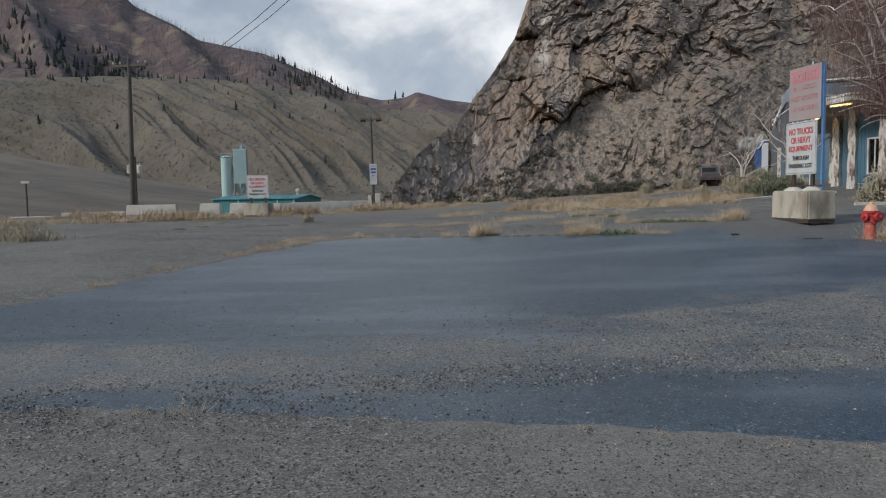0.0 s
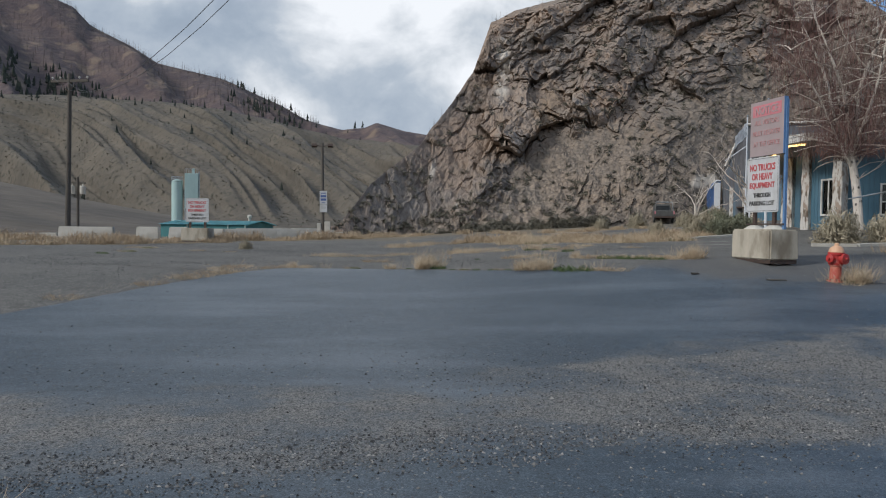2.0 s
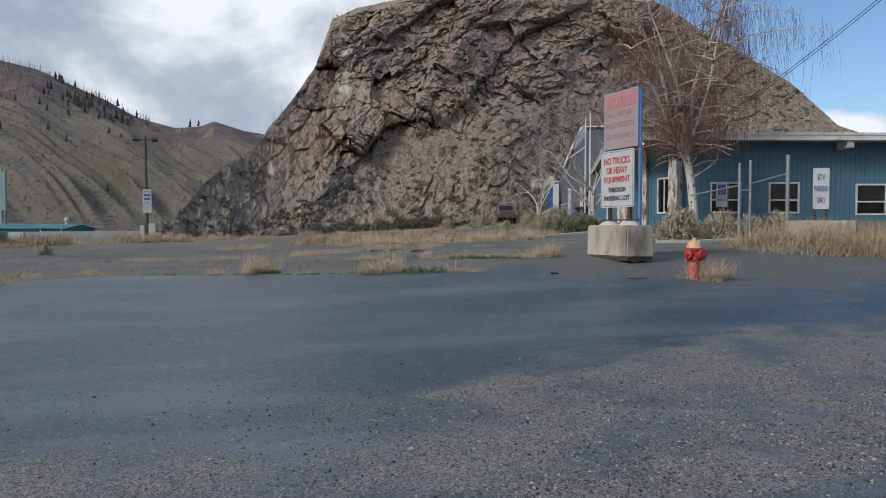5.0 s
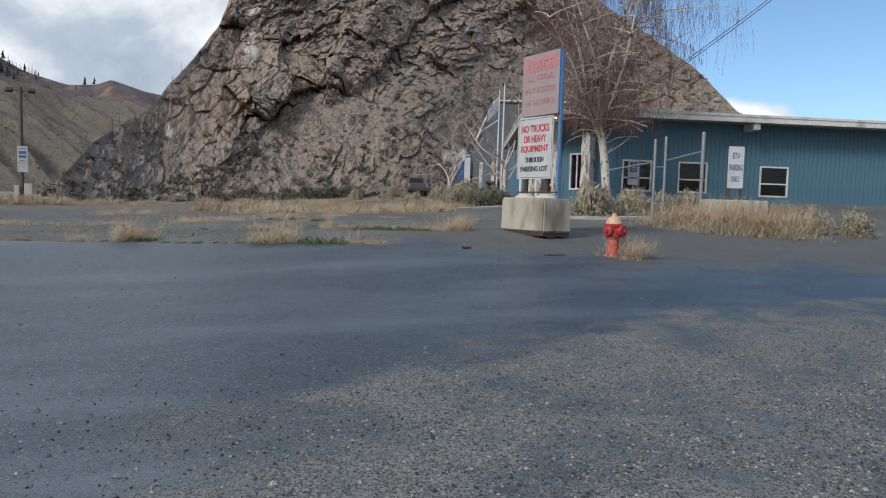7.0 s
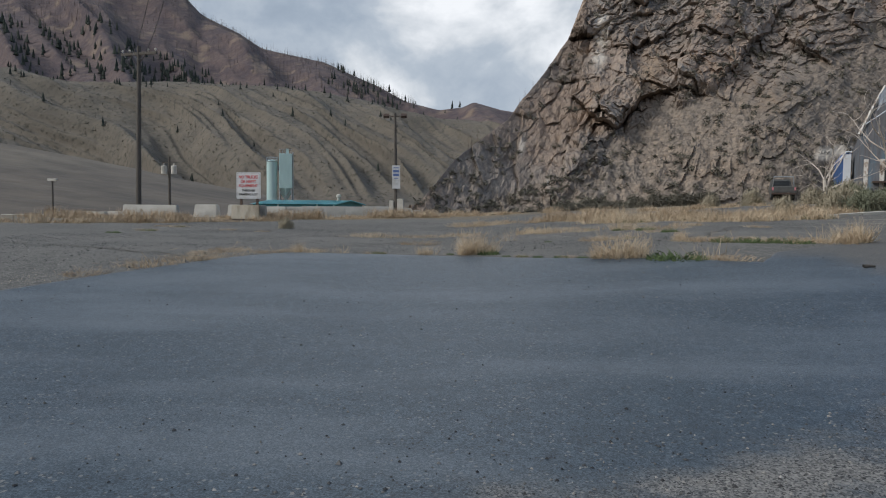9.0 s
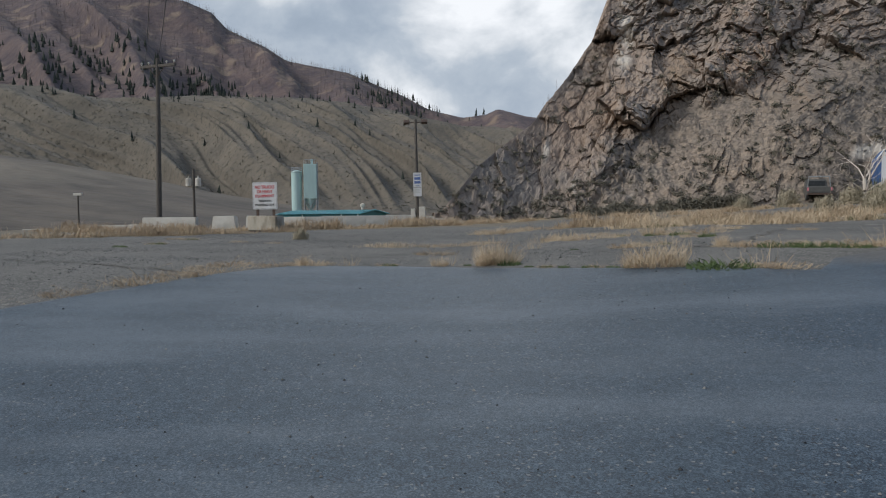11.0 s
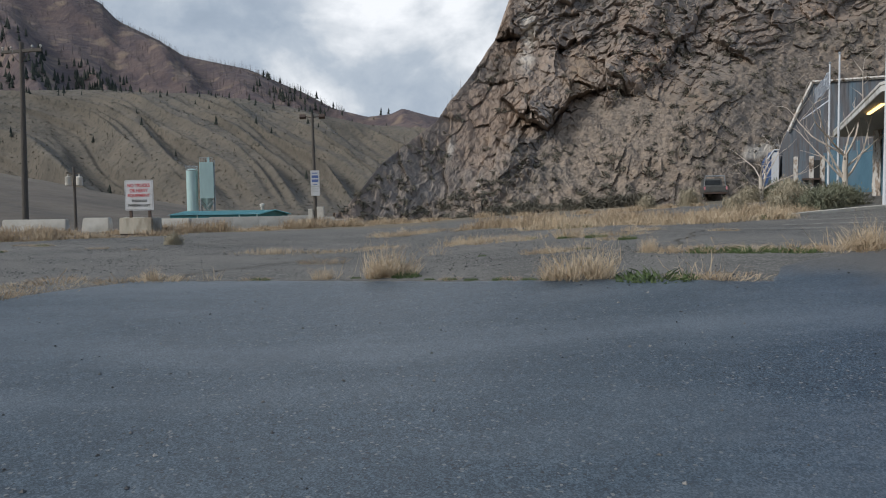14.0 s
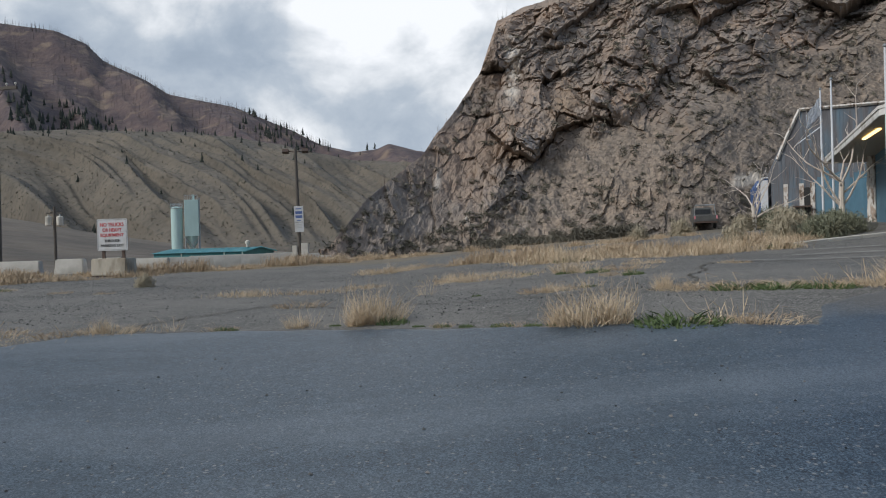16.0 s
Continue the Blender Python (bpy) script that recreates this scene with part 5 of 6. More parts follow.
def bush_mesh(name, n, rx, rz, mat, seed, leaf=0.14, width=0.026):
    """A rounded desert bush: fine upright twigs filling an uneven dome."""
    rng = np.random.default_rng(seed)
    d = rng.normal(size=(n, 3))
    d[:, 2] = np.abs(d[:, 2]) * 1.1
    d /= np.linalg.norm(d, axis=1, keepdims=True)
    lump = 1 + 0.22 * np.sin(d[:, 0] * 7 + seed) * np.cos(d[:, 1] * 6 + seed * 2)
    q = rng.uniform(0.25, 1, n) ** 0.5 * lump
    tip = d * np.array([rx, rx, rz]) * q[:, None]
    root = tip * 0.55 - np.array([0, 0, 0.05])
    far = rng.uniform(0, 1, n) < 0.75
    root[far] = tip[far] - (d[far] * 0.6 + rng.normal(0, 0.5, (far.sum(), 3)) + np.array([0, 0, 0.5])) * leaf
    return blades_mesh(name, root, tip, width, mat, 0.35, seed)


SAGE = [bush_mesh("sagebrush", 2200, 0.62, 0.85, M["sage"], 41), bush_mesh("sagebrush", 1900, 0.75, 0.7, M["sage_green"], 42), bush_mesh("sagebrush", 2000, 0.55, 0.75, M["sage"], 43)]


def sagebrush(x, y, k, s=1.0, z=None):
    ob = new("sagebrush", SAGE[k])
    ob.matrix_world = Matrix.Translation((x, y, (gz(x, y) if z is None else z) - 0.03)) @ pose(0, 0, 0, 0, 0, (x * 71 + y * 13) % 360) @ Matrix.Diagonal((s, s, s, 1))
    return tagged(ob, "grey-green rounded sagebrush on dry ground", "bush", "sagebrush")


for x, y, k, s in ((10.45, 19.9, 0, 1.35), (12.3, 20.3, 2, 1.3), (12.9, 20.8, 0, 1.0), (13.8, 20.6, 2, 1.1), (14.8, 20.4, 0, 1.05), (10.0, 27.2, 1, 1.1), (11.0, 28.0, 1, 1.0), (11.9, 28.9, 1, 1.1), (12.4, 30.4, 1, 1.1), (13.3, 32.0, 1, 1.2), (14.3, 33.6, 1, 1.1), (9.6, 28.6, 0, 1.0), (10.6, 30.0, 0, 1.1), (11.8, 32.3, 2, 1.3), (13.1, 34.6, 1, 1.3), (15.0, 38.0, 1, 1.5), (16.2, 40.5, 1, 1.3), (17.4, 43.0, 0, 1.5), (15.8, 44.0, 2, 1.4), (18.6, 46.5, 1, 1.8), (20.0, 49.0, 1, 1.6), (14.0, 48.0, 0, 1.3), (10.8, 46.0, 2, 1.2), (7.5, 27.6, 0, 0.8), (13.2, 14.2, 0, 0.9), (14.6, 14.0, 2, 1.0), (-8.9, 24.6, 2, 0.5)):
    sagebrush(x, y, k, s)


def limb(bm, p, d, length, r0, r1, rng, bendz=0.0, seg=6, wob=0.16, sides=6):
    """A crooked tapering limb; returns its points and directions."""
    pts = [(p.copy(), d.copy())]
    step = length / seg
    for i in range(seg):
        nd = (d + Vector((rng.normal(0, wob), rng.normal(0, wob), rng.normal(0, wob * 0.6) + bendz))).normalized()
        q = p + nd * step
        ra, rb = r0 + (r1 - r0) * i / seg, r0 + (r1 - r0) * (i + 1) / seg
        rod(bm, p, q + nd * rb * 0.3, ra, rb, sides, caps=False)
        p, d = q, nd
        pts.append((p.copy(), d.copy()))
    return pts


def weeping_birch(x, y):
    rng = np.random.default_rng(77)
    tree = thing("birch_tree", "bare weeping birch with pale trunk and hanging red-brown twigs", "tree", pose(x, y, gz(x, y) - 0.05))
    bm = bmesh.new()
    stem = limb(bm, Vector((0, 0, -0.1)), Vector((0.0, 0.02, 1)), 3.4, 0.17, 0.125, rng, 0.02, 8, 0.035, 10)
    fork = stem[-1][0]
    tops = [stem]
    for at, dx, dy, ln, r in ((8, -0.38, 0.1, 6.2, 0.075), (8, 0.06, -0.1, 7.2, 0.1), (8, 0.40, 0.0, 6.0, 0.07), (8, -0.08, 0.4, 6.2, 0.065), (6, -0.75, -0.2, 5.0, 0.05), (7, 0.2, -0.35, 6.0, 0.06), (6, 0.85, 0.2, 4.4, 0.045), (7, -0.22, -0.2, 6.6, 0.07)):
        tops.append(limb(bm, stem[at][0], Vector((dx, dy, 1)).normalized(), ln, r, 0.016, rng, 0.035, 10, 0.08, 7))
    part("trunk", bm, M["birch_bark"], tree, "pale bark with dark scars")
    bb = bmesh.new()
    hang = []
    for pts in tops:
        for i, (p, d) in enumerate(pts):
            if p.z < 2.6:
                continue
            for _ in range(2):
                a = rng.uniform(0, 2 * np.pi)
                out = Vector((math.cos(a), math.sin(a), rng.uniform(0.25, 0.9))).normalized()
                ln = rng.uniform(0.9, 2.4) * (1.0 if p.z < 7 else 0.8)
                b = limb(bb, p, out, ln, 0.03, 0.009, rng, -0.09, 6, 0.16, 4)
                hang += b[2:]
    for a, z, ln in ((-0.25, 6.6, 4.4), (0.05, 6.0, 3.9), (-0.5, 7.4, 3.6), (0.3, 7.8, 3.6)):
        b = limb(bb, Vector((0.3, 0, z)), Vector((math.cos(a), math.sin(a), 0.75)).normalized(), ln, 0.04, 0.007, rng, -0.11, 10, 0.07, 5)
        hang += b[4:] * 2
    for _ in range(9):
        p, d = stem[rng.integers(5, 9)]
        a = rng.uniform(0, 2 * np.pi)
        b = limb(bb, p, Vector((math.cos(a), math.sin(a), 0.5)).normalized(), rng.uniform(0.5, 1.8), 0.016, 0.005, rng, -0.02, 5, 0.22, 4)
        hang += b[3:]
    part("crown", bb, M["pale_limb"], tree, "open crown of thin pale branches")
    roots, tips = [], []
    for p, d in hang:
        for _ in range(7):
            q = np.array(p) + rng.normal(0, 0.15, 3)
            n = int(rng.integers(2, 7))
            dz = rng.uniform(0.20, 0.42)
            sway = rng.normal(0, 0.05, 2)
            for _ in range(n):
                t = q + np.array([sway[0] + rng.normal(0, 0.03), sway[1] + rng.normal(0, 0.03), -dz])
                if t[2] < 2.7:
                    break
                roots.append(q)
                tips.append(t)
                q = t
    tw = new("twig_curtain", blades_mesh("twig_curtain", roots, tips, 0.0105, M["red_twig"], 0.08, 9))
    tw.parent = tree
    tagged(tw, "curtain of fine red-brown twigs", kind="stuff")
    return tree


weeping_birch(13.22, 22.95)


def bare_tree(x, y, h, seed, spread=0.75):
    rng = np.random.default_rng(seed)
    tree = thing("bare_tree", "leafless pale-barked tree with crooked open branches", "tree", pose(x, y, gz(x, y) - 0.05))
    bm = bmesh.new()
    stem = limb(bm, Vector((0, 0, -0.1)), Vector((0, 0, 1)), h * 0.3, 0.13, 0.1, rng, 0.0, 4, 0.05, 8)
    part("trunk", bm, M["birch_bark"], tree)
    bb = bmesh.new()
    for k in range(8):
        a = rng.uniform(0, 2 * np.pi)
        b = limb(bb, stem[rng.integers(2, 5)][0], Vector((math.cos(a) * spread, math.sin(a) * spread, rng.uniform(0.35, 1.3))).normalized(), h * rng.uniform(0.4, 0.68), 0.05, 0.008, rng, 0.04, 8, 0.14, 5)
        for p, d in b[2:]:
            limb(bb, p, (d + Vector(rng.normal(0, 0.6, 3))).normalized(), rng.uniform(0.4, 1.2), 0.014, 0.004, rng, 0.05, 4, 0.2, 4)
    part("crown", bb, M["pale_limb"], tree)
    return tree


bare_tree(15.6, 35.0, 6.6, 5)
bare_tree(17.2, 45.5, 5.0, 8)

# ---------------------------------------------------------------- lot furniture


def fence_posts():
    """Three galvanised posts of a dismantled gate, with two sagging rails."""
    f = thing("gate_posts", "three galvanised posts of a dismantled gate with bent rails", "fence", pose(11.0, 15.9, gz(11.0, 15.9)))
    for x, y, top, r in ((10.59, 17.25, 2.45, 0.04), (10.93, 17.21, 2.54, 0.04), (11.04, 15.88, 2.57, 0.052)):
        z0 = gz(x, y) - gz(11.0, 15.9)
        bm = rod(bmesh.new(), (x - 11.0, y - 15.9, z0 - 0.05), (x - 11.0, y - 15.9, top - gz(11.0, 15.9)), r, seg=12)
        lathe(bm, [(r * 1.12, 0), (r * 1.12, 0.03), (r * 0.6, 0.06)], 12, Matrix.Translation((x - 11.0, y - 15.9, top - gz(11.0, 15.9) - 0.02)))
        part("post", bm, M["galvanised"], f)
    z = gz(11.0, 15.9)
    for a, b in (((10.93, 17.21, 1.9), (11.04, 15.88, 2.1)), ((9.2, 17.6, 1.55), (10.59, 17.25, 1.85)), ((10.59, 17.25, 1.7), (10.93, 17.21, 1.72)), ((10.59, 17.25, 0.75), (10.93, 17.21, 0.76))):
        part("rail", rod(bmesh.new(), (a[0] - 11.0, a[1] - 15.9, a[2] - z), (b[0] - 11.0, b[1] - 15.9, b[2] - z), 0.022, seg=8), M["galvanised"], f)


fence_posts()


def stall_sign():
    """White stall sign with blue words, on a concrete block in tall grass."""
    x, y = 10.95, 14.65
    s = thing("stall_sign", "white stall sign with blue words on a low concrete block", "sign", pose(x, y, gz(x, y), 0, 0, -30))
    part("concrete_block", boxes(((-0.75, -0.32, -0.05), (0.75, 0.32, 0.78)), bevel=0.03), M["concrete"], s)
    for px in (-0.15, 0.15):
        part("post", boxes(((px - 0.03, -0.03, 0.76), (px + 0.03, 0.03, 1.3)), bevel=0.004), M["dark_steel"], s)
    p = part("sign_panel", rounded_panel(0.38, 1.04, 0.02, 0.02), M["sign_white"], s)
    p.location = (0, -0.045, 1.60)
    for text, z, w in (("ETV", 0.29, 0.17), ("PARKING", 0.0, 0.33), ("ONLY", -0.29, 0.2)):
        text_mesh("lettering", text, 0.15, M["letter_blue"], Matrix.Translation((0, -0.0145, z)) @ FACE, p, w, 0.012)


stall_sign()


def access_sign():
    """Accessible-parking sign on a thin post before the office window."""
    x, y = 15.55, 24.3
    z = gz(x, y)
    s = thing("access_sign", "white and blue accessible parking sign on a thin post", "sign", pose(x, y, z, 0, 0, -24))
    part("post", rod(bmesh.new(), (0.2, 0.03, -0.05), (0.2, 0.03, 2.55 - z), 0.02, seg=8), M["galvanised"], s)
    p = part("sign_panel", rounded_panel(0.42, 0.95, 0.02, 0.02), M["sign_white"], s)
    p.location = (-0.05, 0, 1.98 - z)
    part("blue_field", boxes(((-0.15, -0.014, 0.02), (0.15, -0.0105, 0.42))), M["letter_blue"], p)
    bm = bmesh.new()
    for i in range(14):
        a, b = radians(120 + i * 20), radians(140 + i * 20)
        if i < 13:
            rod(bm, (0.07 * math.cos(a), -0.017, 0.15 + 0.07 * math.sin(a)), (0.07 * math.cos(b), -0.017, 0.15 + 0.07 * math.sin(b)), 0.012, seg=5)
    rod(bm, (-0.01, -0.017, 0.36), (0.0, -0.017, 0.2), 0.018, seg=6)
    rod(bm, (0.0, -0.017, 0.2), (0.07, -0.017, 0.2), 0.015, seg=6)
    part("wheelchair_mark", bm, M["sign_white"], p)
    text_mesh("lettering", "PARKING", 0.09, M["letter_blue"], Matrix.Translation((0, -0.0145, -0.2)) @ FACE, p, 0.34, 0.012)


access_sign()


def flagpole(x, y, top, flag=False):
    z = gz(x, y)
    f = thing("flagpole", "slender white flagpole" + (" with a tattered pale flag" if flag else " standing bare in the shrubs"), "flagpole", pose(x, y, z), "flagpoles")
    part("pole", rod(bmesh.new(), (0, 0, -0.1), (0, 0, top - z), 0.06, 0.035, 10), M["tent_white"], f)
    part("finial", lathe(bmesh.new(), [(0.02, 0), (0.055, 0.03), (0.06, 0.07), (0.03, 0.11)], 10, Matrix.Translation((0, 0, top - z))), M["galvanised"], f)
    if flag:
        bm = bmesh.new()
        rows = [[bm.verts.new((-0.03 - 0.11 * i - 0.02 * j * (i > 2), 0.05 * math.sin(i * 1.3 + j), top - z - 0.35 - 0.16 * j - 0.13 * i + 0.05 * math.sin(i * 2.0))) for i in range(7)] for j in range(6)]
        for a, b in zip(rows, rows[1:]):
            for i in range(6):
                bm.faces.new((a[i], a[i + 1], b[i + 1], b[i]))
        bmesh.ops.solidify(bm, geom=list(bm.faces), thickness=0.01)
        part("flag", bm, M["tent_white"], f, "tattered pale flag")
        part("yard_arm", rod(bmesh.new(), (0, 0, top - z - 1.7), (-1.3, 0, top - z - 2.6), 0.03, 0.02, 6), M["tent_white"], f)


flagpole(17.45, 39.37, 7.34, True)
flagpole(16.3, 36.67, 7.21)
flagpole(11.7, 26.6, 5.93)


def kerb(name, pts, label):
    bm = bmesh.new()
    for p, q in zip(pts, pts[1:]):
        p, q = Vector((*p, gz(*p))), Vector((*q, gz(*q)))
        d = (q - p).normalized()
        n = Vector((-d.y, d.x, 0))
        m = Matrix(((d.x, n.x, 0, p.x), (d.y, n.y, 0, p.y), (d.z, 0, 1, p.z), (0, 0, 0, 1)))
        box(bm, (0, -0.08, -0.1), ((q - p).length - 0.02, 0.08, 0.09), bevel=0.02, m=m)
    return tagged(mesh_object(name, bm, M["barrier"]), label, "kerb", kind="structure")


kerb("kerb", [(7.4, 24.2), (8.6, 24.7), (9.8, 25.1), (11.0, 25.4), (12.0, 25.2)], "worn concrete kerb along the planting bed")
kerb("kerb", [(9.0, 19.0), (10.2, 18.6), (11.4, 18.9), (13.0, 18.9), (15.0, 18.4), (17, 17.8)], "worn concrete kerb in front of the shrubs")


def painted_line(a, b):
    a, b = Vector((*a, 0)), Vector((*b, 0))
    d = (b - a).normalized() * 1.0
    n = Vector((-d.y, d.x, 0)) * 0.05
    bm = bmesh.new()
    prev = None
    for i in range(13):
        p = a.lerp(b, i / 12)
        pair = [bm.verts.new((q.x, q.y, gz(q.x, q.y) + 0.03)) for q in (p - n, p + n)]
        if prev:
            bm.faces.new((prev[0], pair[0], pair[1], prev[1]))
        prev = pair
    return tagged(mesh_object("stall_line", bm, M["line_paint"]), "faded white painted stall line", "marking", kind="structure")


for a, b in (((3.5, 19.6), (6.4, 18.6)), ((5.5, 20.8), (8.8, 19.6)), ((6.5, 22.3), (9.5, 21.4))):
    painted_line(a, b)


def pavement_crack(a, b, seed, w=0.03):
    """A ragged dark joint in the old pavement."""
    a, b = Vector((*a, 0)), Vector((*b, 0))
    d = (b - a).normalized()
    n = Vector((-d.y, d.x, 0))
    bm = bmesh.new()
    prev = None
    for i in range(61):
        p = a.lerp(b, i / 60) + n * (0.18 * noise.fractal((i * 0.11, seed, 0.3), 0.8, 2.0, 4))
        ww = w * (0.6 + 0.9 * abs(noise.noise((i * 0.5, seed, 2.0))))
        pair = [bm.verts.new((q.x, q.y, gz(q.x, q.y) + 0.012)) for q in (p - n * ww, p + n * ww)]
        if prev:
            bm.faces.new((prev[0], pair[0], pair[1], prev[1]))
        prev = pair
    return tagged(mesh_object("pavement_crack", bm, M["crack_dirt"]), "dirt-filled crack across the old pavement", "crack", kind="structure")


for k, (a, b) in enumerate((((-4.6, 17.6), (0.9, 14.8)), ((-3.4, 20.6), (2.8, 17.4)), ((-1.6, 21.6), (4.6, 19.0)), ((-6.0, 15.3), (-4.0, 19.0)), ((0.9, 14.9), (3.2, 19.5)), ((-10.5, 22.0), (-5.5, 26.5)), ((2.9, 14.2), (6.2, 17.8)), ((-7.4, 13.9), (-12.5, 16.4)), ((-9.0, 24.0), (0.5, 27.5)))):
    pavement_crack(a, b, k * 3.7)


def fallen_stick(x, y, yaw, length, r=0.018):
    """A broken length of weathered wood lying on the asphalt."""
    bm = bmesh.new()
    rng = np.random.default_rng(abs(int(yaw)) + 7)
    limb(bm, Vector((-length / 2, 0, r)), Vector((1, 0, 0)), length, r, r * 0.6, rng, 0.0, 4, 0.05, 6)
    ob = mesh_object("fallen_stick", bm, M["pole_wood"])
    ob.matrix_world = pose(x, y, gz(x, y) + 0.012, 0, 0, yaw)
    return tagged(ob, "short weathered stick lying on the asphalt", "stick", "fallen sticks")


fallen_stick(4.5, 12.85, 25, 0.42, 0.028)
fallen_stick(3.47, 11.17, -20, 0.36)
fallen_stick(2.14, 11.8, 5, 0.16, 0.024)


def concrete_barrier(x, y, length, yaw, h=0.62, w=0.7):
    b = bmesh.new()
    box(b, (-length / 2, -w / 2, -0.25), (length / 2, w / 2, h))
    for v in b.verts:
        if v.co.z > 0:
            v.co.x *= 0.9 if length < 1.6 else 0.985
            v.co.y *= 0.6
    bmesh.ops.bevel(b, geom=list(b.edges), offset=0.04, segments=2, affect="EDGES")
    ob = mesh_object("concrete_barrier", b, M["barrier"])
    ob.matrix_world = pose(x, y, gz(x, y), 0, 0, yaw)
    return tagged(ob, "weathered pale concrete barrier block half hidden in dry grass", "barrier", "barriers along the lot edge")


for az, d, ln, h in ((-33, 47, 2.6, 0.6), (-29.5, 46, 2.8, 0.6), (-27.2, 46, 1.1, 0.62), (-24.9, 43, 3.0, 0.6), (-21.0, 37, 1.2, 0.62), (-18.7, 36.5, 1.0, 0.62), (-17.0, 37, 2.6, 0.55), (-14.2, 38, 2.6, 0.55), (-12.2, 39.5, 2.4, 0.58), (-10.0, 42, 2.4, 0.58), (-7.6, 45, 2.2, 0.6), (-5.9, 48, 1.3, 0.66), (-4.9, 49.5, 0.9, 0.66), (-3.9, 51, 1.2, 0.66), (-2.9, 52, 1.1, 0.66), (-1.8, 52.5, 1.3, 0.6)):
    x, y = ORIGIN[0] + d * math.sin(radians(az)), ORIGIN[1] + d * math.cos(radians(az))
    concrete_barrier(x, y, ln, 20 if az > -16 else 4, h)

# ---------------------------------------------------------------- poles, plant and sheds beyond the lot


def utility_pole():
    x, y = -24.5, 47.6
    z = gz(x, y)
    p = thing("utility_pole", "tall weathered wooden utility pole with a crossarm", "pole", pose(x, y, z, 0, 1.2, -20))
    part("pole", rod(bmesh.new(), (0, 0, -0.5), (0, 0, 10.3 - z), 0.19, 0.12, 12), M["pole_wood"], p)
    part("crossarm", boxes(((-1.45, -0.07, 9.75 - z), (1.45, 0.07, 9.92 - z)), bevel=0.01), M["pole_wood"], p)
    for ix in (-1.35, -0.75, 0.75, 1.35):
        part("insulator", lathe(bmesh.new(), [(0.02, 0), (0.02, 0.08), (0.06, 0.09), (0.07, 0.14), (0.04, 0.2)], 8, Matrix.Translation((ix, 0, 9.92 - z))), M["barrier"], p)
    for sgn in (-1, 1):
        part("brace", rod(bmesh.new(), (0, -0.1, 9.1 - z), (0.7 * sgn, -0.1, 9.77 - z), 0.02, seg=5), M["dark_steel"], p)


utility_pole()


def lamp_pole():
    x, y = -7.62, 43.9
    z = gz(x, y)
    p = thing("lamp_pole", "weathered lamp pole with twin floodlights, a notice and meter boxes", "pole", pose(x, y, z, 0, -0.8, 0))
    part("pole", rod(bmesh.new(), (0, 0, -0.5), (0, 0, 5.75 - z), 0.11, 0.07, 10), M["pole_wood"], p)
    for sgn in (-1, 1):
        part("bracket", rod(bmesh.new(), (0, 0, 5.55 - z), (0.42 * sgn, 0, 5.62 - z), 0.025, seg=6), M["dark_steel"], p)
        fl = part("floodlight", boxes(((-0.16, -0.12, -0.09), (0.16, 0.1, 0.09)), bevel=0.02), M["dark_steel"], p)
        fl.matrix_local = pose(0.5 * sgn, 0, 5.6 - z, -25, 0, 0)
    s = part("notice_sign", rounded_panel(0.46, 1.32, 0.03, 0.02), M["sign_white"], p, "white notice with blue rows")
    s.location = (0.05, -0.16, 2.12 - z)
    for zz, w, hh, mat in ((0.52, 0.30, 0.05, "letter_blue"), (0.33, 0.34, 0.14, "letter_blue"), (0.12, 0.34, 0.14, "letter_blue"), (-0.08, 0.2, 0.04, "letter_blue"), (-0.17, 0.42, 0.012, "letter_black"), (-0.28, 0.28, 0.03, "blind"), (-0.36, 0.3, 0.03, "blind"), (-0.44, 0.26, 0.03, "blind")):
        part("text_row", boxes(((-w / 2, -0.019, zz - hh / 2), (w / 2, -0.0155, zz + hh / 2))), M[mat], s)
    part("meter_box", boxes(((0.1, -0.2, 0.45), (0.45, 0.12, 1.05)), bevel=0.02), M["barrier"], p)
    part("meter_box", boxes(((-0.36, -0.15, 0.4), (-0.14, 0.1, 0.95)), bevel=0.02), M["barrier"], p)


lamp_pole()


def at_az(az, d):
    return ORIGIN[0] + d * math.sin(radians(az)), ORIGIN[1] + d * math.cos(radians(az))


def transformer_pole():
    x, y = at_az(-23.4, 95)
    p = thing("transformer_pole", "wooden pole carrying two pale transformer tanks", "pole", pose(x, y, -6))
    part("pole", rod(bmesh.new(), (0, 0, 0), (0, 0, 12.2), 0.2, 0.14, 10), M["pole_wood"], p)
    part("crossarm", boxes(((-0.9, -0.06, 11.4), (0.9, 0.06, 11.55)), bevel=0.01), M["pole_wood"], p)
    for sgn in (-1, 1):
        part("transformer", lathe(bmesh.new(), [(0.3, 0), (0.34, 0.05), (0.34, 0.95), (0.28, 1.02), (0.08, 1.05), (0.06, 1.3)], 14, Matrix.Translation((0.62 * sgn, -0.1, 10.1))), M["barrier"], p)
    x, y = at_az(-31.1, 82)
    q = thing("yard_lamp", "thin far-off yard lamp post", "pole", pose(x, y, -6))
    part("pole", rod(bmesh.new(), (0, 0, 0), (0, 0, 8.9), 0.12, 0.08, 8), M["pole_wood"], q)
    part("lamp_head", boxes(((-0.45, -0.15, 8.6), (0.45, 0.15, 8.85)), bevel=0.03), M["barrier"], q)


transformer_pole()


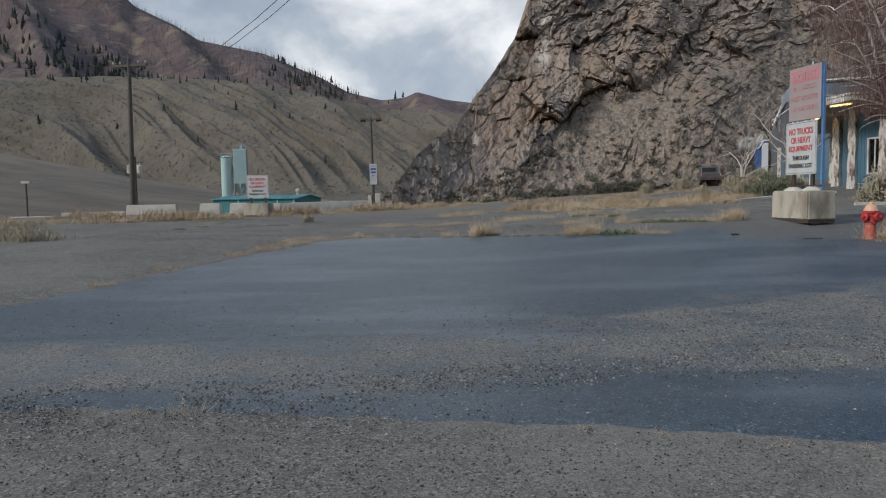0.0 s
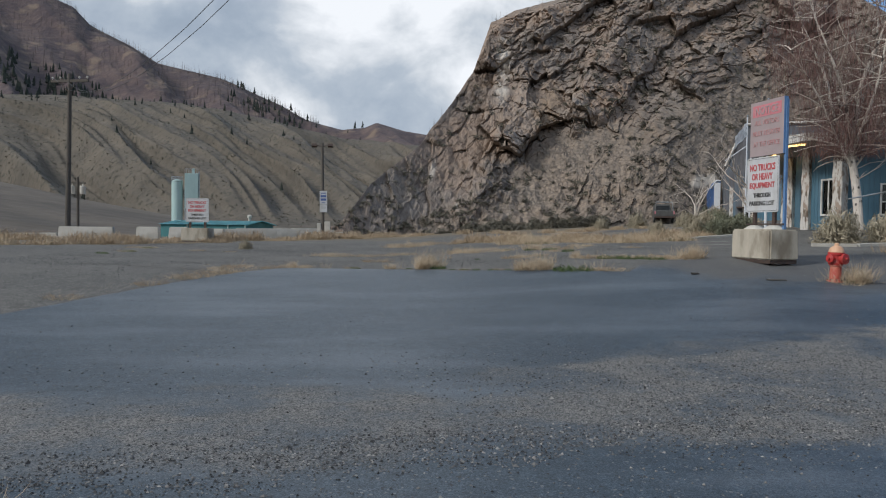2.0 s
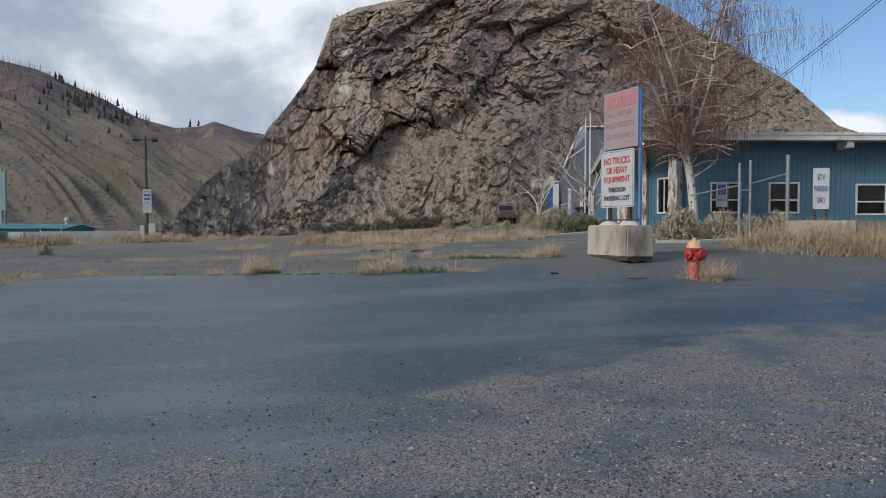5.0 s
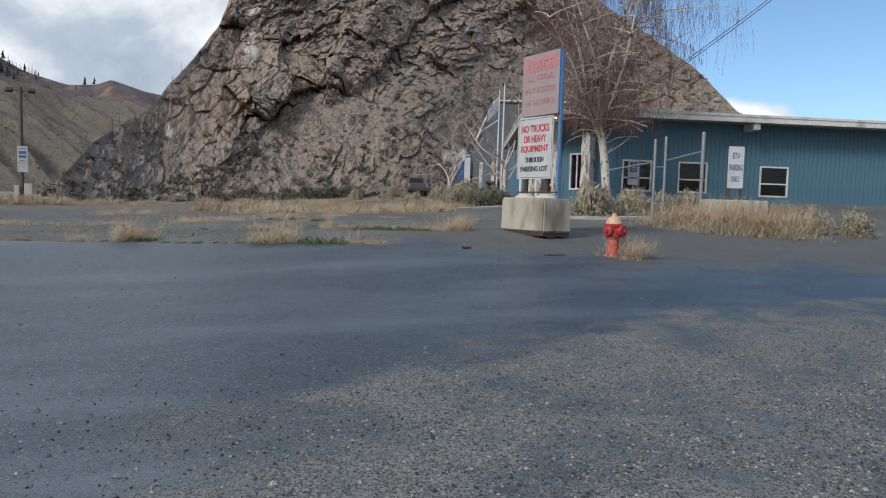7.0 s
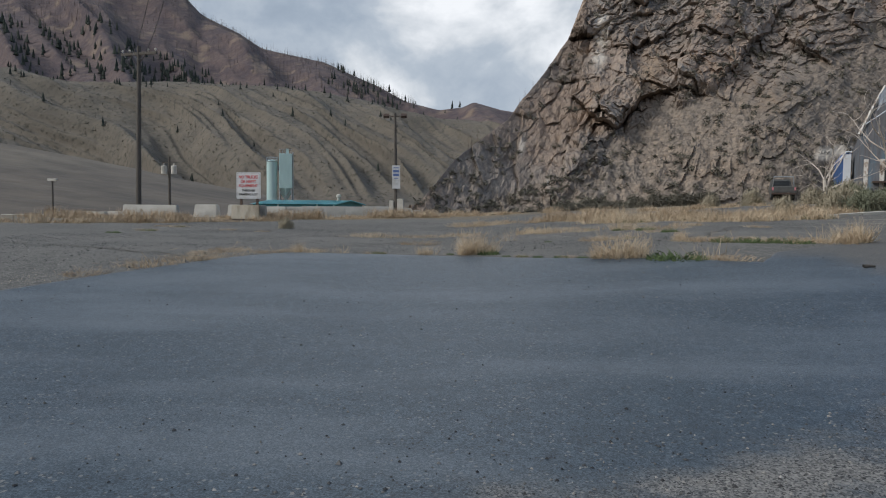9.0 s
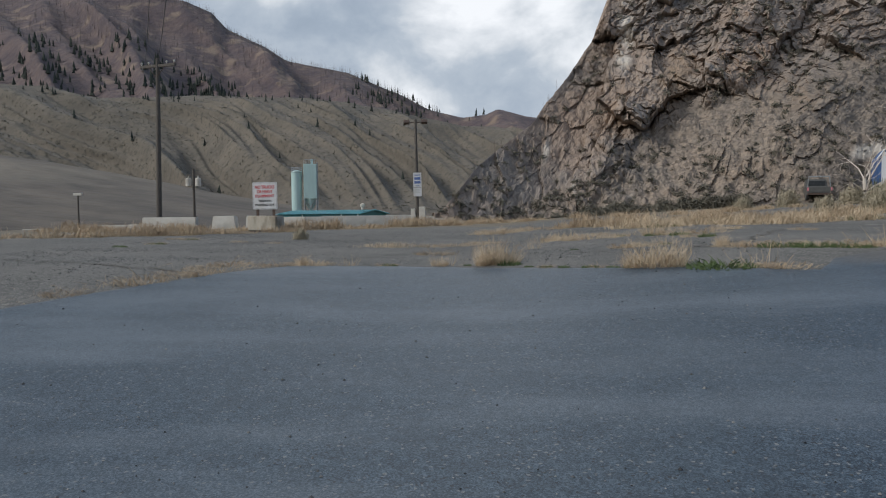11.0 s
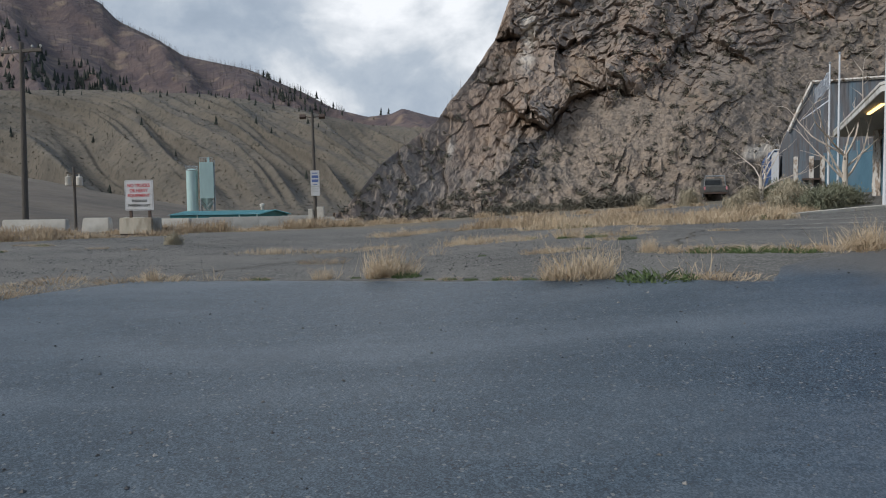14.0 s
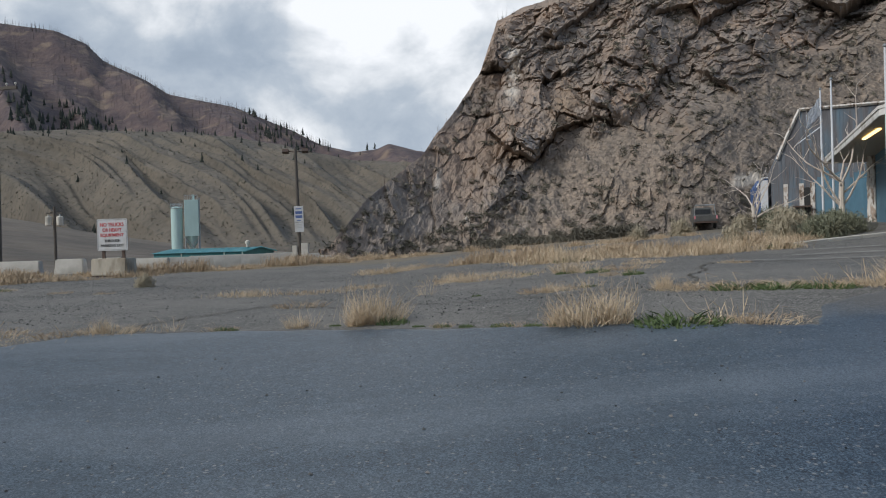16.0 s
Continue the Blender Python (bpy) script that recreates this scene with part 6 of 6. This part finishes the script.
def silos():
    x, y = at_az(-15.95, 160)
    s = thing("silo", "tall pale teal cylindrical cement silo with a top rail", "silo", pose(x, y, -6))
    part("shell", lathe(bmesh.new(), [(1.12, 0), (1.12, 15.7), (1.0, 15.9), (0.3, 16.1)], 24), M["pale_teal"], s)
    for zz in (4.9, 15.7, 16.2, 16.6):
        bm = bmesh.new()
        for i in range(16):
            a, b = 2 * math.pi * i / 16, 2 * math.pi * (i + 1) / 16
            rod(bm, (1.18 * math.cos(a), 1.18 * math.sin(a), zz), (1.18 * math.cos(b), 1.18 * math.sin(b), zz), 0.05, seg=4)
        part("ring_rail", bm, M["galvanised"], s)
    for i in range(8):
        a = 2 * math.pi * i / 8
        part("rail_post", rod(bmesh.new(), (1.18 * math.cos(a), 1.18 * math.sin(a), 15.7), (1.18 * math.cos(a), 1.18 * math.sin(a), 16.7), 0.04, seg=4), M["galvanised"], s)
    x, y = at_az(-14.9, 160)
    b = thing("storage_bin", "square pale teal storage bin standing on braced legs", "silo", pose(x, y, -6, 0, 0, 12))
    bm = bmesh.new()
    box(bm, (-1.38, -1.38, 10.0), (1.38, 1.38, 17.4), bevel=0.08)
    part("bin", bm, M["pale_teal"], b)
    part("hopper", rod(bmesh.new(), (0, 0, 7.6), (0, 0, 10.0), 0.35, 1.7, 4), M["pale_teal"], b)
    for sx in (-1, 1):
        for sy in (-1, 1):
            part("leg", rod(bmesh.new(), (1.25 * sx, 1.25 * sy, 0), (1.25 * sx, 1.25 * sy, 10.1), 0.13, seg=6), M["galvanised"], b)
        for k in range(2):
            part("brace", rod(bmesh.new(), (1.25 * sx, -1.25, 6.6 + 3.2 * k), (1.25 * sx, 1.25, 9.8 - 3.2 * k), 0.07, seg=5), M["galvanised"], b)
    for k in range(2):
        part("brace", rod(bmesh.new(), (-1.25 + 2.5 * k, -1.25, 6.6), (1.25 - 2.5 * k, -1.25, 9.8), 0.07, seg=5), M["galvanised"], b)
    for i in range(9):
        px = -1.3 + 0.325 * i
        part("rail_post", rod(bmesh.new(), (px, -1.3, 17.4), (px, -1.3, 18.3), 0.035, seg=4), M["galvanised"], b)
    part("top_rail", rod(bmesh.new(), (-1.3, -1.3, 18.3), (1.3, -1.3, 18.3), 0.04, seg=4), M["galvanised"], b)
    part("fill_pipe", rod(bmesh.new(), (1.5, -1.0, 7.0), (1.5, -1.0, 17.8), 0.12, seg=8), M["galvanised"], b)
    part("filter_unit", boxes(((0.1, -0.35, 17.4), (0.55, 0.35, 18.5)), bevel=0.05), M["pale_teal"], b)


silos()


def teal_shed():
    """A long shed seen from one corner: the eaves wall and a gable end."""
    x, y = at_az(-10.4, 112)
    corner = pose(x, y, -6, 0, 0, 4) @ Vector((-1.3, -2.2, 0))
    s = thing("industrial_shed", "long low teal metal shed with a pale teal roof", "shed", pose(corner.x, corner.y, -6, 0, 0, -22))
    L, W, E, R = 15.4, 8.0, 6.6, 7.2
    bm = bmesh.new()
    prof = [(0, 0), (W, 0), (W, E), (W / 2, R - 0.1), (0, E)]
    rings = [[bm.verts.new((xx, py, pz)) for py, pz in prof] for xx in (-L, 0.0)]
    bm.faces.new(rings[0])
    bm.faces.new(rings[1][::-1])
    for i in range(5):
        bm.faces.new((rings[0][i], rings[1][i], rings[1][(i + 1) % 5], rings[0][(i + 1) % 5]))
    bmesh.ops.recalc_face_normals(bm, faces=bm.faces)
    part("wall", bm, M["teal_wall"], s)
    for y0 in (-0.35, W + 0.35):
        bm = bmesh.new()
        v = [bm.verts.new(c) for c in ((-L - 0.3, y0, E + 0.02), (0.3, y0, E + 0.02), (0.3, W / 2, R + 0.05), (-L - 0.3, W / 2, R + 0.05))]
        bm.faces.new(v)
        bmesh.ops.solidify(bm, geom=list(bm.faces), thickness=0.1)
        part("roof_sheet", bm, M["teal_roof"], s)
    for y0 in (-0.35, W + 0.35):
        part("verge_trim", rod(bmesh.new(), (0.32, y0, E), (0.32, W / 2, R + 0.03), 0.09, seg=4), M["teal_roof"], s)
    part("roof_vent", lathe(bmesh.new(), [(0.22, 0), (0.22, 0.5), (0.36, 0.55), (0.36, 0.9), (0.1, 1.05)], 10, Matrix.Translation((-1.9, W / 2, R))), M["barrier"], s)
    for px in (-10.5, -3.2, -0.2):
        part("downpipe", boxes(((px, -0.15, 0), (px + 0.14, -0.003, E))), M["pale_teal"], s)


teal_shed()


def gambrel_shed():
    """A weathered barn-roofed shed behind the flagpoles, its gable towards the lot."""
    x, y = 24.65, 56.7
    z = 1.0
    s = thing("barn_shed", "weathered blue barn-roofed shed with streaked boards and white door jambs", "shed", pose(x, y, z, 0, 0, -25))
    W, DP = 9.0, 15.0
    prof = [(0, 0), (W, 0), (W, 4.9), (W - 0.7, 6.6), (W - 1.5, 8.3), (1.5, 8.3), (0.7, 6.6), (0, 4.9)]
    bm = bmesh.new()
    a = [bm.verts.new((px, 0, pz)) for px, pz in prof]
    b = [bm.verts.new((px, DP, pz)) for px, pz in prof]
    bm.faces.new(a)
    bm.faces.new(b[::-1])
    for i in range(8):
        bm.faces.new((a[i], b[i], b[(i + 1) % 8], a[(i + 1) % 8]))
    bmesh.ops.recalc_face_normals(bm, faces=bm.faces)
    part("wall", bm, M["old_boards"], s)
    part("lower_cladding", boxes(((0.03, -0.012, 0.05), (W - 0.03, -0.001, 4.6))), M["blue_siding"], s)
    rng = np.random.default_rng(3)
    px = 0.02
    top = lambda q: np.interp(q, [0, 0.7, 1.5, W - 1.5, W - 0.7, W], [4.9, 6.6, 8.3, 8.3, 6.6, 4.9])
    while px < W - 0.25:
        h = float(min(top(px), top(px + 0.24))) - 0.06
        low = 3.3 + 1.2 * rng.random() if px > 2.2 else 0.1
        part("board", boxes(((px, -0.03, low), (px + 0.235, -0.002, h)), bevel=0.004), M["old_boards"], s)
        px += 0.25
    for i in (2, 3, 4, 5, 6):
        p, q = Vector((prof[i][0], 0, prof[i][1])), Vector((prof[i + 1][0], 0, prof[i + 1][1]))
        part("roof_trim", rod(bmesh.new(), p + Vector((0, -0.12, 0.1)), q + Vector((0, -0.12, 0.1)), 0.12, seg=4), M["flaky_paint"], s)
    for px, w in ((0.35, 0.28), (1.35, 0.3), (2.05, 0.3)):
        part("door_jamb", boxes(((px, -0.09, 0), (px + w, -0.032, 3.2)), bevel=0.01), M["flaky_paint"], s)
    part("door", boxes(((1.62, -0.07, 0), (2.08, -0.031, 2.9)), bevel=0.01), M["rubber_and_dark"], s)
    part("door", boxes(((0.64, -0.07, 0), (1.34, -0.031, 2.9)), bevel=0.01), M["old_boards"], s)
    part("bracket", boxes(((0.9, -0.5, 1.5), (2.1, -0.1, 1.62))), M["dark_steel"], s)


gambrel_shed()


def shelter():
    x, y = 26.6, 65.0
    s = thing("storage_shelter", "small white fronted storage shelter with a blue side", "shed", pose(x, y, 1.2, 0, 0, -20))
    bm = bmesh.new()
    for yy in (0, 4):
        vs = [bm.verts.new((px, yy, pz)) for px, pz in ((0.6, 0), (1.5, 0), (1.5, 4.15), (1.1, 4.15), (0.6, 3.4))]
        bm.faces.new(vs)
    bm.verts.ensure_lookup_table()
    for i in range(5):
        bm.faces.new((bm.verts[i], bm.verts[5 + i], bm.verts[5 + (i + 1) % 5], bm.verts[(i + 1) % 5]))
    bmesh.ops.recalc_face_normals(bm, faces=bm.faces)
    part("frame_cover", bm, M["tent_blue"], s)
    part("front_panel", boxes(((0.92, -0.06, 0), (1.48, -0.003, 3.95)), bevel=0.01), M["tent_white"], s)
    part("roof_trim", rod(rod(bmesh.new(), (0.6, -0.08, 3.4), (1.1, -0.08, 4.15), 0.06, seg=4), (1.1, -0.08, 4.15), (1.5, -0.08, 4.15), 0.06, seg=4), M["tent_white"], s)


shelter()


def pickup():
    x, y = 21.6, 62.0
    t = thing("pickup_truck", "old dark pickup truck parked below the bluff", "truck", pose(x, y, 1.3, 0, 0, -16))
    bm = bmesh.new()
    box(bm, (-0.9, 0, 0.45), (0.9, 5.0, 1.05), bevel=0.07)
    part("body", bm, M["truck_paint"], t)
    bm = bmesh.new()
    box(bm, (-0.82, 2.0, 1.02), (0.82, 3.8, 1.72))
    for v in bm.verts:
        if v.co.z > 1.5:
            v.co.x *= 0.84
            v.co.y = 2.9 + (v.co.y - 2.9) * 0.75
    bmesh.ops.bevel(bm, geom=list(bm.edges), offset=0.05, segments=2, affect="EDGES")
    part("cab", bm, M["truck_paint"], t)
    part("rear_window", boxes(((-0.6, 2.02, 1.2), (0.6, 2.16, 1.58))), M["glass_dark"], t)
    part("tailgate", boxes(((-0.8, -0.03, 0.6), (0.8, 0.02, 1.02)), bevel=0.01), M["truck_paint"], t)
    part("bumper", boxes(((-0.88, -0.16, 0.42), (0.88, -0.02, 0.56)), bevel=0.02), M["dark_steel"], t)
    part("rack", rod(rod(rod(bmesh.new(), (-0.8, 0.5, 1.05), (-0.72, 0.5, 1.85), 0.035, seg=6), (0.8, 0.5, 1.05), (0.72, 0.5, 1.85), 0.035, seg=6), (-0.74, 0.5, 1.85), (0.74, 0.5, 1.85), 0.05, seg=6), M["galvanised"], t, "grey pipe rack")
    for wx in (-0.82, 0.82):
        part("tail_light", boxes(((wx - 0.06, -0.05, 0.75), (wx + 0.06, -0.005, 1.0)), bevel=0.01), M["faded_red"], t)
        for wy in (0.95, 4.1):
            w = part("wheel", lathe(bmesh.new(), [(0.2, -0.1), (0.36, -0.1), (0.38, -0.05), (0.38, 0.05), (0.36, 0.1), (0.2, 0.1)], 16, pose(wx * 0.95, wy, 0.37, 0, 90, 0)), M["rubber_and_dark"], t)
            part("rim", lathe(bmesh.new(), [(0.2, -0.105), (0.19, 0.105)], 12, pose(wx * 0.95, wy, 0.37, 0, 90, 0)), M["galvanised"], w)


pickup()


def cable(name, a, b, sag, r=0.02, label="thin dark overhead cable"):
    bm = bmesh.new()
    a, b = Vector(a), Vector(b)
    pts = [a.lerp(b, i / 16) - Vector((0, 0, sag * 4 * (i / 16) * (1 - i / 16))) for i in range(17)]
    side = (b - a).cross(Vector((0, 0, 1))).normalized()
    rings = [[bm.verts.new(p + r * (side * math.cos(k * math.pi / 3) + Vector((0, 0, 1)) * math.sin(k * math.pi / 3))) for k in range(6)] for p in pts]
    for p, q in zip(rings, rings[1:]):
        for k in range(6):
            bm.faces.new((p[k], p[(k + 1) % 6], q[(k + 1) % 6], q[k]))
    return tagged(mesh_object(name, bm, M["cable"]), label, "cable", "overhead cables")


def at_el(az, el, d):
    x, y = at_az(az, d)
    return (x, y, 0.5 + d * math.tan(radians(el)))


roof_hook = RC + EX * 2.5
for k in range(2):
    cable("cable", (roof_hook.x, roof_hook.y, ROOF_TOP + 0.05 + 0.12 * k), at_el(54.5 - 0.35 * k, 18.5, 28), 0.2, 0.016)
for k in range(2):
    cable("cable", (-25.3 + 0.6 * k, 47.5, 10.05), (1.7 + 0.2 * k, -5.0, 6.6 + 0.08 * k), 3.1, 0.008, "thin sagging overhead cable")

# ---------------------------------------------------------------- scrub, trees and stones that nobody could count


def clumps(name, label, category, places, size, per, leaf, width, mat, seed):
    rng = np.random.default_rng(seed)
    n = len(places)
    who = np.repeat(np.arange(n), per)
    s = size * rng.uniform(0.5, 1.3, n)[who]
    d = rng.normal(size=(n * per, 3))
    d[:, 2] = np.abs(d[:, 2])
    d /= np.linalg.norm(d, axis=1, keepdims=True)
    tip = np.asarray(places)[who] + d * (s * rng.uniform(0.5, 1, n * per))[:, None]
    root = tip - (d + rng.normal(0, 0.6, d.shape)) * leaf * s[:, None]
    ob = new(name, blades_mesh(name, root, tip, width * s, M[mat], 0.3, seed))
    return tagged(ob, label, category, kind="stuff")


rng = np.random.default_rng(12)
east = np.searchsorted(CLIFF_AZ, 46)
ii, jj = rng.integers(0, east, 4200), rng.integers(2, CLIFF_ROWS, 4200)
az = CLIFF_AZ[ii]
keep = rng.random(4200) < np.where(jj < 120, 0.5, np.where(az > 15, 0.5, 0.1))
clumps("scrub", "dark dry scrub scattered over the rocky slope", "scrub", CLIFF[ii[keep], jj[keep]], 0.42, 24, 0.8, 0.2, "scrub", 51)
ii, jj = rng.integers(0, east, 1000), rng.integers(0, 20, 1000)
ok = (CLIFF_AZ[ii] < 18.3) | (CLIFF_AZ[ii] > 24.8)
ii, jj = ii[ok], jj[ok]
clumps("scrub", "grey sage scrub along the foot of the bluff", "scrub", CLIFF[ii, jj], 0.65, 60, 0.6, 0.085, "scrub", 52)
ii, jj = rng.integers(220, HILL.shape[0], 7000), rng.integers(8, 188, 7000)
clumps("scrub", "dark brush dotted over the gullied hillside", "scrub", HILL[ii, jj], 0.6, 8, 0.9, 0.5, "scrub", 53)


def forest(name, label, places, height, mat, seed, live=True):
    """Far conifers: two ragged cones on a stem; or bare burnt poles."""
    rng = np.random.default_rng(seed)
    verts, faces = [], []
    for p in places:
        h = height * rng.uniform(0.5, 1.2)
        tiers = ((0.12, 0.62, 0.2), (0.4, 1.0, 0.14)) if live else ((-0.05, 1.0, 0.022),)
        lean = rng.normal(0, 0.03, 2) * h
        for z0, z1, r in tiers:
            b = len(verts)
            k = 6 if live else 3
            for i in range(k):
                a = 2 * math.pi * i / k + rng.uniform(0, 0.6)
                q = r * h * rng.uniform(0.6, 1.25)
                verts.append((p[0] + q * math.cos(a), p[1] + q * math.sin(a), p[2] + z0 * h + rng.uniform(-0.05, 0.05) * h))
            verts.append((p[0] + lean[0], p[1] + lean[1], p[2] + z1 * h))
            faces += [(b + i, b + (i + 1) % k, b + k) for i in range(k)]
    me = bpy.data.meshes.new(name)
    me.from_pydata(verts, [], faces)
    me.materials.append(M[mat])
    return tagged(new(name, me), label, "trees", kind="stuff")


MA = np.arange(-80, 20, 0.25)
def pick(lo, hi, ulo, uhi, n):
    a = np.nonzero((MA[:len(MOUNT)] > lo) & (MA[:len(MOUNT)] < hi))[0]
    i, j = rng.choice(a, n), rng.integers(ulo, uhi, n)
    f = rng.random((n, 1))
    k = np.minimum(i + 1, len(MOUNT) - 1)
    return MOUNT[i, j] * f + MOUNT[k, j] * (1 - f)


HA = np.arange(-75, 12, 0.16)
def pick_hill(lo, hi, ulo, uhi, n):
    a = np.nonzero((HA[:len(HILL)] > lo) & (HA[:len(HILL)] < hi))[0]
    i, j = rng.choice(a, n), rng.integers(ulo, uhi, n)
    return HILL[i, j] * 1.0


forest("conifer_forest", "dark conifers scattered below the burnt slope", np.concatenate([pick(-48, -20, 26, 62, 330), pick(-24, -12, 24, 52, 420), pick(-12, -1, 60, 119, 90)]), 13, "conifer", 61)
forest("conifer_forest", "single dark conifers on the grassy hillside", np.concatenate([pick_hill(-36, -6, 172, 192, 50), pick_hill(-36, 2, 40, 180, 22)]), 6, "conifer", 62)
forest("burnt_forest", "bare burnt tree poles over the mountainside", np.concatenate([pick(-45, -5, 112, 121, 900), pick(-45, -5, 60, 119, 2600)]), 13, "dead_timber", 63, live=False)
ii, jj = rng.integers(40, 480, 40), rng.integers(CLIFF_ROWS - 8, CLIFF_ROWS + 2, 40)
forest("dead_brush", "bare brush standing along the cliff rim", CLIFF[ii, jj], 1.3, "dead_timber", 64, live=False)


def pebbles(name, label, pts, size, seed):
    """Loose stones as small uneven octahedra."""
    rng = np.random.default_rng(seed)
    n = len(pts)
    base = np.array([(1, 0, 0), (0, 1, 0), (-1, 0, 0), (0, -1, 0), (0, 0, 0.75), (0, 0, -0.5)], float)
    v = base[None] * rng.uniform(0.55, 1.3, (n, 6, 1))
    a = rng.uniform(0, 6.28, n)
    c, s = np.cos(a)[:, None], np.sin(a)[:, None]
    v = np.stack([v[..., 0] * c - v[..., 1] * s, v[..., 0] * s + v[..., 1] * c, v[..., 2]], -1)
    v = v * (size * np.clip(np.exp(rng.normal(0, 0.4, n)), 0.4, 1.9))[:, None, None] + np.asarray(pts)[:, None]
    f = np.array([(0, 1, 4), (1, 2, 4), (2, 3, 4), (3, 0, 4), (1, 0, 5), (2, 1, 5), (3, 2, 5), (0, 3, 5)])
    me = bpy.data.meshes.new(name)
    me.from_pydata(v.reshape(-1, 3).tolist(), [], (np.arange(n)[:, None, None] * 6 + f).reshape(-1, 3).tolist())
    me.materials.append(M["pebble"])
    return tagged(new(name, me), label, "gravel", kind="stuff")


def scatter(n, x0, x1, y0, y1, dens, seed, lift=0.0):
    rng = np.random.default_rng(seed)
    x, y = rng.uniform(x0, x1, n), rng.uniform(y0, y1, n)
    k = rng.random(n) < dens(x, y)
    x, y = x[k], y[k]
    on = (y < patch_edge(x)) & (y > 1.2)
    return np.stack([x, y, ground(x, y) + np.where(on, 0.016, 0.003) + lift], 1)


def band_density(x, y):
    n = vnoise(x * 0.7, y * 1.5, 4.0, 4)
    mid = np.interp(x, [-14, -8, -5, -2, 2, 8], [2.0, 2.1, 2.5, 3.3, 3.9, 4.6])
    wide = np.interp(x, [-8, -4, 0], [0.42, 0.5, 0.65])
    return np.clip(1.3 * np.exp(-((y - mid) / wide) ** 2) * (0.75 + 1.3 * n) + 0.3 * sstep(-4.5, -1.5, x) * np.exp(-((y - mid - 1.6) / 1.1) ** 2) + 0.02, 0, 1)


pebbles("gravel", "windrow of loose grey gravel across the asphalt", scatter(190000, -11, 8, 0.8, 7.0, band_density, 71), 0.0078, 71)
pebbles("gravel", "larger loose stones strewn on the asphalt", scatter(13000, -11, 9, 0.4, 8.5, lambda x, y: 0.6 * band_density(x, y) * (y < 5.2) + 0.015, 72), 0.0125, 72)
pebbles("gravel", "scattered stones on the dark asphalt", scatter(2600, -9, 10, 4, 13, lambda x, y: 0.3 + 0.7 * (x > 3) + 0 * x, 73), 0.0095, 73)
pebbles("gravel", "gritty gravel on the old asphalt", scatter(30000, -9, 2, -0.8, 2.4, lambda x, y: 0.7 * (y < np.interp(x, [-14, -8, -6, -3.5, -1.6, 3], [2.6, 2.2, 1.9, 1.4, 0.9, 0.2])) + 0.02, 74), 0.0062, 74)
pebbles("gravel", "loose gravel lying on the worn lot", scatter(26000, -14, 1, 12.5, 30, lambda x, y: np.clip(0.5 + vnoise(x * 0.3, y * 0.3, 9.0, 3), 0, 1) * (y > patch_edge(x)), 75), 0.010, 75)
